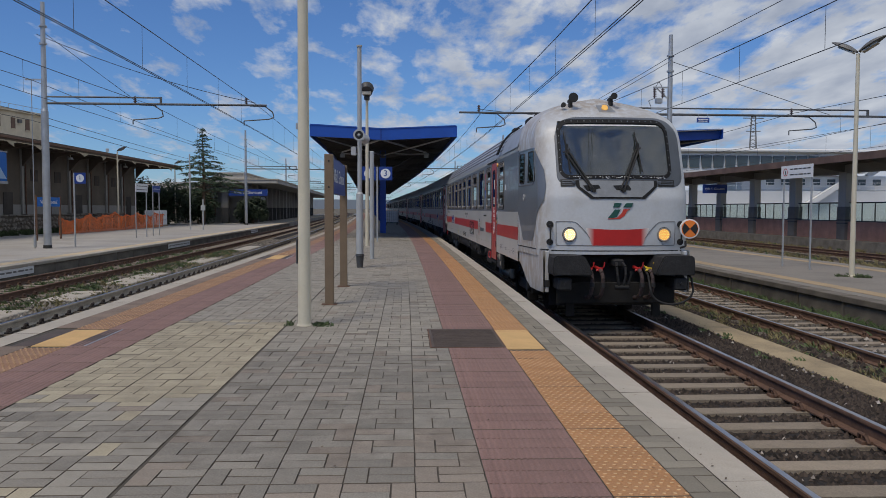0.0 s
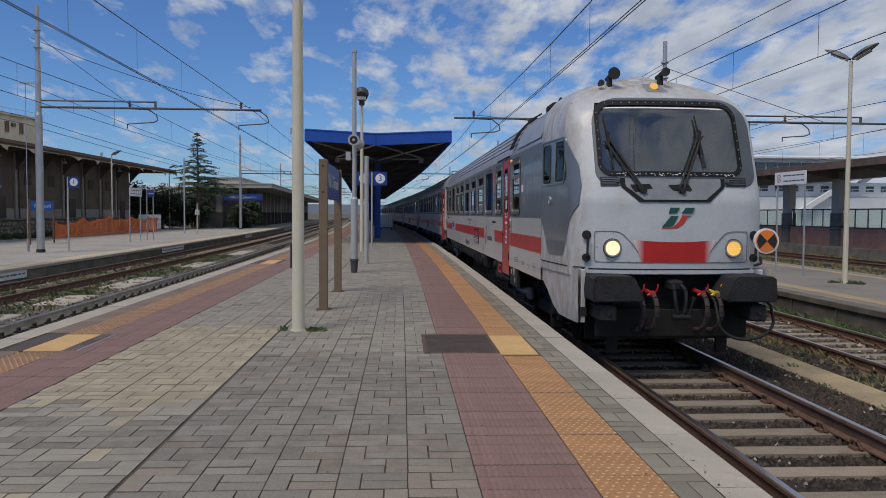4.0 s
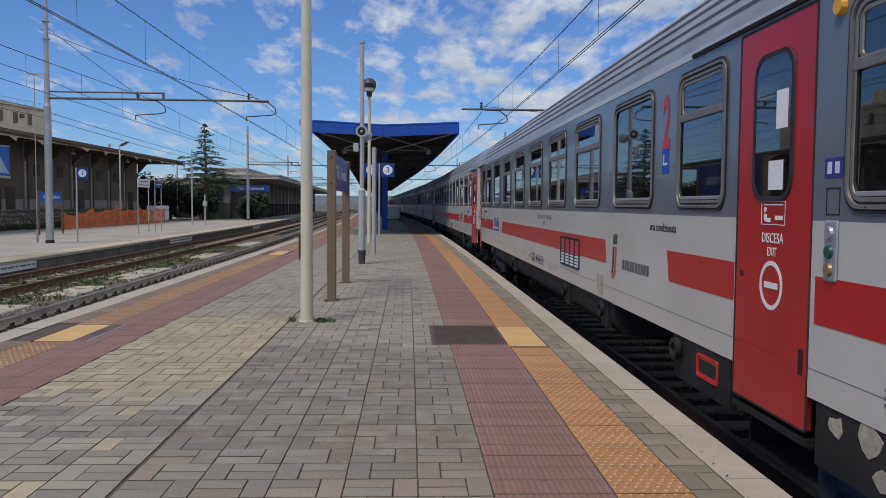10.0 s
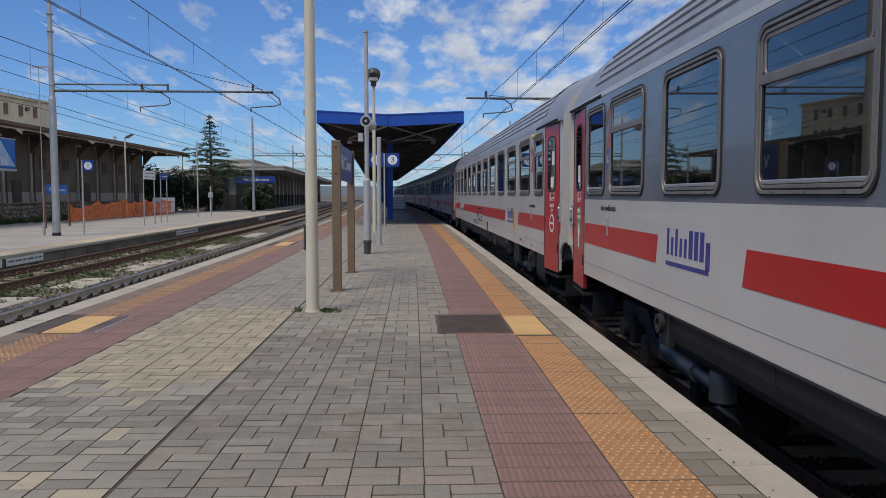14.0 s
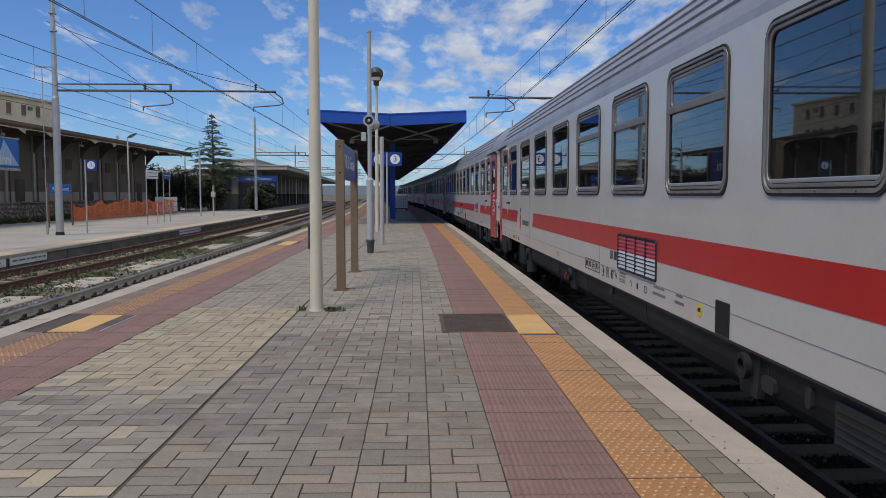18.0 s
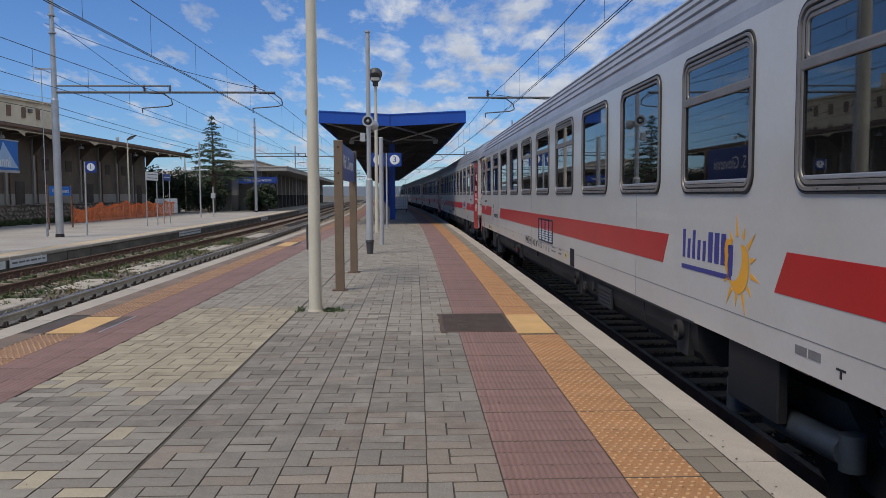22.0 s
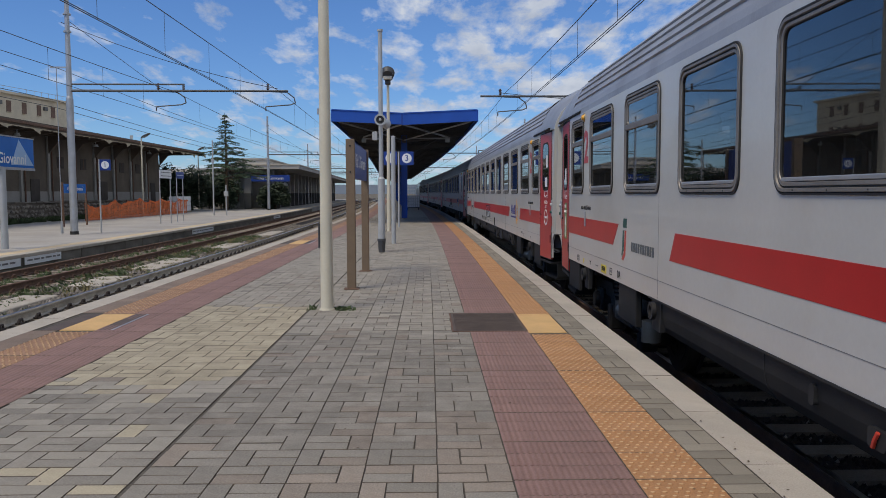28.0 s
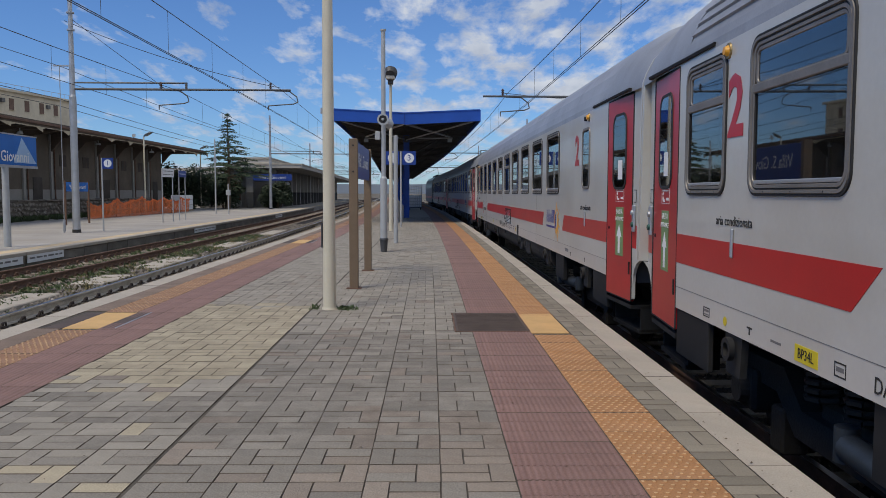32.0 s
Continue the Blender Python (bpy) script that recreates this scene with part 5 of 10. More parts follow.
def control_car():
    """Local y = 0 at the cab's tip, growing towards the rear."""
    c = thing("control_car", "grey and white driving coach with red stripe and rounded cab", "railway coach", "coaches of the train")
    x = -HALF
    yc, y1 = CAB_LEN, LEN1 - 0.2
    u = lambda v: v - NOSE_U
    wins = [(u(17.09), 0.96, True), (u(19.52), 0.96, True)]
    for k in range(8):
        wins.append((u(21.27 + 1.888 * k), 1.32, k not in (0, 6)))
    wins.append((u(35.83), 0.9, False))
    doors = [u(18.36), u(36.905)]
    holes = [(y - w / 2 + 0.045, y + w / 2 - 0.045, WIN_Z0 + 0.045, WIN_Z1 - 0.045) for y, w, _ in wins] + [(d - 0.475, d + 0.475, 0.96, WALL_TOP) for d in doors]
    coach_shell(c, yc, doors[1] + 0.475, holes, CAR_GREY, CAR_WHITE, 1.90)
    coach_roof(c, yc, y1, False, True)
    part("cant_strip", Geo().box(x - 0.004, x + 0.002, yc, y1, 3.075, 3.13), CAR_WHITE, c, "pale strip under the roof edge")
    for y, w, tr in wins:
        coach_window(c, y, w, tr)
    for d in doors:
        door_parts(c, d, entrance=d > 10, s=1 if d > 10 else 0)
    end_panel(c, doors[1] + 0.475, 1)
    coach_end(c, y1, 1)
    # cab shell
    zs = [1.19, 1.26, 1.4, 1.6, 1.75, 1.9, 2.0, 2.09, 2.15, 2.22, 2.3, 2.4, 2.5, 2.6, 2.7, 2.8, 2.9, 3.0, 3.06, 3.13, 3.2, 3.28, 3.35, 3.42, 3.5, 3.56, 3.62, 3.68, 3.74, 3.8, 3.85, 3.9, 3.95, 3.99, 4.015, 4.03]
    ks = [math.sin(math.pi / 2 * i / 30) for i in range(31)]
    rows = []
    for z in zs:
        w = max(nose_half(z), 0.02)
        ye = nose_front(z) + CORNER + 0.05
        yl = max(yc, ye + 0.01)
        half = [(w * TAPER * k, nose_y(w * TAPER * k, z), z) for k in ks] + [(w * (TAPER + (1 - TAPER) * q), ye + (yl - ye) * q, z) for q in (0.2, 0.4, 0.6, 0.8, 1.0)]
        rows.append([(-px, py, pz) for px, py, pz in half[::-1]] + half[1:])
    # leave the windscreen and side window areas open: they are covered by panes
    part("cab_shell", shell_with_openings(rows), CAB_WHITE, c, "rounded white cab", smooth=True)
    # windscreen
    part("windscreen_mask", front_ring(arch(-1.0, 1.215, 2.345, 3.575, 0.2, 0.40), arch(-0.935, 0.97, 2.505, 3.49, 0.15, 0.2), 0.012), SCREEN_MASK, c, "slate grey windscreen surround", smooth=True)
    s = part("windscreen_frame", front_ring(arch(-0.965, 1.0, 2.475, 3.535, 0.17, 0.22), arch(-0.905, 0.94, 2.54, 3.45, 0.12, 0.17), 0.024), SEALANT, c, "black rubber windscreen seal", smooth=True)
    pane = []
    for i in range(11):
        z = 2.515 + 0.0955 * i
        w_ = rect_round(z, 2.49, 3.50, 0.95, 0.04)
        row = [(0.018 + w_ * (j / 9 - 1), nose_y(0.95 * w_ * (j / 9 - 1), z) + 0.012, z) for j in range(19)]
        pane.append(row)
    part("pane", Geo().grid(pane), SCREEN, s, smooth=True)
    studs = Geo()
    for i in range(16):
        for zz in (2.506, 3.493):
            px = -0.80 + 0.109 * i
            yy = nose_y(px, zz) - 0.024
            studs.tube((px, yy, zz), (px, yy - 0.007, zz), 0.009, 0.007, 6)
    for i in range(7):
        for sx in (-1, 1):
            zz = 2.6 + 0.125 * i
            px = 0.018 + sx * 0.953
            yy = nose_y(px, zz) - 0.024
            studs.tube((px, yy, zz), (px, yy - 0.007, zz), 0.009, 0.007, 6)
    part("stud", studs, GALV, s)["kind"] = "stuff"
    part("sun_strip", front_patch(3.41, 3.43, lambda z: -0.84, lambda z: 0.88, 0.002, 1, 14), WHITE, s, "white sun blind rail")
    chips = Geo()
    rnd_ = random.Random(17)
    for i in range(46):
        px = rnd_.uniform(-0.75, 0.85)
        zz = 2.482 + rnd_.uniform(0, 0.035)
        yy = nose_y(px, zz) - 0.0255
        r_ = rnd_.uniform(0.004, 0.012)
        chips.add([(px - 2 * r_, yy, zz), (px, yy, zz - r_), (px + 1.6 * r_, yy, zz), (px + 0.3 * r_, yy, zz + r_)], [(0, 1, 2, 3)])
    part("paint_chips", chips, WHITE, s, "flaked pale paint along the lower seal")["kind"] = "stuff"

    def flare(base, top, z_low, z_knee):
        return lambda z: base + (top - base) * min(1.0, max(0.0, (z - z_low) / (z_knee - z_low)))
    edge, face_ = flare(0.44, 0.70, 2.11, 2.34), flare(0.40, 0.64, 2.155, 2.345)
    hood = part("wiper_panel_edge", front_patch(2.135, 2.45, lambda z: -edge(z), edge, 0.014, 8, 12), SEALANT, c, "dark edge of the wiper panel", smooth=True)
    part("wiper_panel", front_patch(2.165, 2.445, lambda z: -face_(z), face_, 0.020, 8, 12), PANEL_GREY, hood, "grey wiper panel", smooth=True)
    for sx in (-1, 1):
        lo_, hi_ = (-0.95, -0.72) if sx < 0 else (0.72, 1.03)
        gr = part("air_grille", front_patch(2.345, 2.465, lambda z, q=lo_: q, lambda z, q=hi_: q, 0.015, 2, 6), BLACK, c, "black air grille beside the wiper panel")
        for zz in (2.375, 2.405, 2.435):
            part("slat", front_patch(zz, zz + 0.012, lambda z, q=lo_: q + 0.02, lambda z, q=hi_: q - 0.02, 0.024, 1, 6), SCREEN_MASK, gr)
        part("washer", Geo().box(sx * 0.735 - 0.03, sx * 0.735 + 0.03, nose_y(0.73, 2.4) - 0.035, nose_y(0.73, 2.4), 2.385, 2.44, c=0.008), SCREEN_MASK, gr)
    for bx0, tip, low_, high_ in ((-0.43, (-0.82, 2.96), (-0.775, 2.58), (-0.85, 3.30)), (0.08, (0.40, 2.985), (0.445, 2.6), (0.375, 3.30))):
        yb0 = nose_y(bx0, 2.3)
        wp = part("wiper", Geo().prism([(bx0 - 0.16, 2.36), (bx0 + 0.1, 2.37), (bx0 + 0.15, 2.3), (bx0 + 0.09, 2.21), (bx0 - 0.05, 2.215)], yb0 - 0.026, yb0 - 0.012), BLACK, c, "black wiper on its recessed motor plate")
        base = Vector((bx0 + 0.02, yb0 - 0.06, 2.28))
        top = Vector((tip[0], nose_y(tip[0], tip[1]) - 0.055, tip[1]))
        part("hub", Geo().disc(base + Vector((0, 0.05, 0)), (0, -1, 0), 0.035, 0.06, 12).disc(base + Vector((-0.05, 0.05, 0.03)), (0, -1, 0), 0.03, 0.055, 12), BLACK, wp)
        part("arm", Geo().tube(base, top + Vector((0.02, 0, 0.01)), 0.017, n=6), BLACK, wp)
        part("arm", Geo().tube(base + Vector((-0.05, 0, 0.03)), top + Vector((-0.035, 0, -0.02)), 0.014, n=6), BLACK, wp)
        part("link", Geo().tube(top + Vector((0.05, 0, 0.03)), top + Vector((-0.06, 0, -0.03)), 0.014, n=6), BLACK, wp)
        bl0 = Vector((low_[0], nose_y(low_[0], low_[1]) - 0.03, low_[1]))
        bl1 = Vector((high_[0], nose_y(high_[0], high_[1]) - 0.03, high_[1]))
        part("blade", Geo().tube(bl0, bl1, 0.014, 0.011, 6).tube(bl0.lerp(bl1, 0.2) + Vector((0, -0.02, 0)), top, 0.010, n=6).tube(bl0.lerp(bl1, 0.8) + Vector((0, -0.02, 0)), top, 0.010, n=6).prism([(top.x - 0.03, top.z - 0.1), (top.x + 0.02, top.z - 0.1), (top.x + 0.02, top.z + 0.1), (top.x - 0.02, top.z + 0.12)], top.y - 0.01, top.y + 0.015), BLACK, wp)
    # nose details
    for sx in (-1, 1):
        lens = LAMP_LENS if sx < 0 else LAMP_DIM
        panel = [(0.38, 1.34), (1.015, 1.34), (1.03, 1.36), (1.035, 1.735), (1.02, 1.755), (0.79, 1.755), (0.72, 1.745), (0.66, 1.705), (0.54, 1.575)]
        inner = [(0.402, 1.351), (1.01, 1.351), (1.019, 1.362), (1.024, 1.733), (1.014, 1.744), (0.79, 1.744), (0.726, 1.735), (0.669, 1.697), (0.55, 1.569)]
        lpan = part("lamp_panel_edge", front_ring([(sx * a_, q) for a_, q in panel], [(sx * a_, q) for a_, q in inner], 0.006), FAINT, c, "thin dark joint round the lamp panel")
        bolts = Geo()
        for a_, q in ((0.43, 1.365), (0.6, 1.365), (0.8, 1.365), (1.0, 1.365), (1.0, 1.55), (1.0, 1.73), (0.8, 1.73), (0.66, 1.675), (0.56, 1.56)):
            bolts.disc((sx * a_, nose_y(a_, q) - 0.004, q), (0, -1, 0), 0.009, 0.005, 8)
        part("bolt", bolts, GALV, lpan)["kind"] = "stuff"
        lp = (sx * 0.81, nose_y(0.81, 1.53) - 0.012, 1.53)
        h = part("headlamp", Geo().disc(lp, (0, -1, 0), 0.118, 0.022, 32, 0.096), BEZEL, c, "round headlamp, lit", smooth=True)
        part("gasket", Geo().disc((lp[0], lp[1] + 0.004, lp[2]), (0, -1, 0), 0.126, 0.012, 32, 0.112), SEALANT, h)
        part("lens", Geo().disc((lp[0], lp[1] - 0.002, lp[2]), (0, -1, 0), 0.097, 0.012, 28), lens, h, "glowing yellow lens")
        dots = Geo()
        for n_, rr in ((1, 0.0), (6, 0.028), (12, 0.056), (17, 0.082)):
            for k in range(n_):
                a_ = 2 * math.pi * k / n_
                dots.disc((lp[0] + rr * math.cos(a_), lp[1] - 0.014, lp[2] + rr * math.sin(a_)), (0, -1, 0), 0.0085, 0.003, 7)
        part("led", dots, LAMP_HOT if sx < 0 else LAMP_WARM, h)
        bx = sx * 1.13
        g = Geo().pipe([(bx, nose_y(1.13, 1.68) - 0.02, 1.70), (bx, nose_y(1.13, 1.6) - 0.09, 1.68), (bx, nose_y(1.13, 1.5) - 0.09, 1.42), (bx, nose_y(1.13, 1.4) - 0.0, 1.40)], 0.016)
        g.disc((bx, nose_y(1.13, 1.7) - 0.01, 1.70), (0, -1, 0), 0.06, 0.03, 12).disc((bx, nose_y(1.13, 1.4) - 0.01, 1.40), (0, -1, 0), 0.055, 0.03, 12)
        part("grab_handle", g, BLACK, c)
        hx, hz, hr = (-0.58, 3.95, 0.088) if sx < 0 else (0.16, 3.985, 0.06)
        ht = part("horn", Geo().tube((hx, 1.1, hz), (hx, 0.95, hz), 0.035, hr, 18).tube((hx, 1.35, hz - 0.02), (hx, 1.1, hz), 0.03, 0.035, 10).box(hx - 0.03, hx + 0.03, 1.15, 1.25, hz - 0.2, hz - 0.02), BLACK, c, "black roof horn", smooth=True)
        if sx < 0:
            part("small_horn", Geo().tube((-0.74, 1.15, 3.82), (-0.74, 1.02, 3.83), 0.025, 0.045, 14), BLACK, ht)
    red = []
    for i in range(6):
        f = i / 5
        w_ = 0.435 + 0.115 * f
        red.append([(w_ * k / 10, nose_y(w_ * k / 10, 1.5) - 0.005, 1.345 + f * (0.268 + 0.03 * (k / 10) ** 2)) for k in range(-10, 11)])
    part("red_panel", Geo().grid(red), FADE_RED, c, "red nose panel fading out at both ends")
    yb = nose_y(0, 1.9) - 0.006
    shapes = [([(-0.065, 2.063), (0.056, 2.063), (0.018, 1.99), (-0.085, 1.99)], BAR_GREEN), ([(0.14, 2.063), (0.26, 2.063), (0.222, 1.99), (0.085, 1.99)], BAR_GREEN),
              ([(-0.055, 1.955), (0.04, 1.955), (-0.025, 1.827), (-0.09, 1.808), (-0.175, 1.808)], BAR_GREEN),
              ([(0.095, 1.962), (0.21, 1.962), (0.165, 1.945), (0.11, 1.85), (0.03, 1.795), (-0.175, 1.788), (-0.165, 1.802), (-0.02, 1.815), (0.055, 1.885)], BAR_RED)]
    for poly, m in shapes:
        part("nose_mark", Geo().prism(poly, yb - 0.003, yb + 0.03), m, c)
    tp = part("top_lamp", front_patch(3.685, 3.85, lambda z: -0.12 - 0.1 * (3.85 - z), lambda z: 0.12 + 0.3 * (3.85 - z), 0.010, 3, 4), PANEL_GREY, c, "roof lamp behind a grey trapezoid cover")
    part("lens", Geo().disc((-0.01, nose_y(0, 3.765) - 0.045, 3.765), (0, -0.85, 0.5), 0.058, 0.03, 20), LAMP_DIM, tp, "small lit yellow lamp")
    # below the floor line
    ragged = Geo()
    rnd = random.Random(3)
    px = -1.14
    while px < 1.14:
        w = rnd.uniform(0.04, 0.1)
        ragged.box(px, px + w + 0.002, nose_y(px, 1.2) - 0.004, nose_y(px, 1.2) + 0.02, 1.196 + rnd.uniform(-0.006, 0.006), 1.243)
        px += w
    part("apron_edge", ragged, CAB_WHITE, c, "chipped white lower edge of the nose")
    part("apron_line", front_patch(1.244, 1.262, lambda z: -1.18, lambda z: 1.18, 0.003, 1, 20), BLACK, c)
    part("floor_line", Geo().grid([[(-nose_x(yy, 1.27) - 0.004, yy, z) for yy in (0.2, 0.3, 0.5, 0.95, 1.4, CAB_LEN)] for z in (1.262, 1.278)]), BLACK, c)
    part("apron_back", Geo().box(-1.1, 1.1, 0.32, 0.4, 0.3, 1.2), BOGIE, c)
    for sx in (-1, 1):
        g = Geo()
        prof = [(0.06, 0.55), (0.5, 0.55), (0.95, 0.56), (1.25, 0.66), (1.6, 0.86), (1.85, 0.965)]
        for dx in (0.0, -0.06):
            g.grid([[(sx * (nose_x(max(yy, 0.32), 1.2) * 0.995 + dx), yy, zz) for yy, _ in prof] for zz in (1.255,)] + [[(sx * (nose_x(max(yy, 0.32), 1.2) * 0.985 + dx), yy, lo_) for yy, lo_ in prof]])
        part("side_apron", g, CAB_WHITE, c, "white side apron")
        part("front_return", Geo().box(sx * 1.19 - 0.03, sx * 1.19 + 0.03, 0.06, 0.3, 0.55, 1.25, c=0.01), CAB_WHITE, c)
    part("step_pocket", Geo().box(-1.235, -1.15, 0.05, 0.3, 0.64, 0.76), BLACK, c)
    for sx in (-1, 1):
        cov = [(1.16, 0.872), (0.555, 0.872), (0.525, 0.9), (0.57, 1.02), (0.645, 1.165), (0.69, 1.195), (1.12, 1.198), (1.17, 1.165), (1.185, 1.0), (1.18, 0.9)]
        b_ = part("buffer_cover", Geo().prism([(sx * a_, q) for a_, q in cov], -0.40, 0.3).prism([(sx * (0.86 + (a_ - 0.86) * 0.93), 1.03 + (q - 1.03) * 0.9) for a_, q in cov], -0.43, -0.395), RUBBER, c, "scuffed black rubber buffer cover")
        part("bracket", Geo().box(sx * 0.97 - 0.11, sx * 0.97 + 0.11, -0.36, 0.3, 0.62, 0.83, c=0.025).tube((sx * 0.97, -0.36, 0.73), (sx * 0.97, -0.39, 0.73), 0.025, n=8), RUBBER, b_)
        for i, px in enumerate((0.33, 0.51)):
            m = YEL_PIPE if (sx > 0 and i == 1) else RED_PIPE
            k = part("brake_cock", Geo().tube((sx * px, 0.2, 0.97), (sx * px, -0.12, 0.95), 0.03, 0.026, 10).disc((sx * px, -0.1, 0.95), (0, -1, 0), 0.042, 0.035, 10), m, c, "brake cock with lever")
            part("lever", Geo().pipe([(sx * px + 0.05, -0.05, 0.96), (sx * px + 0.075, -0.08, 1.0), (sx * px + 0.08, -0.09, 1.07)], 0.011, 6), m, k)
            part("spout", Geo().tube((sx * px - 0.03, -0.12, 0.95), (sx * px - 0.07, -0.12, 0.93), 0.016, n=6), m, k)
            part("hose", Geo().pipe([(sx * px, -0.13, 0.94), (sx * px + 0.01, -0.2, 0.90), (sx * px + 0.02, -0.24, 0.80), (sx * px + 0.02, -0.23, 0.66), (sx * px + 0.01, -0.16, 0.54), (sx * px, -0.04, 0.47), (sx * px - 0.02, 0.2, 0.45)], 0.032, 10), HOSE, k, smooth=True)
            part("coupling_head", Geo().tube((sx * px + 0.02, -0.24, 0.74), (sx * px + 0.02, -0.24, 0.67), 0.04, 0.04, 10), BLACK, k)
    cp = part("coupling", Geo().box(-0.09, 0.09, -0.1, 0.3, 0.98, 1.12, c=0.03), SKIRT, c, "dark screw coupling")
    for q in (-1, 1):
        part("shackle", Geo().pipe([(q * 0.05, -0.1, 1.06), (q * 0.075, -0.2, 1.0), (q * 0.07, -0.24, 0.86), (q * 0.045, -0.24, 0.72), (q * 0.03, -0.22, 0.64)], 0.024, 8), SKIRT, cp)
    part("screw", Geo().tube((-0.11, -0.23, 0.66), (0.12, -0.23, 0.66), 0.04, n=12).tube((0.1, -0.23, 0.66), (0.16, -0.25, 0.88), 0.016, n=8).disc((0.16, -0.26, 0.9), (0, 1, 0), 0.03, 0.03, 10), SKIRT, cp)
    part("apron_plate", Geo().box(-1.02, 1.02, 0.1, 0.14, 0.36, 0.72, c=0.01), BOGIE, c, "grimy plate between the hoses")
    for sx in (-0.75, 0.75):
        part("rail_guard", Geo().box(sx - 0.07, sx + 0.07, 0.25, 0.32, 0.12, 0.5), BOGIE, c)
    loop = [(0.62 + 0.36 * math.cos(math.pi * (1.0 - k / 14)) + 0.22 + 0.0 * k, -0.28, 0.62 - 0.24 * math.sin(math.pi * k / 14)) for k in range(15)]
    part("cable_loop", Geo().pipe([(0.46, 0.1, 1.0), (0.46, -0.2, 0.86), *loop, (1.2, -0.2, 0.8), (1.2, 0.1, 0.95)], 0.02, 8), BLACK, c, "black hanging jumper cable", smooth=True)
    tl = part("tail_lamp", Geo().disc((1.26, 0.12, 1.63), (0, -1, 0), 0.168, 0.04, 24), WHITE, c, "white round tail disc")
    part("tail_face", Geo().disc((1.26, 0.08, 1.63), (0, -1, 0), 0.145, 0.006, 24), TAIL_ORANGE, tl, "orange and black disc")
    g = Geo()
    for sx in (-1, 1):
        g.prism([(1.26, 1.63), (1.26 + sx * 0.1, 1.63 + 0.1), (1.26 + sx * 0.138, 1.63), (1.26 + sx * 0.1, 1.63 - 0.1)], 0.068, 0.073)
    part("tail_wedge", g, BLACK, tl)
    part("tail_bracket", Geo().pipe([(1.2, 0.12, 1.42), (1.2, 0.1, 1.33), (1.12, 0.15, 1.3)], 0.018, 6), BLACK, tl)
    # cab side
    low = lambda y: float(np.interp(y, (0.262, 0.667, 0.70, 0.80, 1.40, 1.47, CAB_LEN), (2.10, 1.454, 1.42, 1.393, 1.385, 1.40, 1.90)))
    high = lambda y: float(np.interp(y, (0.262, 0.285, 0.405, 0.56, 0.731, CAB_LEN), (2.16, 2.33, 2.645, 2.86, 3.034, 3.05)))
    part("side_panel", side_patch(0.262, CAB_LEN - 0.002, low, high, 0.004, 48, 10), CAR_GREY, c, "grey cab side panel", smooth=True)
    part("window_recess", side_ring(rounded(0.655, 1.87, 2.385, 3.045, 0.11, 5), rounded(0.70, 1.83, 2.42, 3.02, 0.09, 5)), CAR_GREY, c, "raised grey rim round the cab windows", smooth=True)
    front_win = [(1.12, 2.435), (1.12, 2.99), (0.77, 2.99), (0.605, 2.56), (0.64, 2.435)]
    for nm, pts in (("cab_window", rounded(1.385, 1.765, 2.42, 2.985, 0.07, 4)), ("cab_window", front_win)):
        ym, zm = sum(p[0] for p in pts) / len(pts), sum(p[1] for p in pts) / len(pts)
        inner = [(ym + (p - ym) * 0.86, zm + (q - zm) * 0.91) for p, q in pts]
        f_ = part(nm, side_ring(pts, inner), BLACK, c, "cab side window in a black seal")
        g = Geo()
        mid = [(ym + (p - ym) * 0.88, zm + (q - zm) * 0.92) for p, q in pts]
        n = len(mid)
        g.add([(-nose_x(p, q) - 0.009, p, q) for p, q in mid] + [(-nose_x(p, q) - 0.005, p, q) for p, q in mid], [tuple(range(n)), tuple(range(2 * n - 1, n - 1, -1))] + [(i, n + i, n + (i + 1) % n, (i + 1) % n) for i in range(n)])
        part("pane", g, CAB_PANE, f_)
    for ya, yb in ((0.29, 0.41), (0.42, CAB_LEN)):
        part("ledge_strip", side_patch(ya, yb, lambda y: 1.16, lambda y: 1.252, 0.008, 10, 1), CAB_WHITE, c, "white ledge strip along the floor line")
    part("door_lock", Geo().disc((-nose_x(1.40, 2.17) - 0.004, 1.40, 2.17), (-1, 0, 0), 0.06, 0.015, 16, 0.04), GALV, c)
    part("desk", Geo().box(-1.05, 1.05, 0.55, 0.95, 1.9, 2.35), CAB_IN, c)
    part("cab_back", Geo().prism([(-1.35, 1.2), (1.35, 1.2), (1.3, 3.2), (1.05, 3.5), (-1.05, 3.5), (-1.3, 3.2)], CAB_LEN - 0.06, CAB_LEN - 0.01), CAB_IN, c)
    part("cab_lining", Geo().box(-1.2, 1.2, 0.9, CAB_LEN - 0.06, 3.5, 3.52), CAB_IN, c)
    # livery and small things along the side
    slant_band(c, yc + 0.0, u(17.83))
    slant_band(c, u(18.86), u(20.17), 0.0, 0.03)
    slant_band(c, u(22.2), u(31.5), 0.03, -0.03)
    slant_band(c, u(33.38), u(36.4), -0.03, 0.0)
    logo_rail(c, u(21.9), 1.68)
    logo_ic(c, u(33.1), 1.46, False)
    louvre(c, u(23.48), u(24.66), 1.17, 1.56)
    skirt(c, u(21.9), u(33.4))
    part("end_skirt", Geo().box(x + 0.01, x + 0.06, u(16.9), u(17.8), 0.62, 0.955), SKIRT, c, "grey skirt with peeling paint")
    part("end_skirt", Geo().box(x + 0.01, x + 0.06, u(18.9), u(20.0), 0.62, 0.955), SKIRT, c)
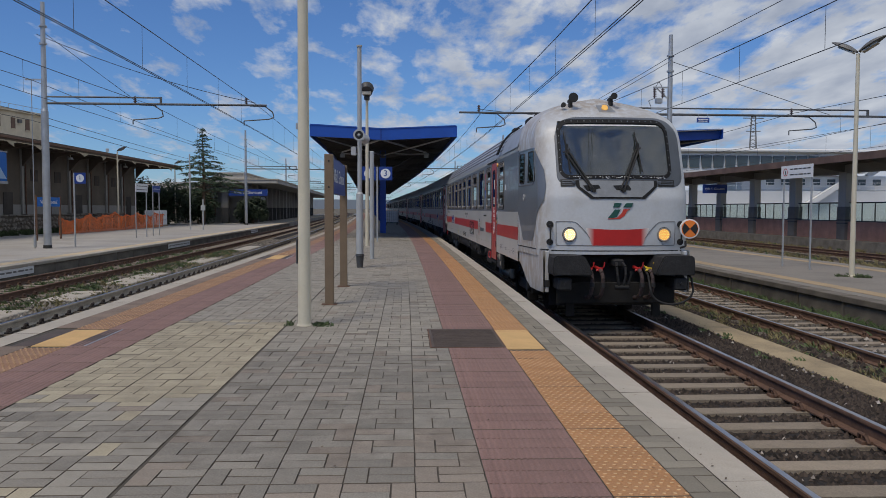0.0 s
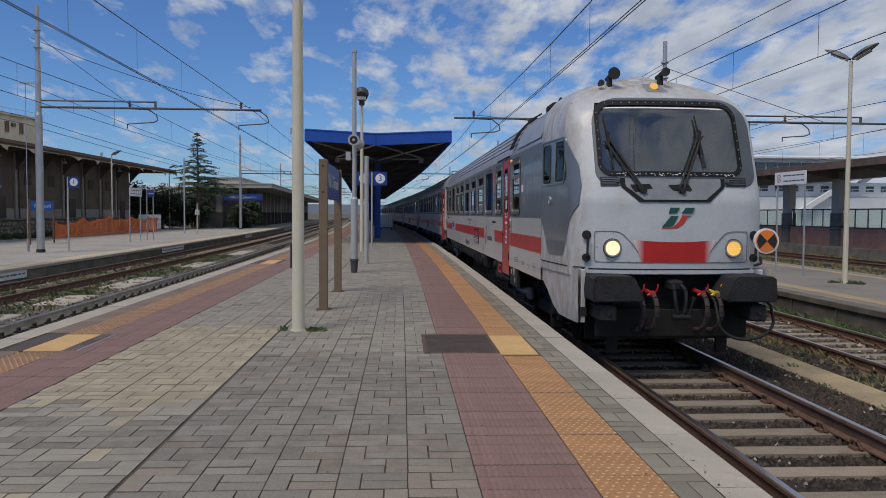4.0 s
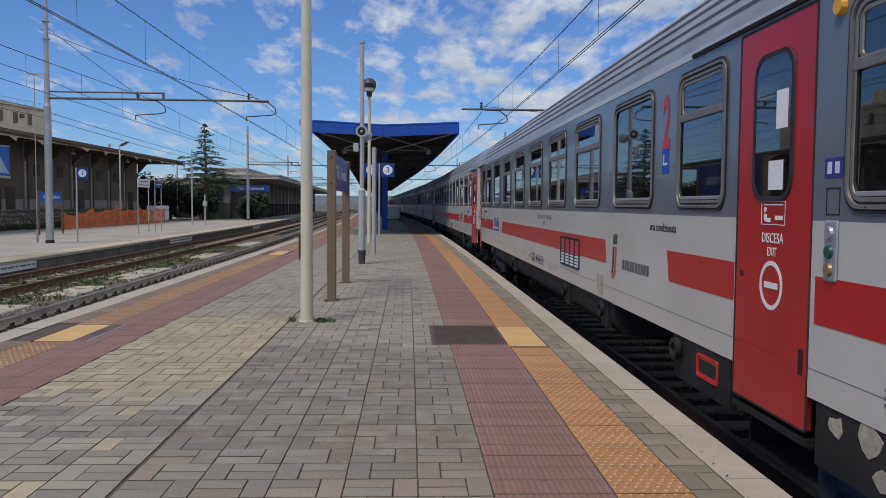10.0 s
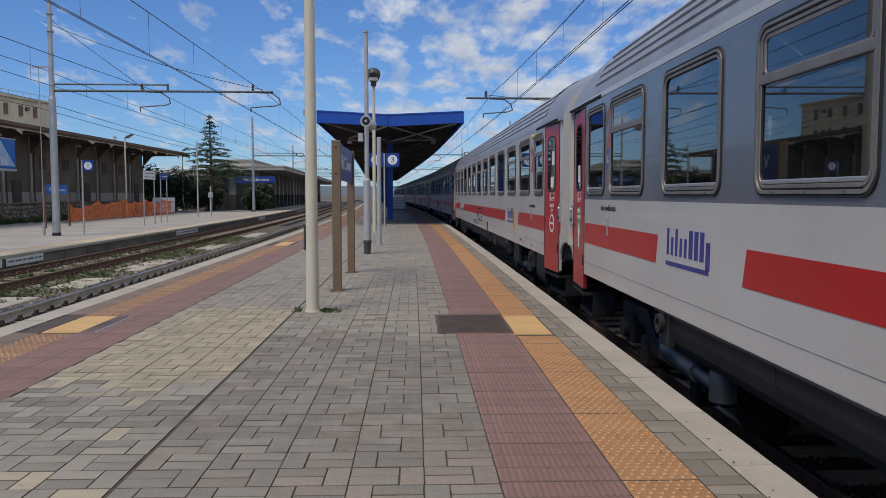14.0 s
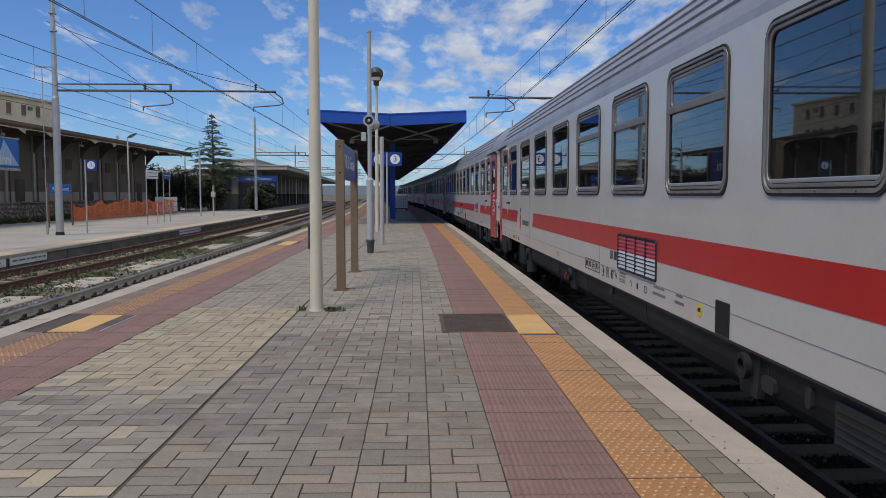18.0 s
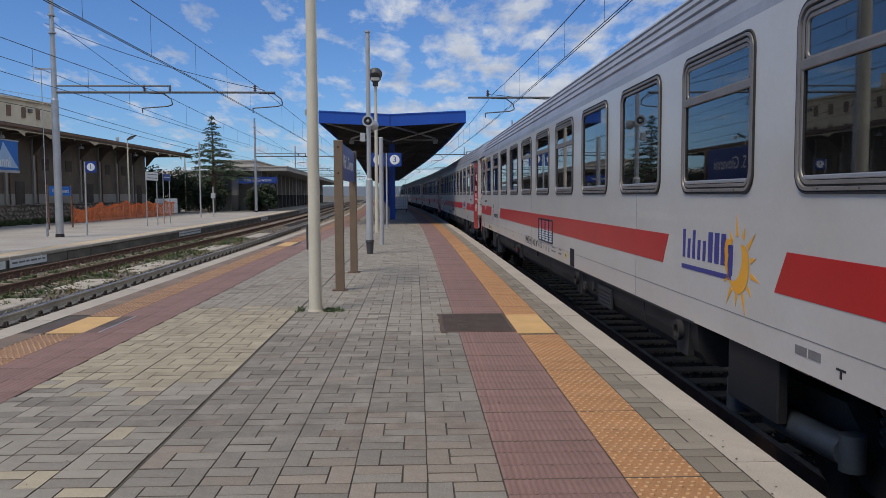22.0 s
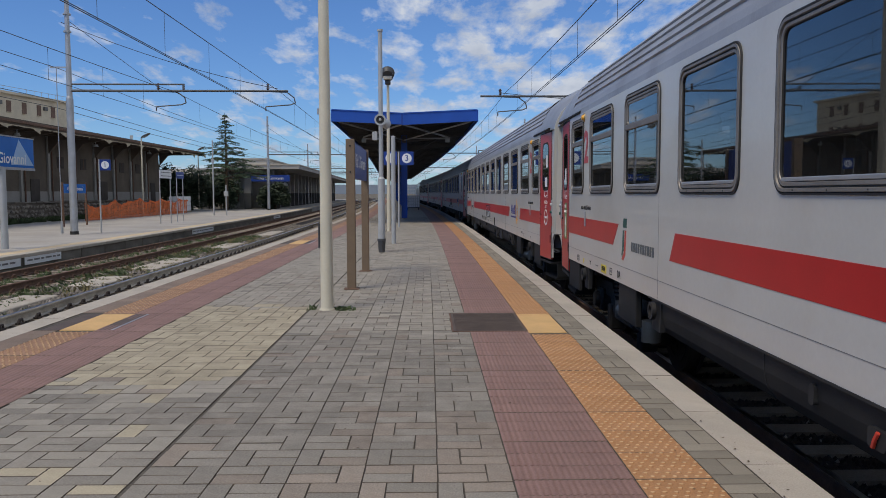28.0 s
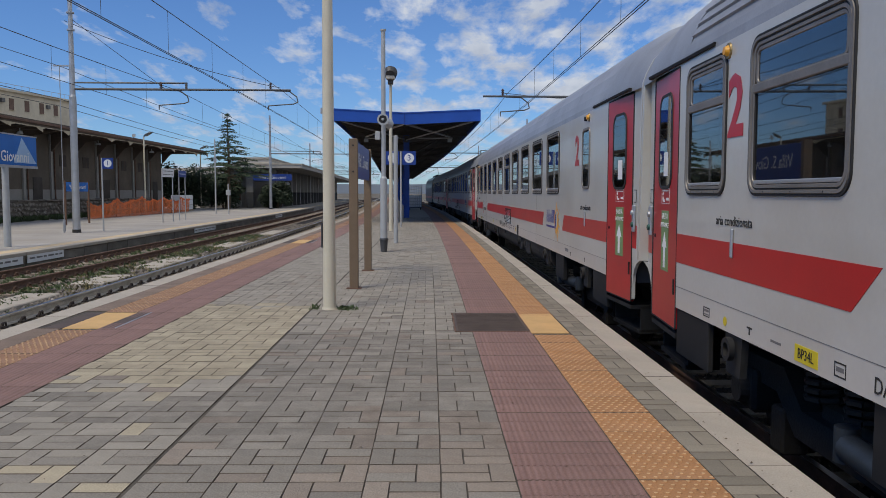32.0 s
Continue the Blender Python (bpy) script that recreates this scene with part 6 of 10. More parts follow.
    for yy, zz, r in ((u(17.6), 0.87, 0.07), (u(17.3), 0.89, 0.1), (u(17.2), 0.73, 0.07)):
        n = 9
        part("bare_patch", Geo().prism([(yy + r * (0.7 + 0.5 * rnd.random()) * math.cos(6.28 * i / n), zz + 0.8 * r * (0.7 + 0.5 * rnd.random()) * math.sin(6.28 * i / n)) for i in range(n)], x + 0.005, x + 0.011, "yz"), BARE, c, "rough bare filler patch")
    part("flap", Geo().box(x - 0.006, x, u(22.3), u(22.55), 1.0, 1.22), CAB_WHITE, c)
    part("fire_flap", ring(Geo(), rounded(u(19.1), u(19.5), 0.72, 0.9, 0.02), rounded(u(19.14), u(19.46), 0.76, 0.86, 0.02), x + 0.012, x + 0.0, x + 0.02), CAR_RED, c)
    for k in (19.9, 22.3, 24.3, 29.5, 33.2):
        lifting_eye(c, u(k))
    disc = part("yellow_disc", Geo().disc((x - 0.001, u(27.41), 1.095), (-1, 0, 0), 0.062, 0.0015, 24), LATER, c, "yellow disc with black letters")
    part("lettering", LAT, None, disc, at=Matrix.Translation((x - 0.004, u(27.41), 1.095)) @ SIDE_TURN @ Matrix.Diagonal((0.62, 1, 1, 1)))
    frame_mark(c, u(26.94), u(27.17), 1.04, 1.175, "weight_table")
    part("table_rule", Geo().box(x - 0.002, x, u(26.94), u(27.17), 1.104, 1.110).box(x - 0.002, x, u(27.052), u(27.058), 1.04, 1.104), BLACK, c)
    for me, yy, zz in ((T77, 27.055, 1.14), (T50, 27.11, 1.072), (T55, 26.995, 1.072)):
        side_text(c, me, u(yy), zz, "", 0.55)
    for yy, zz in ((27.25, 1.15), (27.25, 1.12), (27.25, 1.075), (27.25, 1.045), (27.11, 1.2), (27.0, 1.2)):
        part("stencil", Geo().box(x - 0.002, x, u(yy) - 0.035, u(yy) + 0.035, zz, zz + 0.012), FAINT, c)
    rating_panel(c, u(26.80))
    part("triangle_mark", Geo().prism([(u(29.45), 1.03), (u(29.57), 1.03), (u(29.51), 1.15)], x - 0.002, x, "yz"), LATER, c, "small yellow warning triangle")
    for yy, ww in ((29.3, 0.1), (28.9, 0.06), (28.3, 0.09), (25.4, 0.2), (25.0, 0.15)):
        part("stencil", Geo().box(x - 0.002, x, u(yy), u(yy) + ww, 1.05, 1.06).box(x - 0.002, x, u(yy), u(yy) + ww, 1.08, 1.09), FAINT, c)
    small_marks(c, u(14.9), u(17.2), 9)
    k = 26.7
    while k > 25.4:
        part("number_bar", Geo().box(x - 0.002, x, u(k) - 0.035, u(k), 1.76, 1.825), FAINT, c)
        k -= 0.09 if int(k * 30) % 4 == 0 else 0.052
    part("number_bar", Geo().box(x - 0.002, x, u(26.0), u(26.12), 1.67, 1.73), FAINT, c)
    side_text(c, TWO, u(20.28), 2.64, "large faded red figure two", 0.62)
    side_text(c, TWO, u(35.19), 2.66, "large faded red figure two", 0.62)
    for k in (20.29, 35.18):
        pl = part("plate", Geo().box(x - 0.003, x, u(k) - 0.085, u(k) + 0.085, 2.24, 2.49), BLUE, c, "blue notice plate")
        part("seat_pictogram", Geo().box(x - 0.005, x - 0.003, u(k) - 0.05, u(k) + 0.06, 2.31, 2.33).box(x - 0.005, x - 0.003, u(k) + 0.03, u(k) + 0.05, 2.33, 2.4), SIGN_PALE, pl)
    part("maker_plate", Geo().box(x - 0.003, x, u(16.28), u(16.46), 2.36, 2.48), WHITE, c, "white maker's plate")
    side_text(c, ARIA, u(20.33), 1.79)
    side_text(c, ARIA, u(35.19), 1.81)
    part("hook", Geo().box(x - 0.02, x, u(35.16), u(35.2), 1.5, 1.71, c=0.008), GALV, c, "small grey grab bracket")
    pn = part("door_button_panel", Geo().box(x - 0.015, x, u(17.615), u(17.74), 1.595, 1.905, c=0.008), GALV, c, "steel door button panel")
    for zz, m in ((1.84, GALV), (1.745, BAR_GREEN), (1.655, BRASS)):
        part("button", Geo().tube((x - 0.015, u(17.68), zz), (x - 0.03, u(17.68), zz), 0.036, 0.03, 16), m, pn)
    nt_ = part("seat_notice", Geo().box(x - 0.004, x, u(17.6), u(17.77), 2.12, 2.22), BAR_BLUE, c, "dark blue seat notice")
    part("pictogram", Geo().box(x - 0.006, x - 0.004, u(17.63), u(17.67), 2.14, 2.2).box(x - 0.006, x - 0.004, u(17.7), u(17.74), 2.14, 2.2), SIGN_PALE, nt_)
    frame_mark(c, u(17.62), u(17.75), 1.93, 2.07, "small_notice")
    part("side_lamp", Geo().tube((x, u(17.66), 2.96), (x - 0.03, u(17.66), 2.96), 0.05, 0.04, 12), SUN_YEL, c)
    part("seam", Geo().box(x - 0.002, x + 0.001, yc, y1, 1.115, 1.118), FAINT, c)
    part("cab_joint", Geo().box(x - 0.003, x + 0.001, yc - 0.01, yc + 0.01, 1.27, 3.06), BLACK, c)
    roof_x = lambda z, lift: -float(np.interp(z, [q for _, q in ROOF_SMOOTH], [p for p, _ in ROOF_SMOOTH])) - lift
    ant = part("roof_box", Geo().box(-0.98, -0.68, 3.35, 3.9, 3.72, 3.88, c=0.03), SKIRT, c, "dark roof equipment")
    part("aerial", Geo().tube((-0.8, 3.5, 3.88), (-0.8, 3.5, 3.98), 0.07, 0.015, 10), SKIRT, ant)
    part("roof_box", Geo().box(-1.02, -0.86, 5.2, 5.6, 3.70, 3.84, c=0.02), SKIRT, c, "dark roof equipment")
    part("roof_sheet", Geo().grid([[(roof_x(z, 0.03), y, z) for y in (yc, 3.2, 4.35)] for z in (3.14, 3.25, 3.36, 3.47, 3.58)]), ROOF_GREY, c, "smooth roof sheet behind the cab", smooth=True)
    part("sheet_edge", Geo().pipe([(roof_x(3.59, 0.02), y, 3.59) for y in (yc, 3.2, 4.35)], 0.008, 6), BLACK, c)
    zl = [3.17 + 0.055 * k for k in range(12)]
    lad = part("roof_ladder", Geo().pipe([(roof_x(z, 0.06), 4.95 - 0.6 * (z - 3.17), z + 0.02) for z in zl], 0.014, 6).pipe([(roof_x(z, 0.06), 4.65 - 0.6 * (z - 3.17), z + 0.02) for z in zl], 0.014, 6), BLACK, c, "black ladder up the roof curve")
    for z in zl:
        yy = 4.95 - 0.6 * (z - 3.17)
        part("rung", Geo().box(roof_x(z, 0.07), roof_x(z, 0.045), yy - 0.3, yy, z + 0.01, z + 0.032), BLACK, lad)
    # pale runs of washed-off paint beside the cab door
    rw = random.Random(23)
    y = yc + 0.12
    while y < 3.75:
        w = rw.uniform(0.07, 0.17)
        top = rw.uniform(2.70, 2.93)
        low_ = rw.uniform(2.05, 2.45)
        part("paint_run", Geo().prism([(y, low_ + 0.1), (y + 0.3 * w, low_), (y + 0.7 * w, low_ + 0.03), (y + w, low_ + 0.15), (y + w, top - 0.16), (y + 0.62 * w, top - 0.05), (y + 0.42 * w, top), (y + 0.15 * w, top - 0.12)], x - 0.0015, x + 0.001, "yz"), WASHED, c, "pale run of washed-off paint")
        y += w + rw.uniform(0.0, 0.09)
    bogie(c, u(16.05))
    bogie(c, LEN1 - 3.7, True)
    seats(c, 9.0, LEN1 - 3, 1.888)
    part("underframe", Geo().box(-0.9, 0.9, 0.5, y1 - 0.1, 0.8, 0.95), BOGIE, c)
    return c


SIGN_PALE = mat("pictogram_white", (0.6, 0.62, 0.66), 0.5, var=0.05)
TAIL_ORANGE = mat("tail_orange", (0.85, 0.22, 0.03), 0.4, var=0.06)
LAMP_HOT = glow("headlamp_led", (1.0, 0.88, 0.58), 2.2)
LAMP_WARM = glow("headlamp_led_amber", (1.0, 0.62, 0.16), 1.2)
BARE = mat("bare_filler", (0.36, 0.32, 0.25), 0.9, var=0.25, scale=12, bump=0.4)


def shell_with_openings(rows):
    """The cab's skin without the faces behind its windscreen and side windows."""
    g = Geo()
    n = len(rows[0])
    g.v = [p for r in rows for p in r]
    for i in range(len(rows) - 1):
        for j in range(n - 1):
            q = (i * n + j, i * n + j + 1, (i + 1) * n + j + 1, (i + 1) * n + j)
            cx_ = sum(g.v[k][0] for k in q) / 4
            cz_ = sum(g.v[k][2] for k in q) / 4
            cy_ = sum(g.v[k][1] for k in q) / 4
            if cy_ < 0.9 and 2.5 < cz_ < 3.49 and abs(cx_ - 0.02) < rect_round(cz_, 2.44, 3.54, 0.955, 0.15):
                continue
            g.f.append(q)
    return g


def front_ring(a_, b_, out):
    """A closed band on the cab's front between two outlines."""
    fine_a, fine_b = [], []
    for i in range(len(a_)):
        p, q, r, v = (Vector(k[j]) for k in (a_, b_) for j in (i, (i + 1) % len(a_)))
        n = max(1, math.ceil(max((q - p).length, (v - r).length) / 0.07))
        for k in range(n):
            fine_a.append(p.lerp(q, k / n))
            fine_b.append(r.lerp(v, k / n))
    a_, b_ = fine_a, fine_b
    rows = []
    for f, o in ((0.0, 0.0), (0.06, out), (0.28, out), (0.5, out), (0.72, out), (0.94, out), (1.0, 0.0)):
        rows.append([(p0 + (p1 - p0) * f, nose_y(p0 + (p1 - p0) * f, q0 + (q1 - q0) * f) - o, q0 + (q1 - q0) * f) for (p0, q0), (p1, q1) in zip(a_, b_)])
    return Geo().grid(rows, close=True)


def side_ring(a_, b_):
    """A closed band on the cab's left side between two outlines."""
    rows = []
    for f, o in ((0.0, 0.004), (0.15, 0.016), (0.8, 0.016), (1.0, 0.006)):
        rows.append([(-(nose_x(p0 + (p1 - p0) * f, q0 + (q1 - q0) * f) + o), p0 + (p1 - p0) * f, q0 + (q1 - q0) * f) for (p0, q0), (p1, q1) in zip(a_, b_)])
    return Geo().grid(rows, close=True)


def rear_loco():
    c = thing("electric_locomotive", "dark grey electric locomotive pushing at the train's tail", "locomotive", "coaches of the train")
    prof = [(-1.4, 0.9), (-1.42, 2.6), (-1.3, 3.4), (-1.0, 3.75), (1.0, 3.75), (1.3, 3.4), (1.42, 2.6), (1.4, 0.9)]
    part("body", Geo().prism(prof, -8.3, 8.3), CAR_GREY, c)
    part("stripe", Geo().box(-1.43, -1.4, -8.2, 8.2, 1.36, 1.61), CAR_RED, c)
    part("skirt", Geo().box(-1.3, 1.3, -3, 3, 0.4, 0.9), SKIRT, c)
    part("pantograph", Geo().pipe([(0, 5.5, 3.8), (0, 4.2, 4.5), (0, 5.6, 5.2)], 0.03, 6).tube((-0.8, 5.6, 5.2), (0.8, 5.6, 5.2), 0.03), SKIRT, c)
    part("roof_gear", Geo().box(-0.7, 0.7, -5, 3.5, 3.75, 4.05, c=0.05), SKIRT, c)
    bogie(c, -5.2)
    bogie(c, 5.2, True)
    return c


def train_pose(u, t, half=9.5):
    """Pose of a vehicle whose middle lies u metres behind the mark, at t seconds."""
    y = u - way(t)
    p0, p1 = Vector((TRACK_3 + bend(y - half), y - half, RAIL)), Vector((TRACK_3 + bend(y + half), y + half, RAIL))
    m = (p0 + p1) / 2
    d = p1 - p0
    return Matrix.Translation(m) @ Matrix.Rotation(-math.atan2(d.x, d.y), 4, "Z")


VEHICLES = []


def make_train():
    cc = control_car()
    VEHICLES.append((cc, NOSE_U, True))
    for k, (u, kw) in enumerate(((51.15, {}), (77.25, dict(entrance=True, older=True)), (130.05, dict(entrance=True)), (156.15, dict(access=True)))):
        o = white_coach(**kw)
        if k == 2:
            e = o
        if k == 3:
            tagged(o, "white coach with smooth roof and red stripe, for wheelchair users")
        VEHICLES.append((o, u, False))
    for u in (103.65, 182.55, 208.95):
        o = copy_thing(e, Matrix())
        VEHICLES.append((o, u, False))
        for b in o.children:
            if b.name.startswith("bogie"):
                for ws in b.children:
                    if ws.name.startswith("wheelset"):
                        WHEELS.append((ws, ws.matrix_basis.translation.y))
    lo = rear_loco()
    VEHICLES.append((lo, 231.0, False))


def motions():
    """The train draws forward past the camera; its wheelsets roll."""
    for ob, u, cab in VEHICLES:
        rows = []
        for i in range(65):
            t = i * 0.5
            m = train_pose(u + (LEN1 / 2 if cab else 0), t)
            if cab:
                m = m @ Matrix.Translation((0, -LEN1 / 2, 0))
            rows.append((t, m))
        walk(ob, rows)
    turns = [(i / 15.0, way(i / 15.0) / 0.46) for i in range(481)]
    for ws, q in WHEELS:
        walk(ws, [(t, Matrix.Translation((0, q, 0.46)) @ Matrix.Rotation(a_, 4, "X")) for t, a_ in turns])


make_train()



# Island platform: things ------------------------------------------------------
def lamp_column():
    t = thing("lamp_column", "tall tapered cream-painted lamp column on the paving", "lamp post", at=along(-1.25, 9.55))
    part("column", Geo().tube((0, 0, 0), (0, 0, 7.5), 0.078, 0.045, 24), CREAM, t, smooth=True)
    part("base_collar", Geo().tube((0, 0, 0), (0, 0, 0.02), 0.095, 0.09, 20), CREAM, t)
    part("cable_cover", Geo().box(-0.095, -0.075, -0.03, 0.03, 0.75, 1.05, c=0.004), DARK_GREY, t)
    part("hatch_band", Geo().box(-0.09, -0.068, -0.01, 0.01, 2.35, 2.42), GALV, t)


DARK_GREY = mat("dark_grey_paint", (0.055, 0.057, 0.06), 0.5, var=0.15, scale=4)
PALE_GREY = mat("pale_grey_paint", (0.38, 0.40, 0.41), 0.45, var=0.08, scale=3, fine=0.06)
SIGN_WHITE = mat("sign_white", (0.75, 0.77, 0.78), 0.4, var=0.04, scale=3)


def name_sign():
    t = thing("station_sign", "blue station name board between two brown posts", "station sign", at=along(-1.15, 11.65))
    for y in (0.0, 2.7):
        p = part("post", Geo().box(-0.065, 0.065, y - 0.045, y + 0.045, 0, 2.2 if y == 0 else 2.19, c=0.008), BROWN, t, "brown steel post")
        for z in (2.1, 1.72):
            part("bolt", Geo().tube((0.0, y - 0.052, z), (0.0, y - 0.044, z), 0.014, n=8), BLACK, p)
        part("foot_plate", Geo().box(-0.11, 0.11, y - 0.1, y + 0.1, 0, 0.012), RUST, p)
    b = part("board", Geo().box(-0.02, 0.035, 0.05, 2.65, 1.63, 2.17, c=0.004), SIGN_BLUE, t, "dark blue name board")
    part("lettering", words("Villa S. Giovanni", 0.30, SIGN_WHITE), None, b, "white station name", at=Matrix.Translation((0.037, 1.35, 1.9)) @ Matrix.Rotation(radians(90), 4, "Z") @ Matrix.Rotation(radians(90), 4, "X"))
    part("lettering", words("Villa S. Giovanni", 0.30, SIGN_WHITE), None, b, at=Matrix.Translation((-0.022, 1.35, 1.9)) @ Matrix.Rotation(radians(-90), 4, "Z") @ Matrix.Rotation(radians(90), 4, "X"))


def speaker_pole():
    t = thing("loudspeaker_pole", "slim grey pole with loudspeaker and dark base box", "pole", at=along(-1.10, 18.9))
    part("pole", Geo().tube((0, 0, 0.2), (0, 0, 5.2), 0.055, 0.05, 16).tube((0, 0, 5.2), (0, 0, 5.24), 0.065, 0.065, 16), PALE_GREY, t, smooth=True)
    part("sleeve", Geo().tube((0, 0, 0.3), (0, 0, 1.75), 0.085, 0.085, 16).tube((0, 0, 1.75), (0, 0, 1.8), 0.085, 0.055, 16), PALE_GREY, t, smooth=True)
    part("base_box", Geo().tube((0, 0, 0.0), (0, 0, 0.28), 0.075, 0.095, 14).tube((0, 0, 0.28), (0, 0, 0.33), 0.11, 0.1, 14), DARK_GREY, t, "dark metal base box")
    s = part("loudspeaker", Geo().tube((-0.0, -0.08, 3.12), (0.0, -0.26, 3.12), 0.06, 0.115, 22).disc((0, -0.26, 3.12), (0, -1, 0), 0.135, 0.02, 22, 0.095), PALE_GREY, t, "round horn loudspeaker", smooth=True)
    part("cone", Geo().disc((0, -0.262, 3.12), (0, -1, 0), 0.094, 0.004, 20), BLACK, s)
    part("plug", Geo().tube((0, -0.266, 3.12), (0, -0.30, 3.12), 0.035, 0.02, 12), PALE_GREY, s)
    part("second_horn", Geo().tube((0.06, 0.05, 3.08), (0.12, 0.22, 3.06), 0.06, 0.12, 18), PALE_GREY, t, smooth=True)
    part("camera_box", Geo().box(-0.2, -0.08, -0.08, 0.02, 2.66, 2.86, c=0.01).tube((-0.14, 0, 2.7), (0, 0, 2.7), 0.02, n=8), PALE_GREY, t)


def lantern_post():
    t = thing("platform_lamp", "cream lamp post with dark hooded lantern", "lamp post", at=along(-1.35, 29.6))
    part("post", Geo().tube((0, 0, 0), (0, 0, 5.45), 0.075, 0.05, 16), CREAM, t, smooth=True)
    h = part("lantern_hood", Geo().tube((0, 0.1, 5.72), (0, -0.25, 5.80), 0.2, 0.26, 18).tube((0, -0.25, 5.80), (0, -0.36, 5.7), 0.26, 0.19, 18), DARK_GREY, t, "dark rounded lamp hood", smooth=True)
    part("diffuser", Geo().box(-0.16, 0.16, -0.38, -0.2, 5.55, 5.68, c=0.02), LENS_OFF, h, "unlit dusty diffuser")
    part("neck", Geo().box(-0.1, 0.1, -0.2, 0.1, 5.4, 5.62, c=0.03), DARK_GREY, h)


LENS_OFF = mat("dusty_lens", (0.45, 0.42, 0.36), 0.4, var=0.2, scale=8)


def stub_post():
    t = thing("grey_post", "plain pale grey steel post", "post", at=along(-0.93, 22.2))
    part("post", Geo().tube((0, 0, 0), (0, 0, 2.98), 0.062, 0.06, 14), PALE_GREY, t, smooth=True)
    part("cap", Geo().tube((0, 0, 2.98), (0, 0, 3.0), 0.066, 0.05, 14), PALE_GREY, t)


def track_number(x, y, z0, digit, label, zc, size, facing, two=False):
    t = thing("platform_number_sign", label, "platform sign", at=along(x, y, z0))
    part("post", Geo().tube((0, 0, 0), (0, 0, zc + size / 2), 0.035, 0.035, 12), PALE_GREY, t, smooth=True)
    plates = [(0.0 if not two else size * 0.5 + 0.06, digit)] + ([(-size * 0.5 - 0.06, "")] if two else [])
    if not two:
        plates = [(facing * (size / 2 + 0.03), digit)]
    for px, dg in plates:
        p = part("plate", Geo().box(px - size / 2, px + size / 2, -0.035, -0.02, zc - size / 2, zc + size / 2, c=0.004), SIGN_BLUE, t, "dark blue square plate")
        part("disc", Geo().disc((px, -0.0385, zc), (0, -1, 0), size * 0.36, 0.003, 28), SIGN_WHITE, p, "white disc")
        if dg:
            part("figure", words(dg, size * 0.62, SIGN_BLUE), None, p, at=Matrix.Translation((px, -0.043, zc)) @ Matrix.Rotation(radians(90), 4, "X"))


def cage_trolley():
    t = thing("cage_trolley", "white wire cage trolley standing under the canopy", "trolley", at=along(-0.25, 66.0))
    part("base", Geo().box(-0.55, 0.55, -0.4, 0.4, 0.18, 0.24), DARK_GREY, t)
    for sx in (-1, 1):
        for sy in (-1, 1):
            part("upright", Geo().tube((sx * 0.54, sy * 0.39, 0.2), (sx * 0.54, sy * 0.39, 2.0), 0.025, n=8), PALE_GREY, t)
            part("castor", Geo().tube((sx * 0.45 - 0.03, sy * 0.3, 0.09), (sx * 0.45 + 0.03, sy * 0.3, 0.09), 0.09, n=12), BLACK, t)
    for sy in (-1, 1):
        g = Geo()
        for k in range(7):
            g.tube((-0.54, sy * 0.39, 0.45 + k * 0.25), (0.54, sy * 0.39, 0.45 + k * 0.25), 0.012, n=6)
        for k in range(5):
            g.tube((-0.36 + k * 0.18, sy * 0.39, 0.24), (-0.36 + k * 0.18, sy * 0.39, 2.0), 0.012, n=6)
        part("wire_panel", g, PALE_GREY, t)["kind"] = "stuff"
    part("load", Geo().box(-0.5, 0.5, -0.34, 0.34, 0.25, 1.2, c=0.04), SIGN_WHITE, t, "pale wrapped load")


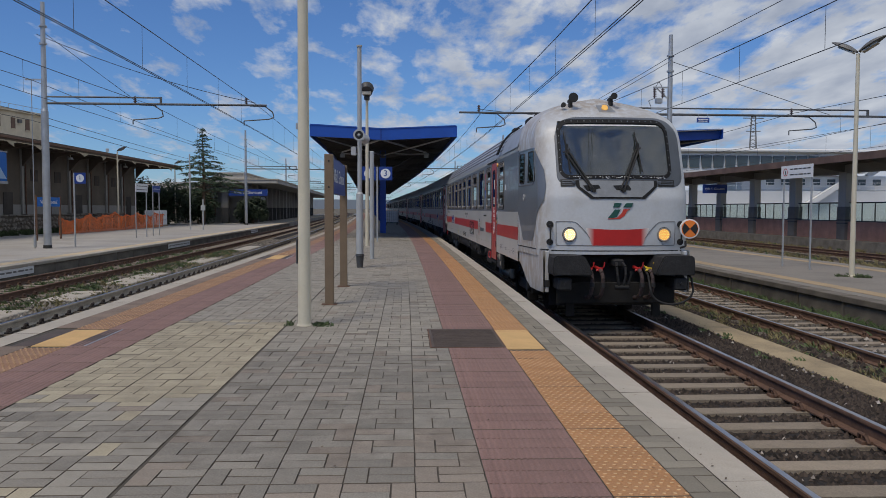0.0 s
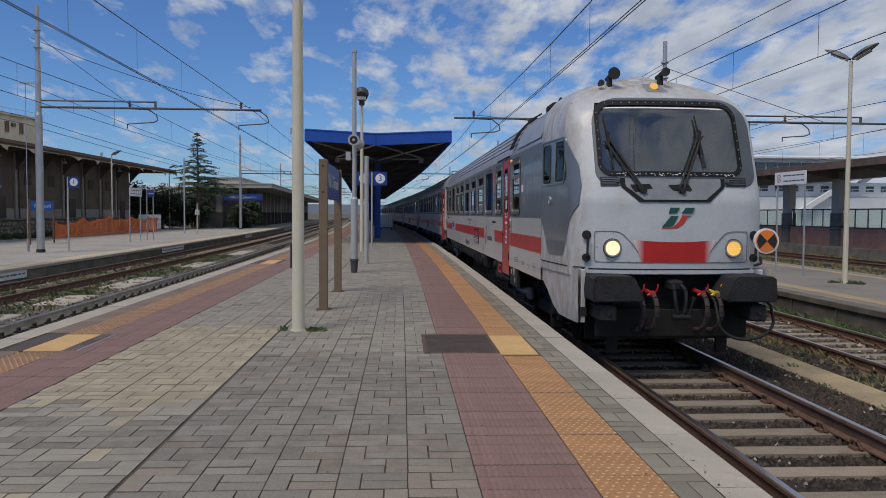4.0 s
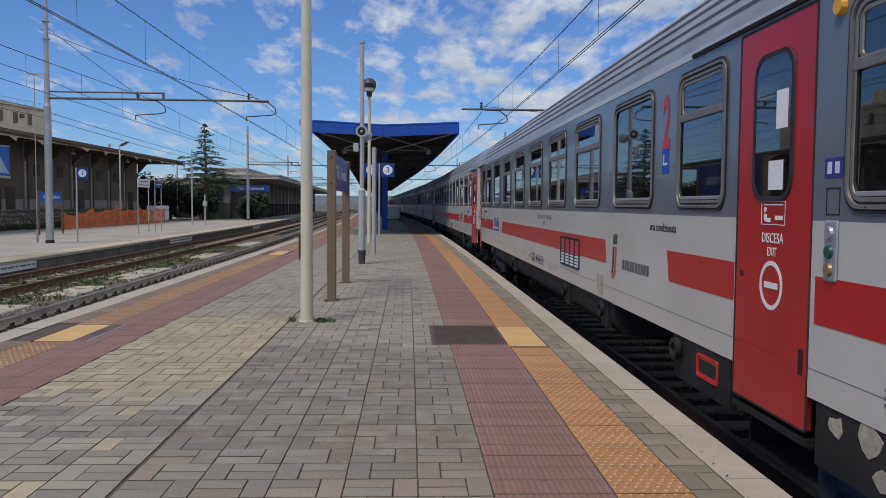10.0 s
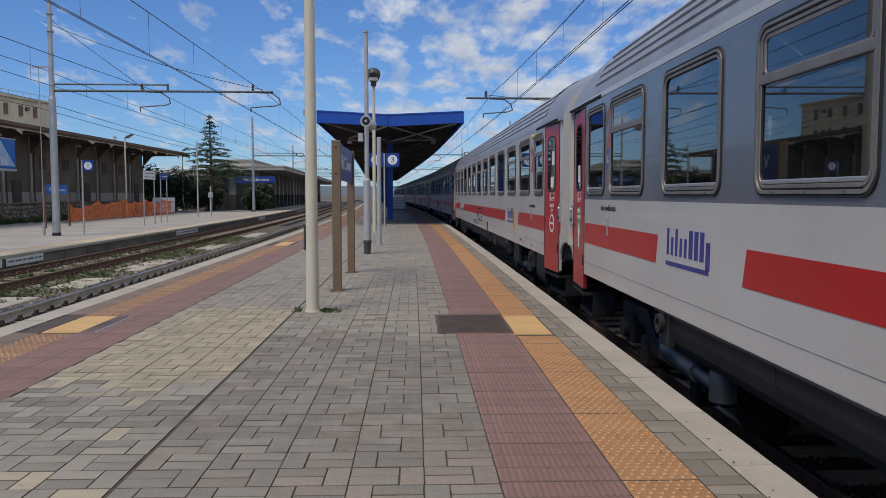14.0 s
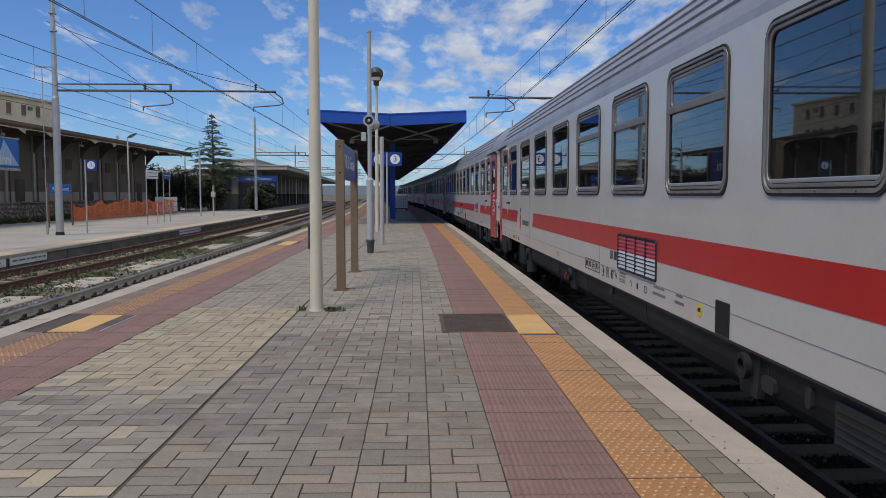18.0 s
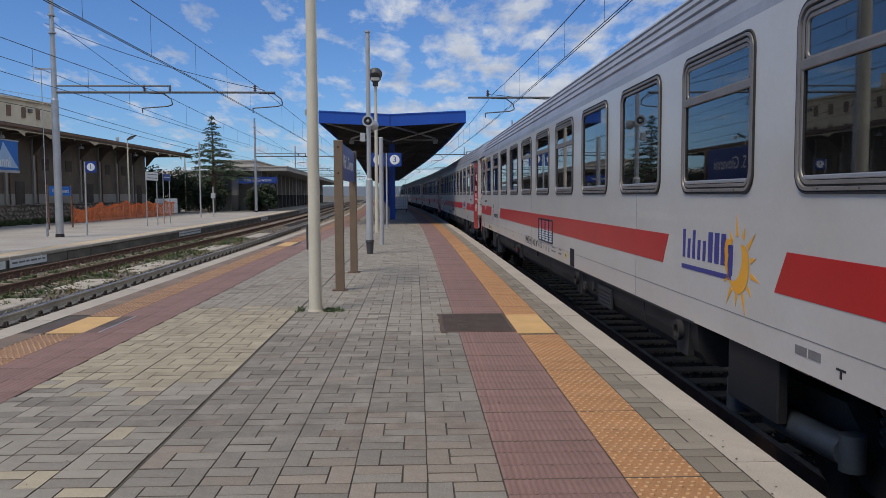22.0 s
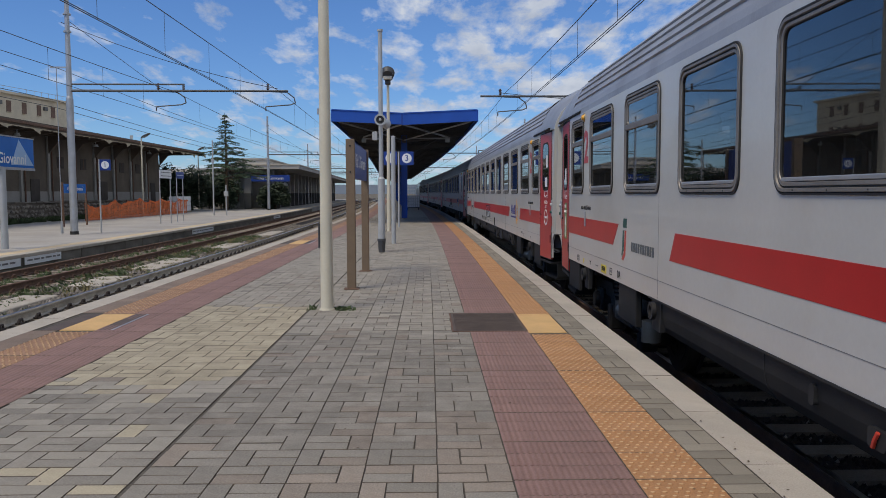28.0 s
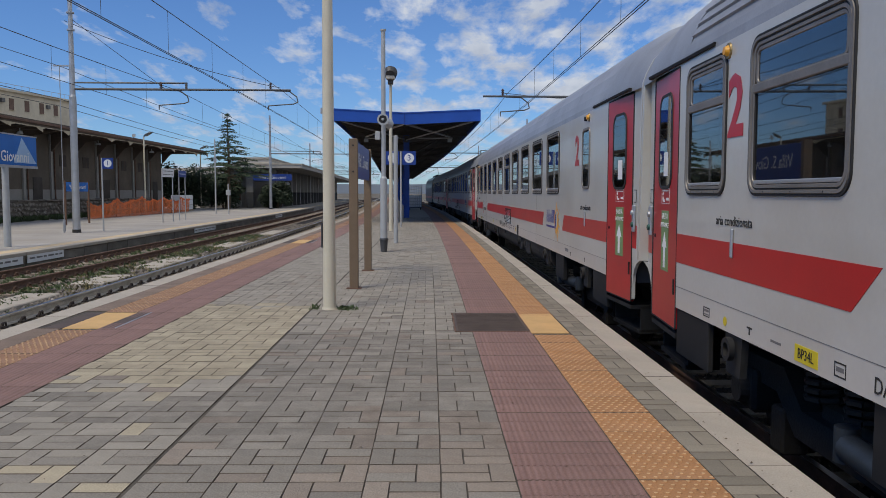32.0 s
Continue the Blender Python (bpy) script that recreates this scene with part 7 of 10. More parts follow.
def canopy_at(name, label, x0, xm, x1, z, y0, y1, cols):
    """Butterfly canopy on blue columns: blue fascias, dark ribbed soffit."""
    t = thing(name, label, "canopy", kind="structure")
    zt, zm = 5.15 + z, 4.99 + z
    # roof skin and soffit
    part("roof_skin", sweep(Geo(), [(x0, zt - 0.06), (xm, zm - 0.06), (x1, zt - 0.06), (x1, zt - 0.02), (xm, zm - 0.02), (x0, zt - 0.02)], y0, y1), ROOF_GREY, t)
    for xa, xb in ((x0, xm), (xm, x1)):
        g = Geo()
        y = y0 + 0.2
        k = 0
        while y < y1 - 0.5:
            za, zb = (zt, zm) if xa == x0 else (zm, zt)
            m = along(0, y)
            g.add([m @ Vector(p) for p in [(xa, 0, za - 0.36), (xb, 0, zb - 0.36), (xb, 0.16, zb - 0.36), (xa, 0.16, za - 0.36), (xa, 0.2, za - 0.29), (xb, 0.2, zb - 0.29), (xb, 0.42, zb - 0.29), (xa, 0.42, za - 0.29)]], [(0, 1, 2, 3), (3, 2, 5, 4), (4, 5, 6, 7)])
            y += 0.44 if y < y0 + 60 else 0.88
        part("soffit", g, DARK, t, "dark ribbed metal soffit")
    # fascias
    part("side_fascia", strip(x0 - 0.04, x0, zt - 0.52, zt, y0, y1), BLUE, t, "blue metal fascia")
    part("side_fascia", strip(x1, x1 + 0.04, zt - 0.52, zt, y0, y1), BLUE, t, "blue metal fascia")
    m0 = along(0, y0)
    for xa, xb, za, zb in ((x0, xm, zt, zm), (xm, x1, zm, zt)):
        part("end_fascia", Geo().prism([(xa, za - 0.52), (xb, zb - 0.50), (xb, zb), (xa, za)], -0.06, 0.0, m=m0), BLUE, t, "blue metal fascia")
        part("fascia_lip", Geo().prism([(xa, za - 0.02), (xb, zb - 0.02), (xb, zb + 0.03), (xa, za + 0.03)], -0.085, 0.0, m=m0), BLUE, t)
    part("fascia_joint", Geo().box(xm - 0.03, xm + 0.03, -0.075, -0.06, zm - 0.50, zm, m=m0), SIGN_BLUE, t)
    for y in cols:
        m = along(xm, y, 0)
        c = part("column", Geo().box(-0.16, 0.16, -0.02, 0.02, z, zm - 0.3, m).box(-0.16, -0.13, -0.13, 0.13, z, zm - 0.3, m).box(0.13, 0.16, -0.13, 0.13, z, zm - 0.3, m), BLUE, t, "blue steel column")
        for xe, ze in ((x0 - xm, zt), (x1 - xm, zt)):
            s = 1 if xe > 0 else -1
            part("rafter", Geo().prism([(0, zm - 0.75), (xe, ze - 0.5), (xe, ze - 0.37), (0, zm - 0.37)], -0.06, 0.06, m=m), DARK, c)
            part("strut", Geo().tube(m @ Vector((0, 0, zm - 1.6)), m @ Vector((xe * 0.55, 0, zm - 0.55)), 0.05, n=8), DARK, c)
    # wind braces and the tie behind the front edge
    for xe in (x0, x1):
        s = 1 if xe > xm else -1
        part("brace", Geo().tube(along(0, y0 + 0.3) @ Vector((xm, 0, zm - 0.45)), along(0, cols[0]) @ Vector((xm + (xe - xm) * 0.72, 0, zm - 0.42)), 0.05, n=8), GALV, t)
        part("brace", Geo().tube(along(0, y0 + 0.3) @ Vector((xe - s * 0.3, 0, zt - 0.5)), along(0, cols[0]) @ Vector((xm, 0, zm - 0.6)), 0.04, n=8), GALV, t)
        part("floodlight", Geo().box(-0.12, 0.12, -0.1, 0.1, zm - 0.72, zm - 0.55, along(xm + (xe - xm) * 0.72, cols[0])), GALV, t)
    part("tie", Geo().tube(along(x0 + 0.8, cols[0]) @ Vector((0, 0, zm - 0.5)), along(x1 - 0.8, cols[0]) @ Vector((0, 0, zm - 0.5)), 0.05, n=8), GALV, t)
    return t


# Catenary -----------------------------------------------------------------------
WIRE = mat("wire", (0.05, 0.052, 0.055), 0.5, 0.3, var=0.1)
# darker than the masts' zinc: shade on the booms' undersides is in the colour
STEEL = mat("shaded_steel", (0.11, 0.115, 0.12), 0.6, 0.3, var=0.2, scale=3, fine=0.1)
INSUL = mat("insulator", (0.10, 0.06, 0.05), 0.3, var=0.15)


def mast(x, y, z0, top, label, booms, girth=0.78, gear=0):
    """A catenary mast with horizontal booms; booms: (to x, height, registration arms at x)."""
    t = thing("catenary_mast", label, "catenary mast", "catenary masts", at=along(x, y, z0))
    h = top - z0
    part("pole", Geo().tube((0, 0, 0), (0, 0, h * 0.56), 0.20 * girth, 0.185 * girth, 20).tube((0, 0, h * 0.56), (0, 0, h * 0.57), 0.185 * girth, 0.15 * girth, 20).tube((0, 0, h * 0.57), (0, 0, h), 0.15 * girth, 0.11 * girth, 20), GALV, t, "galvanised tapered pole", smooth=True)
    part("footing", Geo().tube((0, 0, 0), (0, 0, 0.14), 0.18, 0.17, 18), BLACK, t, "black painted footing")
    for z in (h * 0.5, h * 0.83, h * 0.9):
        part("collar", Geo().tube((0, 0, z), (0, 0, z + 0.06), 0.2 * girth, 0.2 * girth, 16), GALV, t)
    if gear:
        zg = 6.75 - z0
        br = part("feeder_bracket", Geo().box(min(0, gear * 0.75), max(0, gear * 0.75), -0.04, 0.04, zg - 0.06, zg).tube((0, 0, zg - 0.6), (gear * 0.6, 0, zg - 0.05), 0.025, n=6), GALV, t, "side bracket carrying feeder insulators")
        for k in (0.32, 0.68):
            g = Geo().tube((gear * k, 0, zg - 0.06), (gear * k, 0, zg - 0.5), 0.03, n=8)
            for q in range(5):
                g.disc((gear * k, 0, zg - 0.14 - 0.075 * q), (0, 0, 1), 0.08, 0.025, 10)
            part("insulator", g, INSUL, br)
        part("switch_box", Geo().box(gear * 0.5 - 0.14, gear * 0.5 + 0.14, -0.1, 0.1, zg - 0.72, zg - 0.5, c=0.02), GALV, br)
        part("lower_bracket", Geo().box(min(0, gear * 0.85), max(0, gear * 0.85), -0.05, 0.05, zg - 0.98, zg - 0.9), GALV, br)
        part("jumper", Geo().pipe([(gear * 0.32, 0, zg - 0.06), (gear * 0.5, 0, zg + 0.22), (gear * 0.68, 0, zg - 0.06)], 0.012, 6), WIRE, br)
        part("jumper", Geo().pipe([(gear * 0.68, 0, zg - 0.5), (gear * 0.95, 0, zg - 0.62), (gear * 0.8, 0, zg - 0.95)], 0.012, 6), WIRE, br)
    for xe, zb, arms in booms:
        b = part("boom", Geo().tube((0, 0, zb - z0), (xe - x, 0, zb - z0), 0.055, 0.045, 10), STEEL, t, "horizontal steel boom")
        if abs(xe - x) > 5:
            part("stay", Geo().tube((0, 0, zb - z0 + 0.27), ((xe - x) * 0.52, 0, zb - z0 + 0.27), 0.035, n=8).box((xe - x) * 0.52 - 0.04, (xe - x) * 0.52 + 0.04, -0.04, 0.04, zb - z0, zb - z0 + 0.3), STEEL, b)
            part("top_stay", Geo().tube((0, 0, h * 0.88), ((xe - x) * 0.42, 0, zb - z0 + 0.05), 0.012, n=6), WIRE, b)
        for ax in arms:
            lx = ax - x
            part("insulator", Geo().tube((lx, 0, zb - z0), (lx, 0, zb - z0 + 0.32), 0.035, n=8).disc((lx, 0, zb - z0 + 0.08), (0, 0, 1), 0.07, 0.03, 10).disc((lx, 0, zb - z0 + 0.16), (0, 0, 1), 0.07, 0.03, 10).disc((lx, 0, zb - z0 + 0.24), (0, 0, 1), 0.07, 0.03, 10), INSUL, b)
            part("registration_arm", Geo().pipe([(lx + 0.15, 0, zb - z0 - 0.03), (lx + 0.8, 0, zb - z0 - 0.05), (lx + 1.1, 0, zb - z0 - 0.28), (lx + 1.15, 0, zb - z0 - 0.5), (lx + 0.95, 0, zb - z0 - 0.58), (lx - 0.1, 0, zb - z0 - 0.66), (lx - 0.1, 0, zb - z0 - 0.85)], 0.025, 8), STEEL, b)
    return t


def span_wires(name, x, contact, messenger, ys, label, double=False, droop=0.32):
    """Contact and messenger wires over one track, with droppers."""
    t = thing(name, label, "overhead wire", kind="structure")
    g, g2, d = Geo(), Geo(), Geo()
    for ya, yb in zip(ys, ys[1:]):
        n = 12
        pts, low = [], []
        for i in range(n + 1):
            y = ya + (yb - ya) * i / n
            f = i / n
            sag = 4 * f * (1 - f)
            pts.append((x + bend(y), y, messenger - droop * sag))
            low.append((x + bend(y), y, contact))
        g.pipe(pts, 0.011, 5)
        g2.pipe(low, 0.009, 5)
        if double:
            g2.pipe([(a_ + 0.06, b_, c_) for a_, b_, c_ in low], 0.009, 5)
        for i in range(1, n):
            d.tube(pts[i], low[i], 0.005, n=4)
    part("messenger_wire", g, WIRE, t)
    part("contact_wire", g2, WIRE, t)
    part("droppers", d, WIRE, t)


def feeder(name, pts, label):
    g = Geo()
    for (a0, b0, c0), (a1, b1, c1) in zip(pts, pts[1:]):
        n = 8
        row = []
        for i in range(n + 1):
            f = i / n
            y = b0 + (b1 - b0) * f
            row.append((a0 + (a1 - a0) * f + bend(y), y, c0 + (c1 - c0) * f - 0.25 * 4 * f * (1 - f)))
        g.pipe(row, 0.013, 5)
    solid(name, g, WIRE, label, "overhead wire", kind="structure")


# Town side -----------------------------------------------------------------------
FACADE = mat("old_render", (0.112, 0.094, 0.074), 0.95, var=0.3, scale=0.5, bump=0.3, bscale=15, fine=0.2, fscale=18, dirt=((0.09, 0.08, 0.065), 0.7, 0.35))
FACADE_LOW = mat("grey_dado", (0.27, 0.262, 0.245), 0.9, var=0.2, scale=0.6, bump=0.2, fine=0.15, dirt=((0.15, 0.14, 0.13), 0.5, 0.6))
OLD_ROOF = mat("old_canopy", (0.105, 0.083, 0.066), 0.95, var=0.3, scale=0.8, fine=0.25)
FRINGE = mat("pale_fringe", (0.46, 0.41, 0.30), 0.9, var=0.2, scale=1.5, fine=0.15)
DOOR_DARK = mat("dark_door", (0.045, 0.038, 0.032), 0.8, var=0.3, scale=1.5)
RUBBLE = mat("rubble_stone", (0.165, 0.148, 0.125), 0.95, var=0.3, scale=3, bump=0.6, bscale=20, per_object=0.25)
NET = mat("orange_net", (0.74, 0.19, 0.055), 0.7, var=0.2, scale=2)
HOUSE = mat("house_cream", (0.64, 0.57, 0.44), 0.9, var=0.12, scale=0.4, fine=0.1, dirt=((0.3, 0.26, 0.2), 0.4, 0.3))
STATION = mat("station_render", (0.36, 0.35, 0.325), 0.85, var=0.1, scale=0.6, fine=0.08)
STATION_PALE = mat("station_pale", (0.52, 0.49, 0.43), 0.85, var=0.1, scale=0.4, fine=0.08, dirt=((0.33, 0.3, 0.25), 0.4, 0.3))
MAROON = mat("shutter_maroon", (0.13, 0.045, 0.032), 0.7, var=0.25, scale=1.2)
STATION_DARK = mat("station_dado", (0.07, 0.072, 0.075), 0.6, var=0.15, scale=1)
SHUTTER = mat("shutter_brown", (0.16, 0.10, 0.075), 0.8, var=0.2, scale=1.5)
BARK = mat("bark", (0.11, 0.08, 0.055), 0.95, var=0.3, scale=8, bump=0.5)
NEEDLE = mat("cedar_needles", (0.035, 0.060, 0.030), 0.8, var=0.35, scale=1.5, per_object=0.3)
LEAF = mat("dark_leaves", (0.030, 0.050, 0.022), 0.7, var=0.35, scale=2, per_object=0.3)
WEED = mat("weeds", (0.075, 0.11, 0.042), 0.85, var=0.35, scale=2, per_object=0.3)
DRY = mat("dry_grass", (0.22, 0.19, 0.09), 0.9, var=0.3, scale=2, per_object=0.3)
PETAL = mat("pale_petals", (0.75, 0.72, 0.7), 0.7, var=0.1)
BRICK_RED = mat("terracotta_brick", (0.48, 0.26, 0.19), 0.9, var=0.2, scale=1.2, fine=0.2)
SHIP_WHITE = mat("ship_white", (0.74, 0.75, 0.75), 0.5, var=0.05, scale=0.2)
SHIP_GLASS = mat("ship_glass", (0.07, 0.10, 0.12), 0.2, var=0.2, scale=0.3)
PLAT1_Z, PLAT4_Z = -0.31, -0.48


def town_platform():
    t = thing("platform_town", "pale concrete side platform with weedy stone edge", "platform", kind="structure")
    part("surface", strip(-30, -11.84, -1.2, PLAT1_Z, -14, 230), PLATFORM1, t, "pale worn concrete surface")
    part("edge_band", strip(-12.4, -11.9, PLAT1_Z + 0.001, PLAT1_Z + 0.006, -14, 230), EDGE_TAN, t, "faded ochre edge band")
    blk = Geo().box(-0.02, 0.30, -0.97, 0.97, -0.10, 0.012, c=0.015).mesh("kerb_stone", COPING)
    for i in range(45):
        part("kerb_stone", blk, None, t, at=along(-11.85, 6 + i * 1.98, PLAT1_Z))
    wall = Geo().box(0.02, 0.24, -0.96, 0.96, -0.62, -0.105, c=0.012).mesh("edge_block", EDGE_STONE)
    for i in range(45):
        part("edge_block", wall, None, t, at=along(-11.85, 6 + i * 1.98, PLAT1_Z))


EDGE_TAN = mat("edge_tan", (0.52, 0.42, 0.27), 0.9, var=0.15, scale=0.7, fine=0.12)
EDGE_STONE = mat("edge_stone", (0.17, 0.155, 0.13), 0.95, var=0.3, scale=1.5, bump=0.4, per_object=0.15)


def edge_plates():
    for y, w in ((24.0, 2.3), (21.9, 1.4), (42.0, 4.2), (66.0, 3.5)):
        t = thing("warning_plate", "white warning plate fixed to the platform edge", "sign", "plates on the platform edge", at=along(-11.58, y, PLAT1_Z))
        part("plate", Geo().box(0.0, 0.02, -w / 2, w / 2, -0.32, -0.08), SIGN_WHITE, t)
        g = Geo()
        rnd = random.Random(int(y))
        yy = -w / 2 + 0.12
        while yy < w / 2 - 0.25:
            l = rnd.uniform(0.15, 0.4)
            g.box(0.02, 0.023, yy, min(yy + l, w / 2 - 0.1), -0.22, -0.17)
            yy += l + 0.08
        part("text_bar", g, FAINT, t)


def goods_shed():
    t = thing("goods_shed", "long weathered station shed with deep ragged canopy", "building", kind="structure")
    X, C = -26.0, -23.6
    y0, y1 = 14.0, 76.0
    part("rear_block", Geo().box(X - 12, X - 0.3, y0, y1, PLAT1_Z, 5.3), FACADE, t)
    # facade bays between pilasters, with dado, doors and small high windows
    bays = 17
    step = (y1 - y0) / bays
    for i in range(bays):
        ya, yb = y0 + i * step, y0 + (i + 1) * step
        part("facade_panel", Geo().box(X - 0.3, X, ya, yb, PLAT1_Z + 1.9, 5.3), FACADE, t)
        part("dado", Geo().box(X - 0.3, X + 0.012, ya, yb, PLAT1_Z, PLAT1_Z + 1.9), FACADE_LOW, t, "grey painted dado")
        part("pilaster", Geo().box(X, X + 0.14, ya - 0.14, ya + 0.14, PLAT1_Z, 5.3, c=0.01), FACADE_LOW, t)
        part("downpipe", Geo().tube((X + 0.1, ya + 0.45, PLAT1_Z), (X + 0.1, ya + 0.45, 5.2), 0.05, n=8), RUST, t)
        ym = (ya + yb) / 2
        if i % 3 == 1:
            part("door", Geo().box(X + 0.014, X + 0.05, ym - 0.6, ym + 0.6, PLAT1_Z, PLAT1_Z + 2.7, c=0.01), DOOR_DARK, t, "dark boarded door")
        else:
            w = part("high_window", Geo().box(X + 0.004, X + 0.04, ym - 0.5, ym + 0.5, 3.2, 4.0, c=0.01), DOOR_DARK, t, "dark high window")
            part("window_bar", Geo().box(X + 0.04, X + 0.05, ym - 0.02, ym + 0.02, 3.2, 4.0), RUST, w)
    # canopy with a ragged pale fringe
    part("canopy_slab", Geo().box(X - 12.4, C, y0 - 2, y1 + 6.5, 5.35, 5.55), OLD_ROOF, t, "weathered canopy roof")
    part("gutter", Geo().box(C - 0.02, C + 0.10, y0 - 2, y1 + 6.5, 5.45, 5.6, c=0.02), RUST, t)
    part("roof_edge", Geo().box(C - 0.5, C + 0.04, y0 - 2, y1 + 6.5, 5.6, 5.68), OLD_ROOF, t, "broken tile edge of the canopy")
    rnd = random.Random(12)
    y = y0 - 2
    k = 0
    while y < y1 + 6.5:
        n, w = 18, rnd.uniform(3.2, 4.0)
        dep = rnd.uniform(0.24, 0.42)
        lean = rnd.uniform(0.35, 0.65)
        top = [(y + w * i / n, 5.47) for i in range(n + 1)]
        low = []
        for i in range(n + 1):
            f = abs(i / n - lean) / max(lean, 1 - lean)
            drop = 0.3 + 0.7 * max(0.0, (f - 0.6) / 0.4) ** 0.9 + 0.12 * rnd.random()
            low.append((y + w * i / n, 5.42 - dep * drop))
        part("fringe_board", Geo().prism(top + low[::-1], C - 0.06, C - 0.025, "yz"), FRINGE, t, "ragged pale fringe board")
        y += w
        k += 1
    for i in range(bays + 1):
        ya = y0 + i * step
        part("bracket", Geo().prism([(X + 0.1, 5.3), (C - 0.2, 5.34), (C - 0.2, 5.24), (X + 0.9, 5.0), (X + 0.1, 4.1)], ya - 0.09, ya + 0.09), OLD_ROOF, t, "canopy bracket")
        part("purlin", Geo().box(X, C - 0.3, ya + 1.7, ya + 1.85, 5.2, 5.35), OLD_ROOF, t)
        if i % 3 == 0:
            part("canopy_lamp", Geo().tube((C - 0.9, ya + 0.6, 5.3), (C - 0.9, ya + 0.6, 5.0), 0.03, n=8).tube((C - 0.9, ya + 0.6, 5.0), (C - 0.9, ya + 0.6, 4.85), 0.14, 0.2, 14), PALE_GREY, t)


def rubble_wall():
    t = thing("rubble_wall", "low rough stone retaining wall with weeds", "stone wall", kind="structure")
    part("core", Geo().box(-25.2, -24.9, 40, 70, PLAT1_Z, 0.85), FACADE, t)
    rnd = random.Random(4)
    meshes = []
    for k in range(8):
        n = rnd.choice((6, 7, 8))
        pts = [(rnd.uniform(0.7, 1.15) * math.cos(6.283 * (i + rnd.uniform(-0.2, 0.2)) / n), rnd.uniform(0.7, 1.15) * math.sin(6.283 * (i + rnd.uniform(-0.2, 0.2)) / n)) for i in range(n)]
        g = Geo()
        g.prism([(a_ * 0.20, b_ * 0.125) for a_, b_ in pts], 0.0, 0.07, "yz")
        g.prism([(a_ * 0.15, b_ * 0.09) for a_, b_ in pts], 0.07, 0.11, "yz")
        meshes.append(g.mesh("stone", RUBBLE))
    for r in range(4):
        y = 41.0
        while y < 69.5:
            big = rnd.choice((0.7, 0.85, 1.0, 1.2, 1.45))
            at = pose(-24.95 + rnd.uniform(-0.03, 0.05), y + 0.2 * big, PLAT1_Z + 0.15 + r * 0.27 + rnd.uniform(-0.06, 0.06), rnd.uniform(-25, 25))
            part("stone", meshes[rnd.randrange(8)], None, t, at=at @ Matrix.Diagonal((rnd.uniform(0.7, 1.3), big, rnd.uniform(0.85, 1.2), 1)))
            y += 0.40 * big
    cap = Geo()
    for i in range(36):
        y = 40.2 + i * 0.82 + rnd.uniform(-0.1, 0.1)
        cap.box(-25.2, -24.82 + rnd.uniform(-0.05, 0.05), y, y + 0.78, 0.84, 0.9 + rnd.uniform(0, 0.08), c=0.02)
    part("coping_stones", cap, RUBBLE, t, "uneven coping stones")["kind"] = "stuff"


def net_fence():
    t = thing("barrier_net", "orange plastic safety netting sagging between stakes", "safety fence")
    rnd = random.Random(7)
    ys = [50.5 + 2.3 * i for i in range(10)]
    X = -22.0
    tops = [1.15, 0.95, 1.3, 1.2, 1.4, 1.25, 1.35, 1.1, 1.3, 1.2]
    slack = [rnd.uniform(0.1, 0.42) for _ in ys]
    for i, y in enumerate(ys):
        part("stake", Geo().tube((X, y, PLAT1_Z), (X, y, PLAT1_Z + 1.25), 0.02, n=6), RUST, t)
        if i == len(ys) - 1:
            break
        # strands of one panel
        g = Geo()
        rows = []
        bulge = [rnd.uniform(-0.05, 0.22) for _ in range(9)]
        for r in range(10):
            row = []
            for c in range(9):
                f = c / 8
                top = tops[i] + (tops[i + 1] - tops[i]) * f - slack[i] * 4 * f * (1 - f) + 0.05 * math.sin(c * 2.1 + i)
                q = r / 9
                # the loose upper edge folds over towards the tracks
                z = top * min(q / 0.8, 1.0) - (0.16 * (q - 0.8) / 0.2 if q > 0.8 else 0.0)
                row.append((X + bulge[c] * math.sin(q * 2.6) + (0.1 if q > 0.85 else 0.0), y + 2.3 * f, PLAT1_Z + 0.02 + z))
            rows.append(row)
        for r in range(9):
            for c in range(8):
                p, q, s = Vector(rows[r][c]), Vector(rows[r][c + 1]), Vector(rows[r + 1][c])
                for k in range(3):
                    a_ = p.lerp(s, k / 3)
                    b_ = q.lerp(Vector(rows[r + 1][c + 1]), k / 3)
                    g.add([a_, b_, b_ + Vector((0, 0, 0.03)), a_ + Vector((0, 0, 0.03))], [(0, 1, 2, 3)])
                for k in range(4):
                    a_ = p.lerp(q, k / 4)
                    b_ = s.lerp(Vector(rows[r + 1][c + 1]), k / 4)
                    g.add([a_, a_ + Vector((0, 0.024, 0)), b_ + Vector((0, 0.024, 0)), b_], [(0, 1, 2, 3)])
        part("net_panel", g, NET, t)


def pallet_stack():
    t = thing("wrapped_pallets", "white film-wrapped crates stacked on the platform", "crates", at=pose(-23.6, 74.5, PLAT1_Z))
    for i in range(4):
        for j in range(3):
            part("crate", Geo().box(-0.45, 0.45, -1.8 + i * 0.92, -0.92 + i * 0.92, 0.12 + j * 0.46, 0.55 + j * 0.46, c=0.02), SIGN_WHITE, t)
    part("pallet", Geo().box(-0.5, 0.5, -1.9, 1.9, 0.0, 0.11), DRY_WOOD, t)


DRY_WOOD = mat("pallet_wood", (0.30, 0.22, 0.14), 0.9, var=0.25, scale=4)


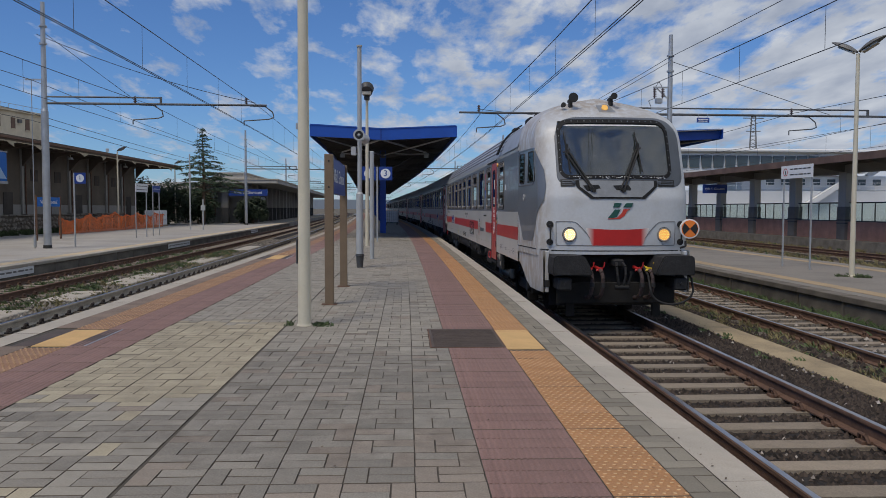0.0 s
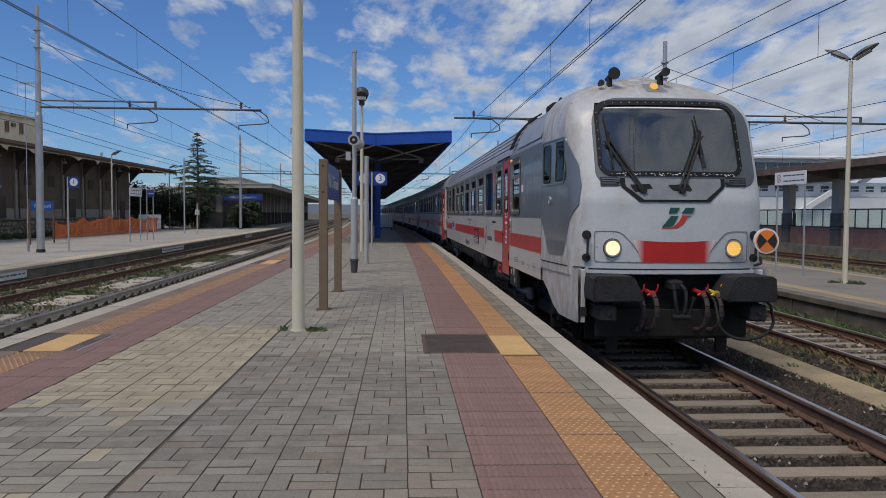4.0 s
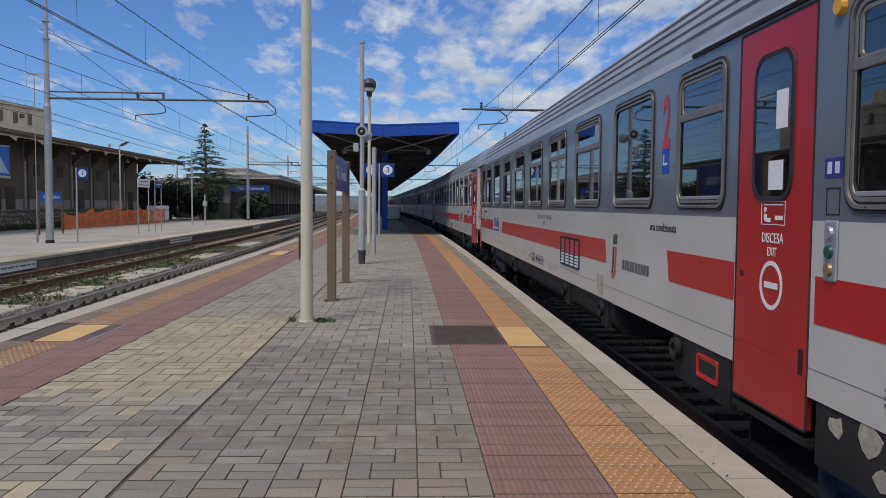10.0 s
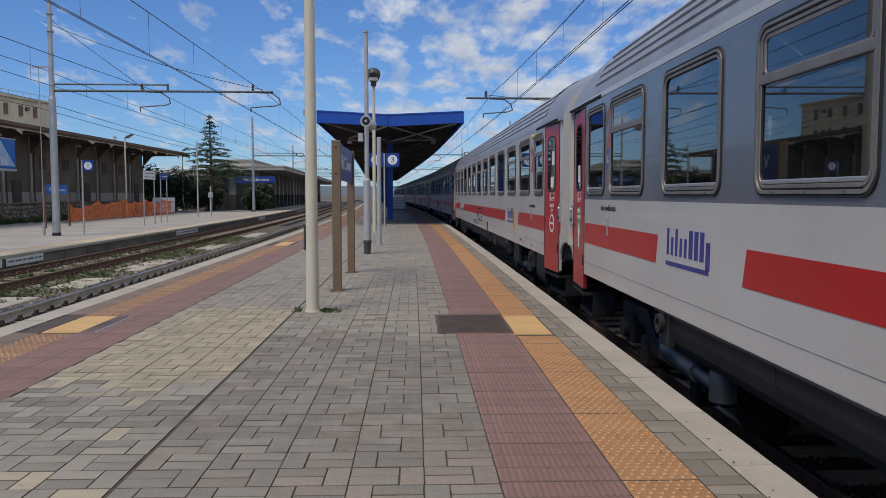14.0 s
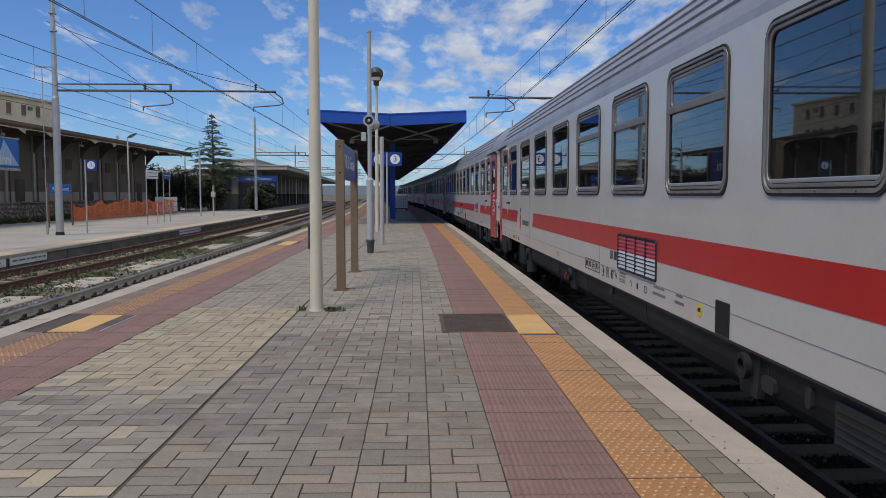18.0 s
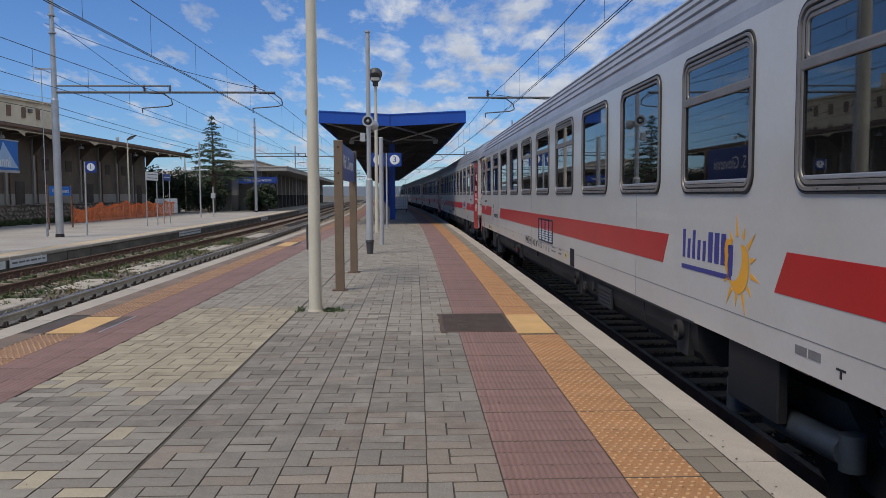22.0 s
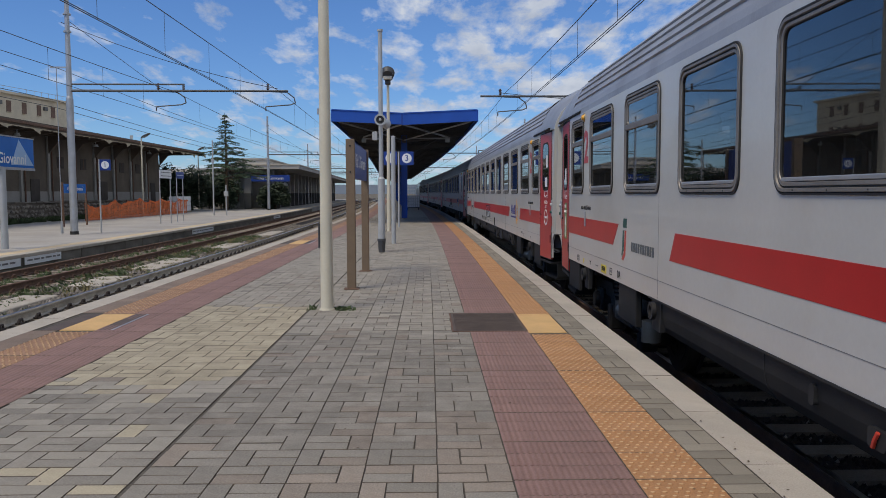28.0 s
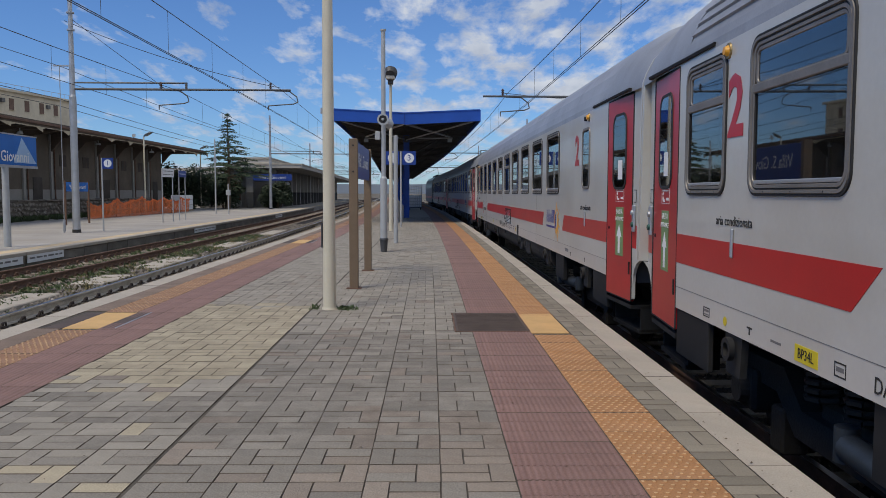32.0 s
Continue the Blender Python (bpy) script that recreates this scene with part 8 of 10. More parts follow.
def town_sign():
    """The large name board beside the side platform's edge."""
    t = thing("station_name_board", "large blue station name board on grey posts", "station sign", at=pose(-13.4, 26.9, PLAT1_Z))
    for y in (-1.95, -3.6):
        part("post", Geo().tube((0, y, 0), (0, y, 2.55), 0.11, 0.10, 14), PALE_GREY, t, smooth=True)
    b = part("board", Geo().box(-0.05, 0.03, -4.3, 0.0, 2.58, 3.53, c=0.01), BRIGHT_BLUE, t, "glossy blue board")
    part("frame", Geo().box(-0.06, 0.04, -4.34, 0.04, 2.5, 2.58).box(-0.06, 0.04, -4.34, 0.04, 3.53, 3.57), GALV, b)
    face = Matrix.Rotation(radians(90), 4, "Z") @ Matrix.Rotation(radians(90), 4, "X")
    part("lettering", words("Villa", 0.48, SIGN_WHITE, bold=0.006), None, b, "white station name", at=Matrix.Translation((0.045, -3.1, 3.27)) @ face)
    part("lettering", words("San Giovanni", 0.48, SIGN_WHITE, bold=0.006), None, b, at=Matrix.Translation((0.045, -1.8, 2.84)) @ face)
    part("pictogram", Geo().prism([(-1.45, 2.66), (-0.04, 2.66), (-0.95, 3.48)], 0.03, 0.036, "yz"), PICTO, b, "pale triangle pictogram")


BRIGHT_BLUE = mat("glossy_blue", (0.03, 0.15, 0.50), 0.25, var=0.08, scale=1.5)
PICTO = mat("pale_blue", (0.32, 0.48, 0.70), 0.3, var=0.1)


def small_town_sign():
    t = thing("station_sign", "small blue station name board between brown posts", "station sign", at=pose(-19.3, 41.7, PLAT1_Z))
    for y in (0.0, 2.8):
        part("post", Geo().tube((0, y, 0), (0, y, 2.35), 0.055, 0.05, 10), RUST, t, smooth=True)
    b = part("board", Geo().box(-0.02, 0.03, 0.1, 2.7, 1.76, 2.26), BRIGHT_BLUE, t)
    part("lettering", words("Villa S. Giovanni", 0.3, SIGN_WHITE), None, b, at=Matrix.Translation((0.033, 1.4, 2.0)) @ Matrix.Rotation(radians(90), 4, "Z") @ Matrix.Rotation(radians(90), 4, "X"))


def notice(name, label, x, y, gap, z0, ztop, zlow, face, lines, ry=0.0, side=1, mark=False):
    t = thing(name, label, "notice board", at=pose(x, y, z0, 0, 0, ry))
    for s in (0, 1):
        part("post", Geo().tube((0, s * gap, 0), (0, s * gap, ztop - z0), 0.03, n=10), GALV, t)
    p = part("panel", Geo().box(min(0.03 * side, 0.05 * side), max(0.03 * side, 0.05 * side), -0.12, gap + 0.12, zlow - z0, ztop - z0, c=0.004), face, t)
    xa, xb = sorted((0.05 * side, 0.053 * side))
    y_far = gap - 0.42 if mark else gap - 0.02
    for i in range(lines):
        z = ztop - z0 - (ztop - zlow) * (i + 0.7) / (lines + 0.4)
        yy = y_far
        while yy > 0.1:
            l = 0.1 + 0.16 * ((i * 7 + int(yy * 40)) % 5) / 4
            part("text_bar", Geo().box(xa, xb, max(yy - l, 0.0), yy, z - 0.02, z + 0.02), DARK_GREY if face is SIGN_WHITE else SIGN_WHITE, p)
            yy -= l + 0.05
    if mark:
        zc = (ztop + zlow) / 2 - z0
        part("warning_ring", Geo().disc((0.05 * side, gap - 0.15, zc), (side, 0, 0), 0.13, 0.003, 28, 0.105), RED_PIPE, p, "red prohibition ring")
        part("ring_figure", Geo().box(xa, xb, gap - 0.175, gap - 0.125, zc - 0.07, zc + 0.05), DARK_GREY, p)
    return t


def street_lamp(x, y, z0, top, label, reach=1.0, heads=1, turn=0.0, group="street lamps", double_v=False):
    t = thing("street_lamp", label, "street lamp", group, at=pose(x, y, z0, 0, 0, turn))
    h = top - z0
    part("post", Geo().tube((0, 0, 0), (0, 0, h), 0.075, 0.05, 14), CREAM, t, smooth=True)
    part("collar", Geo().tube((0, 0, 0), (0, 0, 0.04), 0.14, 0.13, 14), CREAM, t)
    dirs = (1, -1)[:heads]
    for s in dirs:
        m = Matrix.Rotation(radians(-16 * s if not double_v else -28 * s), 4, "Y")
        g = Geo()
        rows = []
        for i in range(9):
            f = i / 8
            wd = 0.19 * math.sin(math.pi * (0.12 + 0.80 * f)) ** 0.8
            hh = 0.11 * math.sin(math.pi * (0.12 + 0.80 * f))
            cx = s * (0.05 + f * reach)
            ring_ = []
            for k in range(10):
                a_ = 2 * math.pi * k / 10
                ring_.append(m @ Vector((cx, wd * math.cos(a_), 0.02 + hh * (math.sin(a_) if math.sin(a_) > 0 else 0.35 * math.sin(a_)))) + Vector((0, 0, h)))
            rows.append(ring_)
        g.grid(rows, close=True)
        hd = part("lamp_head", g, LAMP_GREY, t, "grey cobra lamp head", smooth=True)
        part("diffuser", Geo().box(s * reach * 0.45 - 0.22, s * reach * 0.45 + 0.22, -0.11, 0.11, h - 0.05, h - 0.01, Matrix.Translation((0, 0, h)) @ m @ Matrix.Translation((0, 0, -h))), LENS_OFF, hd)
    return t


LAMP_GREY = mat("lamp_grey", (0.13, 0.13, 0.128), 0.55, var=0.15, scale=3, dirt=((0.1, 0.09, 0.08), 0.4, 4))


def thin_post(x, y, z0, top, label, box=None):
    t = thing("grey_post", label, "post", at=pose(x, y, z0))
    part("post", Geo().tube((0, 0, 0), (0, 0, top - z0), 0.06, 0.05, 12), PALE_GREY, t, smooth=True)
    if box:
        part("box", Geo().box(-0.16, 0.16, -0.1, 0.1, box - z0, box - z0 + 0.4, c=0.01), PALE_GREY, t)
    else:
        part("clamp", Geo().box(-0.1, 0.1, -0.08, 0.08, (top - z0) * 0.7, (top - z0) * 0.7 + 0.3), GALV, t)


def leaf_cloud(g, rnd, c, r, count, size, flat=1.0):
    for _ in range(count):
        while True:
            d = Vector((rnd.uniform(-1, 1), rnd.uniform(-1, 1), rnd.uniform(-1, 1)))
            if d.length < 1:
                break
        p = Vector(c) + Vector((d.x * r, d.y * r, d.z * r * flat))
        u = Vector((rnd.uniform(-1, 1), rnd.uniform(-1, 1), rnd.uniform(-0.6, 0.6))).normalized() * size * rnd.uniform(0.6, 1.4)
        w = u.orthogonal().normalized() * size * rnd.uniform(0.3, 0.6)
        g.add([p - u, p + w, p + u, p - w], [(0, 1, 2, 3)])


def cedar(x, y, z0, top):
    """Open conifer: a thin leader, level boughs in uneven tiers, bare trunk below, one side fuller than the other."""
    t = thing("cedar_tree", "dark green conifer with level uneven tiers", "tree", at=pose(x, y, z0))
    rnd = random.Random(21)
    h = top - z0
    part("trunk", Geo().tube((0, 0, 0), (0.1, 0, h * 0.5), 0.2, 0.13, 12).tube((0.1, 0, h * 0.5), (0, 0, h), 0.13, 0.02, 10), BARK, t, smooth=True)
    leaves = Geo()
    tiers = [(0.33, 4.6, 13), (0.39, 4.9, 13), (0.45, 4.0, 12), (0.51, 3.3, 11), (0.57, 2.8, 10), (0.63, 2.2, 9), (0.69, 1.8, 8), (0.75, 1.2, 7), (0.81, 1.0, 6), (0.87, 0.7, 6), (0.92, 0.5, 5), (0.965, 0.28, 4)]
    for f0, reach, count in tiers:
        for i in range(count):
            a_ = 6.283 * i / count + f0 * 31 + rnd.uniform(-0.3, 0.3)
            d = Vector((math.cos(a_), math.sin(a_), 0))
            spread = reach * rnd.uniform(0.5, 1.0) * (1.0 if d.x > 0 or f0 > 0.5 else 0.72)
            z = h * (f0 + rnd.uniform(-0.018, 0.018))
            mid = Vector((0, 0, z)) + d * spread * 0.55 + Vector((0, 0, 0.10 * spread))
            tip = Vector((0, 0, z)) + d * spread + Vector((0, 0, 0.04 * spread - 0.08))
            part("limb", Geo().tube((0, 0, z - 0.06), mid, 0.05 * (1.1 - f0), 0.03 * (1.1 - f0), 5).tube(mid, tip, 0.03 * (1.1 - f0), 0.008, 5), BARK, t)
            k = max(2, int(spread * 3.6))
            for j in range(k):
                g = (j + 1.0) / k
                p = Vector((0, 0, z)).lerp(mid, min(1, g / 0.55)) if g < 0.55 else mid.lerp(tip, (g - 0.55) / 0.45)
                side = Vector((-d.y, d.x, 0)) * rnd.uniform(-0.3, 0.3) * spread * 0.5
                if g > 0.25:
                    leaf_cloud(leaves, rnd, p + side, 0.26 + 0.12 * (1 - f0), 24, 0.075, 0.26)
    ob = part("crown", leaves, NEEDLE, t, "level needle sprays")
    ob["kind"] = "stuff"


def bush(x, y, z0, r, h, label, seed, flowers=False, mat_=None):
    t = thing("shrub", label, "shrub", at=pose(x, y, z0))
    rnd = random.Random(seed)
    st, lv, fl = Geo(), Geo(), Geo()
    for i in range(9):
        a_ = rnd.uniform(0, 6.28)
        d = Vector((math.cos(a_), math.sin(a_), 0)) * r * rnd.uniform(0.2, 0.7)
        top = d + Vector((0, 0, h * rnd.uniform(0.5, 0.85)))
        part("stem", Geo().tube((d.x * 0.2, d.y * 0.2, 0), top, 0.04, 0.015, 6), BARK, t)
        for j in range(5):
            c = top + Vector((rnd.uniform(-.5, .5) * r, rnd.uniform(-.5, .5) * r, rnd.uniform(-0.45, 0.15) * h))
            leaf_cloud(lv, rnd, c, r * rnd.uniform(0.25, 0.42), 120, 0.17)
            if flowers:
                leaf_cloud(fl, rnd, c, r * 0.35, 5, 0.09)
    part("foliage", lv, mat_ or LEAF, t)["kind"] = "stuff"
    if flowers:
        part("blossom", fl, PETAL, t, "scattered pale blossom")["kind"] = "stuff"


def weeds(name, boxes, label, seed, material):
    """Grass and weed blades in loose tufts."""
    rnd = random.Random(seed)
    g = Geo()
    for x0, x1, y0, y1, z, tufts, hgt in boxes:
        for _ in range(tufts):
            cx, cy = rnd.uniform(x0, x1), rnd.uniform(y0, y1)
            for _ in range(rnd.randint(10, 22)):
                a_ = rnd.uniform(0, 6.28)
                r = rnd.uniform(0, 0.13)
                px, py = cx + r * math.cos(a_) + bend(cy), cy + r * math.sin(a_)
                h = hgt * rnd.uniform(0.2, 0.8)
                lx, ly = rnd.uniform(-1.1, 1.1) * h, rnd.uniform(-1.1, 1.1) * h
                w = rnd.uniform(0.008, 0.024)
                g.add([(px - w, py, z), (px + w, py, z), (px + lx * 0.5 + w * 0.6, py + ly * 0.5, z + h * 0.7), (px + lx, py + ly, z + h)], [(0, 1, 2, 3)])
    me = bpy.data.meshes.new(name)
    me.from_pydata(g.v, [], g.f)
    me.materials.append(material)
    return tagged(new(name, me), label, "weeds", kind="stuff")


def station_house():
    t = thing("station_building", "long low grey station building with portico", "building", kind="structure")
    X, C = -15.7, -12.3
    y0, y1 = 90.0, 215.0

    def bx(x0, x1, ya, yb, z0, z1, c=0.0):
        g = Geo()
        sweep(g, [(x0, z0), (x1, z0), (x1, z1), (x0, z1)], ya, yb)
        return g
    part("wall", bx(X - 9, X - 3, y0 + 1, y1, PLAT1_Z, 4.3), STATION, t)
    part("end_wall", bx(X - 9, X - 0.3, y0 + 2.5, y0 + 2.8, PLAT1_Z, 4.2), STATION, t)
    part("portico_roof", bx(X - 5.2, C, y0 - 2, y1, 4.12, 4.55), STATION, t, "flat concrete portico roof")
    part("roof_lip", bx(X - 5.25, C + 0.06, y0 - 2.06, y1, 4.5, 4.62), COPING, t, "pale roof edge")
    part("upper_block", bx(X - 5.0, X - 1.2, y0 + 5, y0 + 90, 4.55, 5.45), STATION_PALE, t, "pale upper wall above the portico")
    part("upper_cap", bx(X - 5.2, X - 1.0, y0 + 4.8, y0 + 90, 5.45, 5.6), STATION, t)
    part("rear_wing", bx(X - 16, X - 9.2, y0 + 4, y0 + 20, PLAT1_Z, 4.3), STATION_PALE, t, "pale rear wing behind the shed")
    for k in range(3):
        mm = along(X - 8.9 + k * 1.75, y0 + 0.6, PLAT1_Z)
        sh = part("shutter", Geo().box(0.1, 1.55, -0.05, 0.05, 0.75, 2.85, mm), MAROON, t, "dark red roller shutter")
        for q in range(8):
            part("shutter_rib", Geo().box(0.12, 1.53, -0.07, -0.05, 0.85 + q * 0.25, 0.89 + q * 0.25, mm), MAROON, sh)
        part("shutter_plinth", Geo().box(0.0, 1.65, -0.08, 0.08, 0.0, 0.75, mm), STATION, t)
    n = 22
    for i in range(n):
        y = y0 + i * 4.6
        mm = along(X, y, PLAT1_Z)
        c = part("portico_column", Geo().box(-0.35, 0.35, -0.35, 0.35, 1.75, 4.43, mm), STATION, t, "grey column")
        part("column_dado", Geo().box(-0.37, 0.37, -0.37, 0.37, 0, 1.75, mm), STATION_DARK, c, "dark tiled column foot")
        part("door", Geo().box(-2.72, -2.68, 1.3, 3.3, 0.0, 2.6, mm), DOOR_DARK, t)
    for k in range(3):
        mm = along(X - 2.6 - k * 2.4, y0 - 0.2, PLAT1_Z)
        c = part("portico_column", Geo().box(-0.35, 0.35, -0.35, 0.35, 1.75, 4.43, mm), STATION, t)
        part("column_dado", Geo().box(-0.37, 0.37, -0.37, 0.37, 0, 1.75, mm), STATION_DARK, c)
        part("door", Geo().box(-1.4, -0.6, 2.62, 2.68, 0, 2.4, mm), DOOR_DARK, t)
    s = part("hanging_sign", Geo().box(-2.1, 2.1, -0.05, 0.05, 3.05, 3.75, along(X + 0.2, y0 - 1.9, PLAT1_Z)), SIGN_BLUE, t, "blue hanging station name sign")
    part("lettering", words("Villa S. Giovanni", 0.46, SIGN_WHITE), None, s, at=along(X + 0.2, y0 - 1.97, PLAT1_Z + 3.4) @ Matrix.Rotation(radians(90), 4, "X"))
    cl = part("clock", Geo().tube(along(X + 1.3, y0 + 2, PLAT1_Z + 2.7) @ Vector((0, -0.1, 0)), along(X + 1.3, y0 + 2, PLAT1_Z + 2.7) @ Vector((0, 0.1, 0)), 0.42, n=20), DARK_GREY, t, "round dark platform clock")
    part("clock_face", Geo().tube(along(X + 1.3, y0 + 2, PLAT1_Z + 2.7) @ Vector((0, -0.11, 0)), along(X + 1.3, y0 + 2, PLAT1_Z + 2.7) @ Vector((0, -0.1, 0)), 0.3, n=20), SIGN_WHITE, cl)


def apartment(x, y, w, d, z1, floors, label, turn):
    t = thing("apartment_block", label, "apartment building", kind="structure", at=pose(x, y, PLAT1_Z, 0, 0, turn))
    part("wall", Geo().box(0, w, 0, d, 0, z1), HOUSE, t)
    part("roof_slab", Geo().box(-0.4, w + 0.4, -0.4, d + 0.4, z1, z1 + 0.35), HOUSE, t)
    part("railing", Geo().box(w + 0.25, w + 0.3, 0, d, z1 + 1.0, z1 + 1.06).box(0, w, -0.3, -0.25, z1 + 1.0, z1 + 1.06), GALV, t)
    fl = z1 / floors
    for f in range(floors):
        for k in range(int(d / 3.2)):
            yy = 1.2 + k * 3.2
            part("window", Geo().box(w + 0.002, w + 0.05, yy, yy + 0.95, f * fl + 0.7, f * fl + 2.3), SHUTTER, t, "brown shuttered window")
            part("sill", Geo().box(w, w + 0.16, yy - 0.1, yy + 1.05, f * fl + 0.6, f * fl + 0.68), HOUSE, t)
            if k % 3 == 1:
                part("cooling_unit", Geo().box(w, w + 0.35, yy + 1.4, yy + 2.1, f * fl + 1.6, f * fl + 2.15, c=0.03), LAMP_GREY, t)
        for k in range(int(w / 3.2)):
            xx = 1.2 + k * 3.2
            part("window", Geo().box(xx, xx + 0.95, -0.05, -0.002, f * fl + 0.7, f * fl + 2.3), SHUTTER, t)
    for k in range(int(d / 1.6)):
        part("baluster", Geo().tube((w + 0.28, 0.4 + 1.6 * k, z1 + 0.3), (w + 0.28, 0.4 + 1.6 * k, z1 + 1.03), 0.03, n=5), GALV, t)
    part("penthouse", Geo().box(w * 0.15, w * 0.7, d * 0.1, d * 0.7, z1 + 0.35, z1 + 3.0), HOUSE, t)


# Sea side -------------------------------------------------------------------------
SEA_SURFACE = mat("sea_platform_paving", (0.215, 0.195, 0.168), 0.9, var=0.2, scale=0.5, bump=0.2, bscale=20, fine=0.2, dirt=((0.16, 0.14, 0.12), 0.6, 0.5))
SEA_KERB = mat("dark_kerb", (0.12, 0.105, 0.085), 0.95, var=0.3, scale=1.5, bump=0.4, per_object=0.15)
SEA_TAN = mat("sea_edge_line", (0.36, 0.27, 0.16), 0.9, var=0.2, scale=0.7, fine=0.15)


def sea_platform():
    t = thing("platform_sea", "low worn platform with ochre safety lines", "platform", kind="structure")
    part("surface", strip(9.65, 15.5, -1.6, PLAT4_Z, -14, 230), SEA_SURFACE, t, "grey worn concrete surface")
    part("edge_line", strip(10.3, 10.75, PLAT4_Z + 0.001, PLAT4_Z + 0.006, -14, 120), SEA_TAN, t, "faded ochre line")
    part("edge_line", strip(14.5, 14.9, PLAT4_Z + 0.001, PLAT4_Z + 0.006, -14, 120), SEA_TAN, t, "faded ochre line")
    wall = Geo().box(-0.02, 0.2, -0.96, 0.96, -0.7, -0.13, c=0.012).mesh("edge_block", SEA_KERB)
    cap = Geo().box(-0.08, 0.32, -0.97, 0.97, -0.125, 0.008, c=0.012).mesh("kerb_stone", SEA_KERB)
    for i in range(30):
        part("edge_block", wall, None, t, at=along(9.6, 8 + i * 1.98, PLAT4_Z))
        part("kerb_stone", cap, None, t, at=along(9.6, 8 + i * 1.98, PLAT4_Z))


def far_platform():
    t = thing("covered_platform", "far covered platform with columns, brick parapet and glass", "platform", kind="structure")
    X = 28.5
    part("base", strip(X - 1.2, X + 6, -1.6, -0.5, 20, 190), EDGE_STONE, t)
    part("roof", sweep(Geo(), [(X - 2.6, 4.25), (X + 5, 4.75), (X + 5, 5.0), (X - 2.6, 4.55)], 22, 190), OLD_ROOF, t, "brown sloping canopy roof")
    part("roof_edge", strip(X - 2.7, X - 2.6, 4.2, 4.62, 22, 190), OLD_RED, t, "rusty red canopy edge")
    part("beam", strip(X - 0.2, X + 0.2, 3.7, 4.25, 22, 190), STATION, t)
    for i in range(18):
        y = 30.9 + i * 6.2
        m = along(X, y, -0.5)
        c = part("column", Geo().box(-0.27, 0.27, -0.42, 0.42, 0, 4.3, m, 0.03), STATION_PALE, t, "pale square column")
        part("column_foot", Geo().box(-0.30, 0.30, -0.46, 0.46, 0.0, 2.1, m), COL_DARK, c, "weathered darker column foot")
        part("band", Geo().box(-0.32, 0.32, -0.48, 0.48, 1.0, 1.08, m).box(-0.32, 0.32, -0.48, 0.48, 1.2, 1.28, m), DARK_GREY, c)
        b = part("parapet", Geo().box(-0.12, 0.12, 0.47, 5.73, 0.0, 1.15, m), BRICK_RED, t, "terracotta parapet panel")
        part("glass_screen", Geo().box(-0.02, 0.02, 0.5, 5.7, 1.22, 2.3, m), SCREEN_GLASS, b, "greenish glass screen")
        part("top_rail", Geo().box(-0.05, 0.05, 0.47, 5.73, 2.3, 2.38, m).box(-0.05, 0.05, 0.47, 5.73, 1.15, 1.22, m), DARK_GREY, b)
        for k in range(1, 4):
            part("screen_post", Geo().box(-0.035, 0.035, 0.47 + 1.315 * k - 0.03, 0.47 + 1.315 * k + 0.03, 1.22, 2.3, m), DARK_GREY, b)
        part("roof_beam", Geo().prism([(-2.55, 4.66), (0, 4.25), (3.0, 4.7), (3.0, 4.95), (-2.55, 4.78)], -0.12, 0.12, m=m), COL_DARK, c)
    s = part("hanging_sign", Geo().box(-1.05, 1.05, -0.05, 0.05, 2.75, 3.5, along(X - 1.5, 66, 0.0)), SIGN_BLUE, t, "dark blue hanging sign")
    part("lettering", words("Villa S. Giovanni", 0.27, SIGN_WHITE), None, s, at=along(X - 1.5, 66, 3.12) @ Matrix.Translation((0, -0.055, 0)) @ Matrix.Rotation(radians(90), 4, "X"))
    for q in (-0.8, 0.8):
        part("hanger", Geo().tube((q, 0, 3.5), (q, 0, 4.3), 0.02, n=6), GALV, s, at=along(X - 1.5, 66, 0.0))


OLD_RED = mat("rusty_brown", (0.155, 0.10, 0.08), 0.85, var=0.3, scale=0.8)
COL_DARK = mat("column_dark", (0.19, 0.175, 0.155), 0.8, var=0.2, scale=1)
SCREEN_GLASS = glass("screen_glass", (0.72, 0.84, 0.80), 1.45, 0.05)


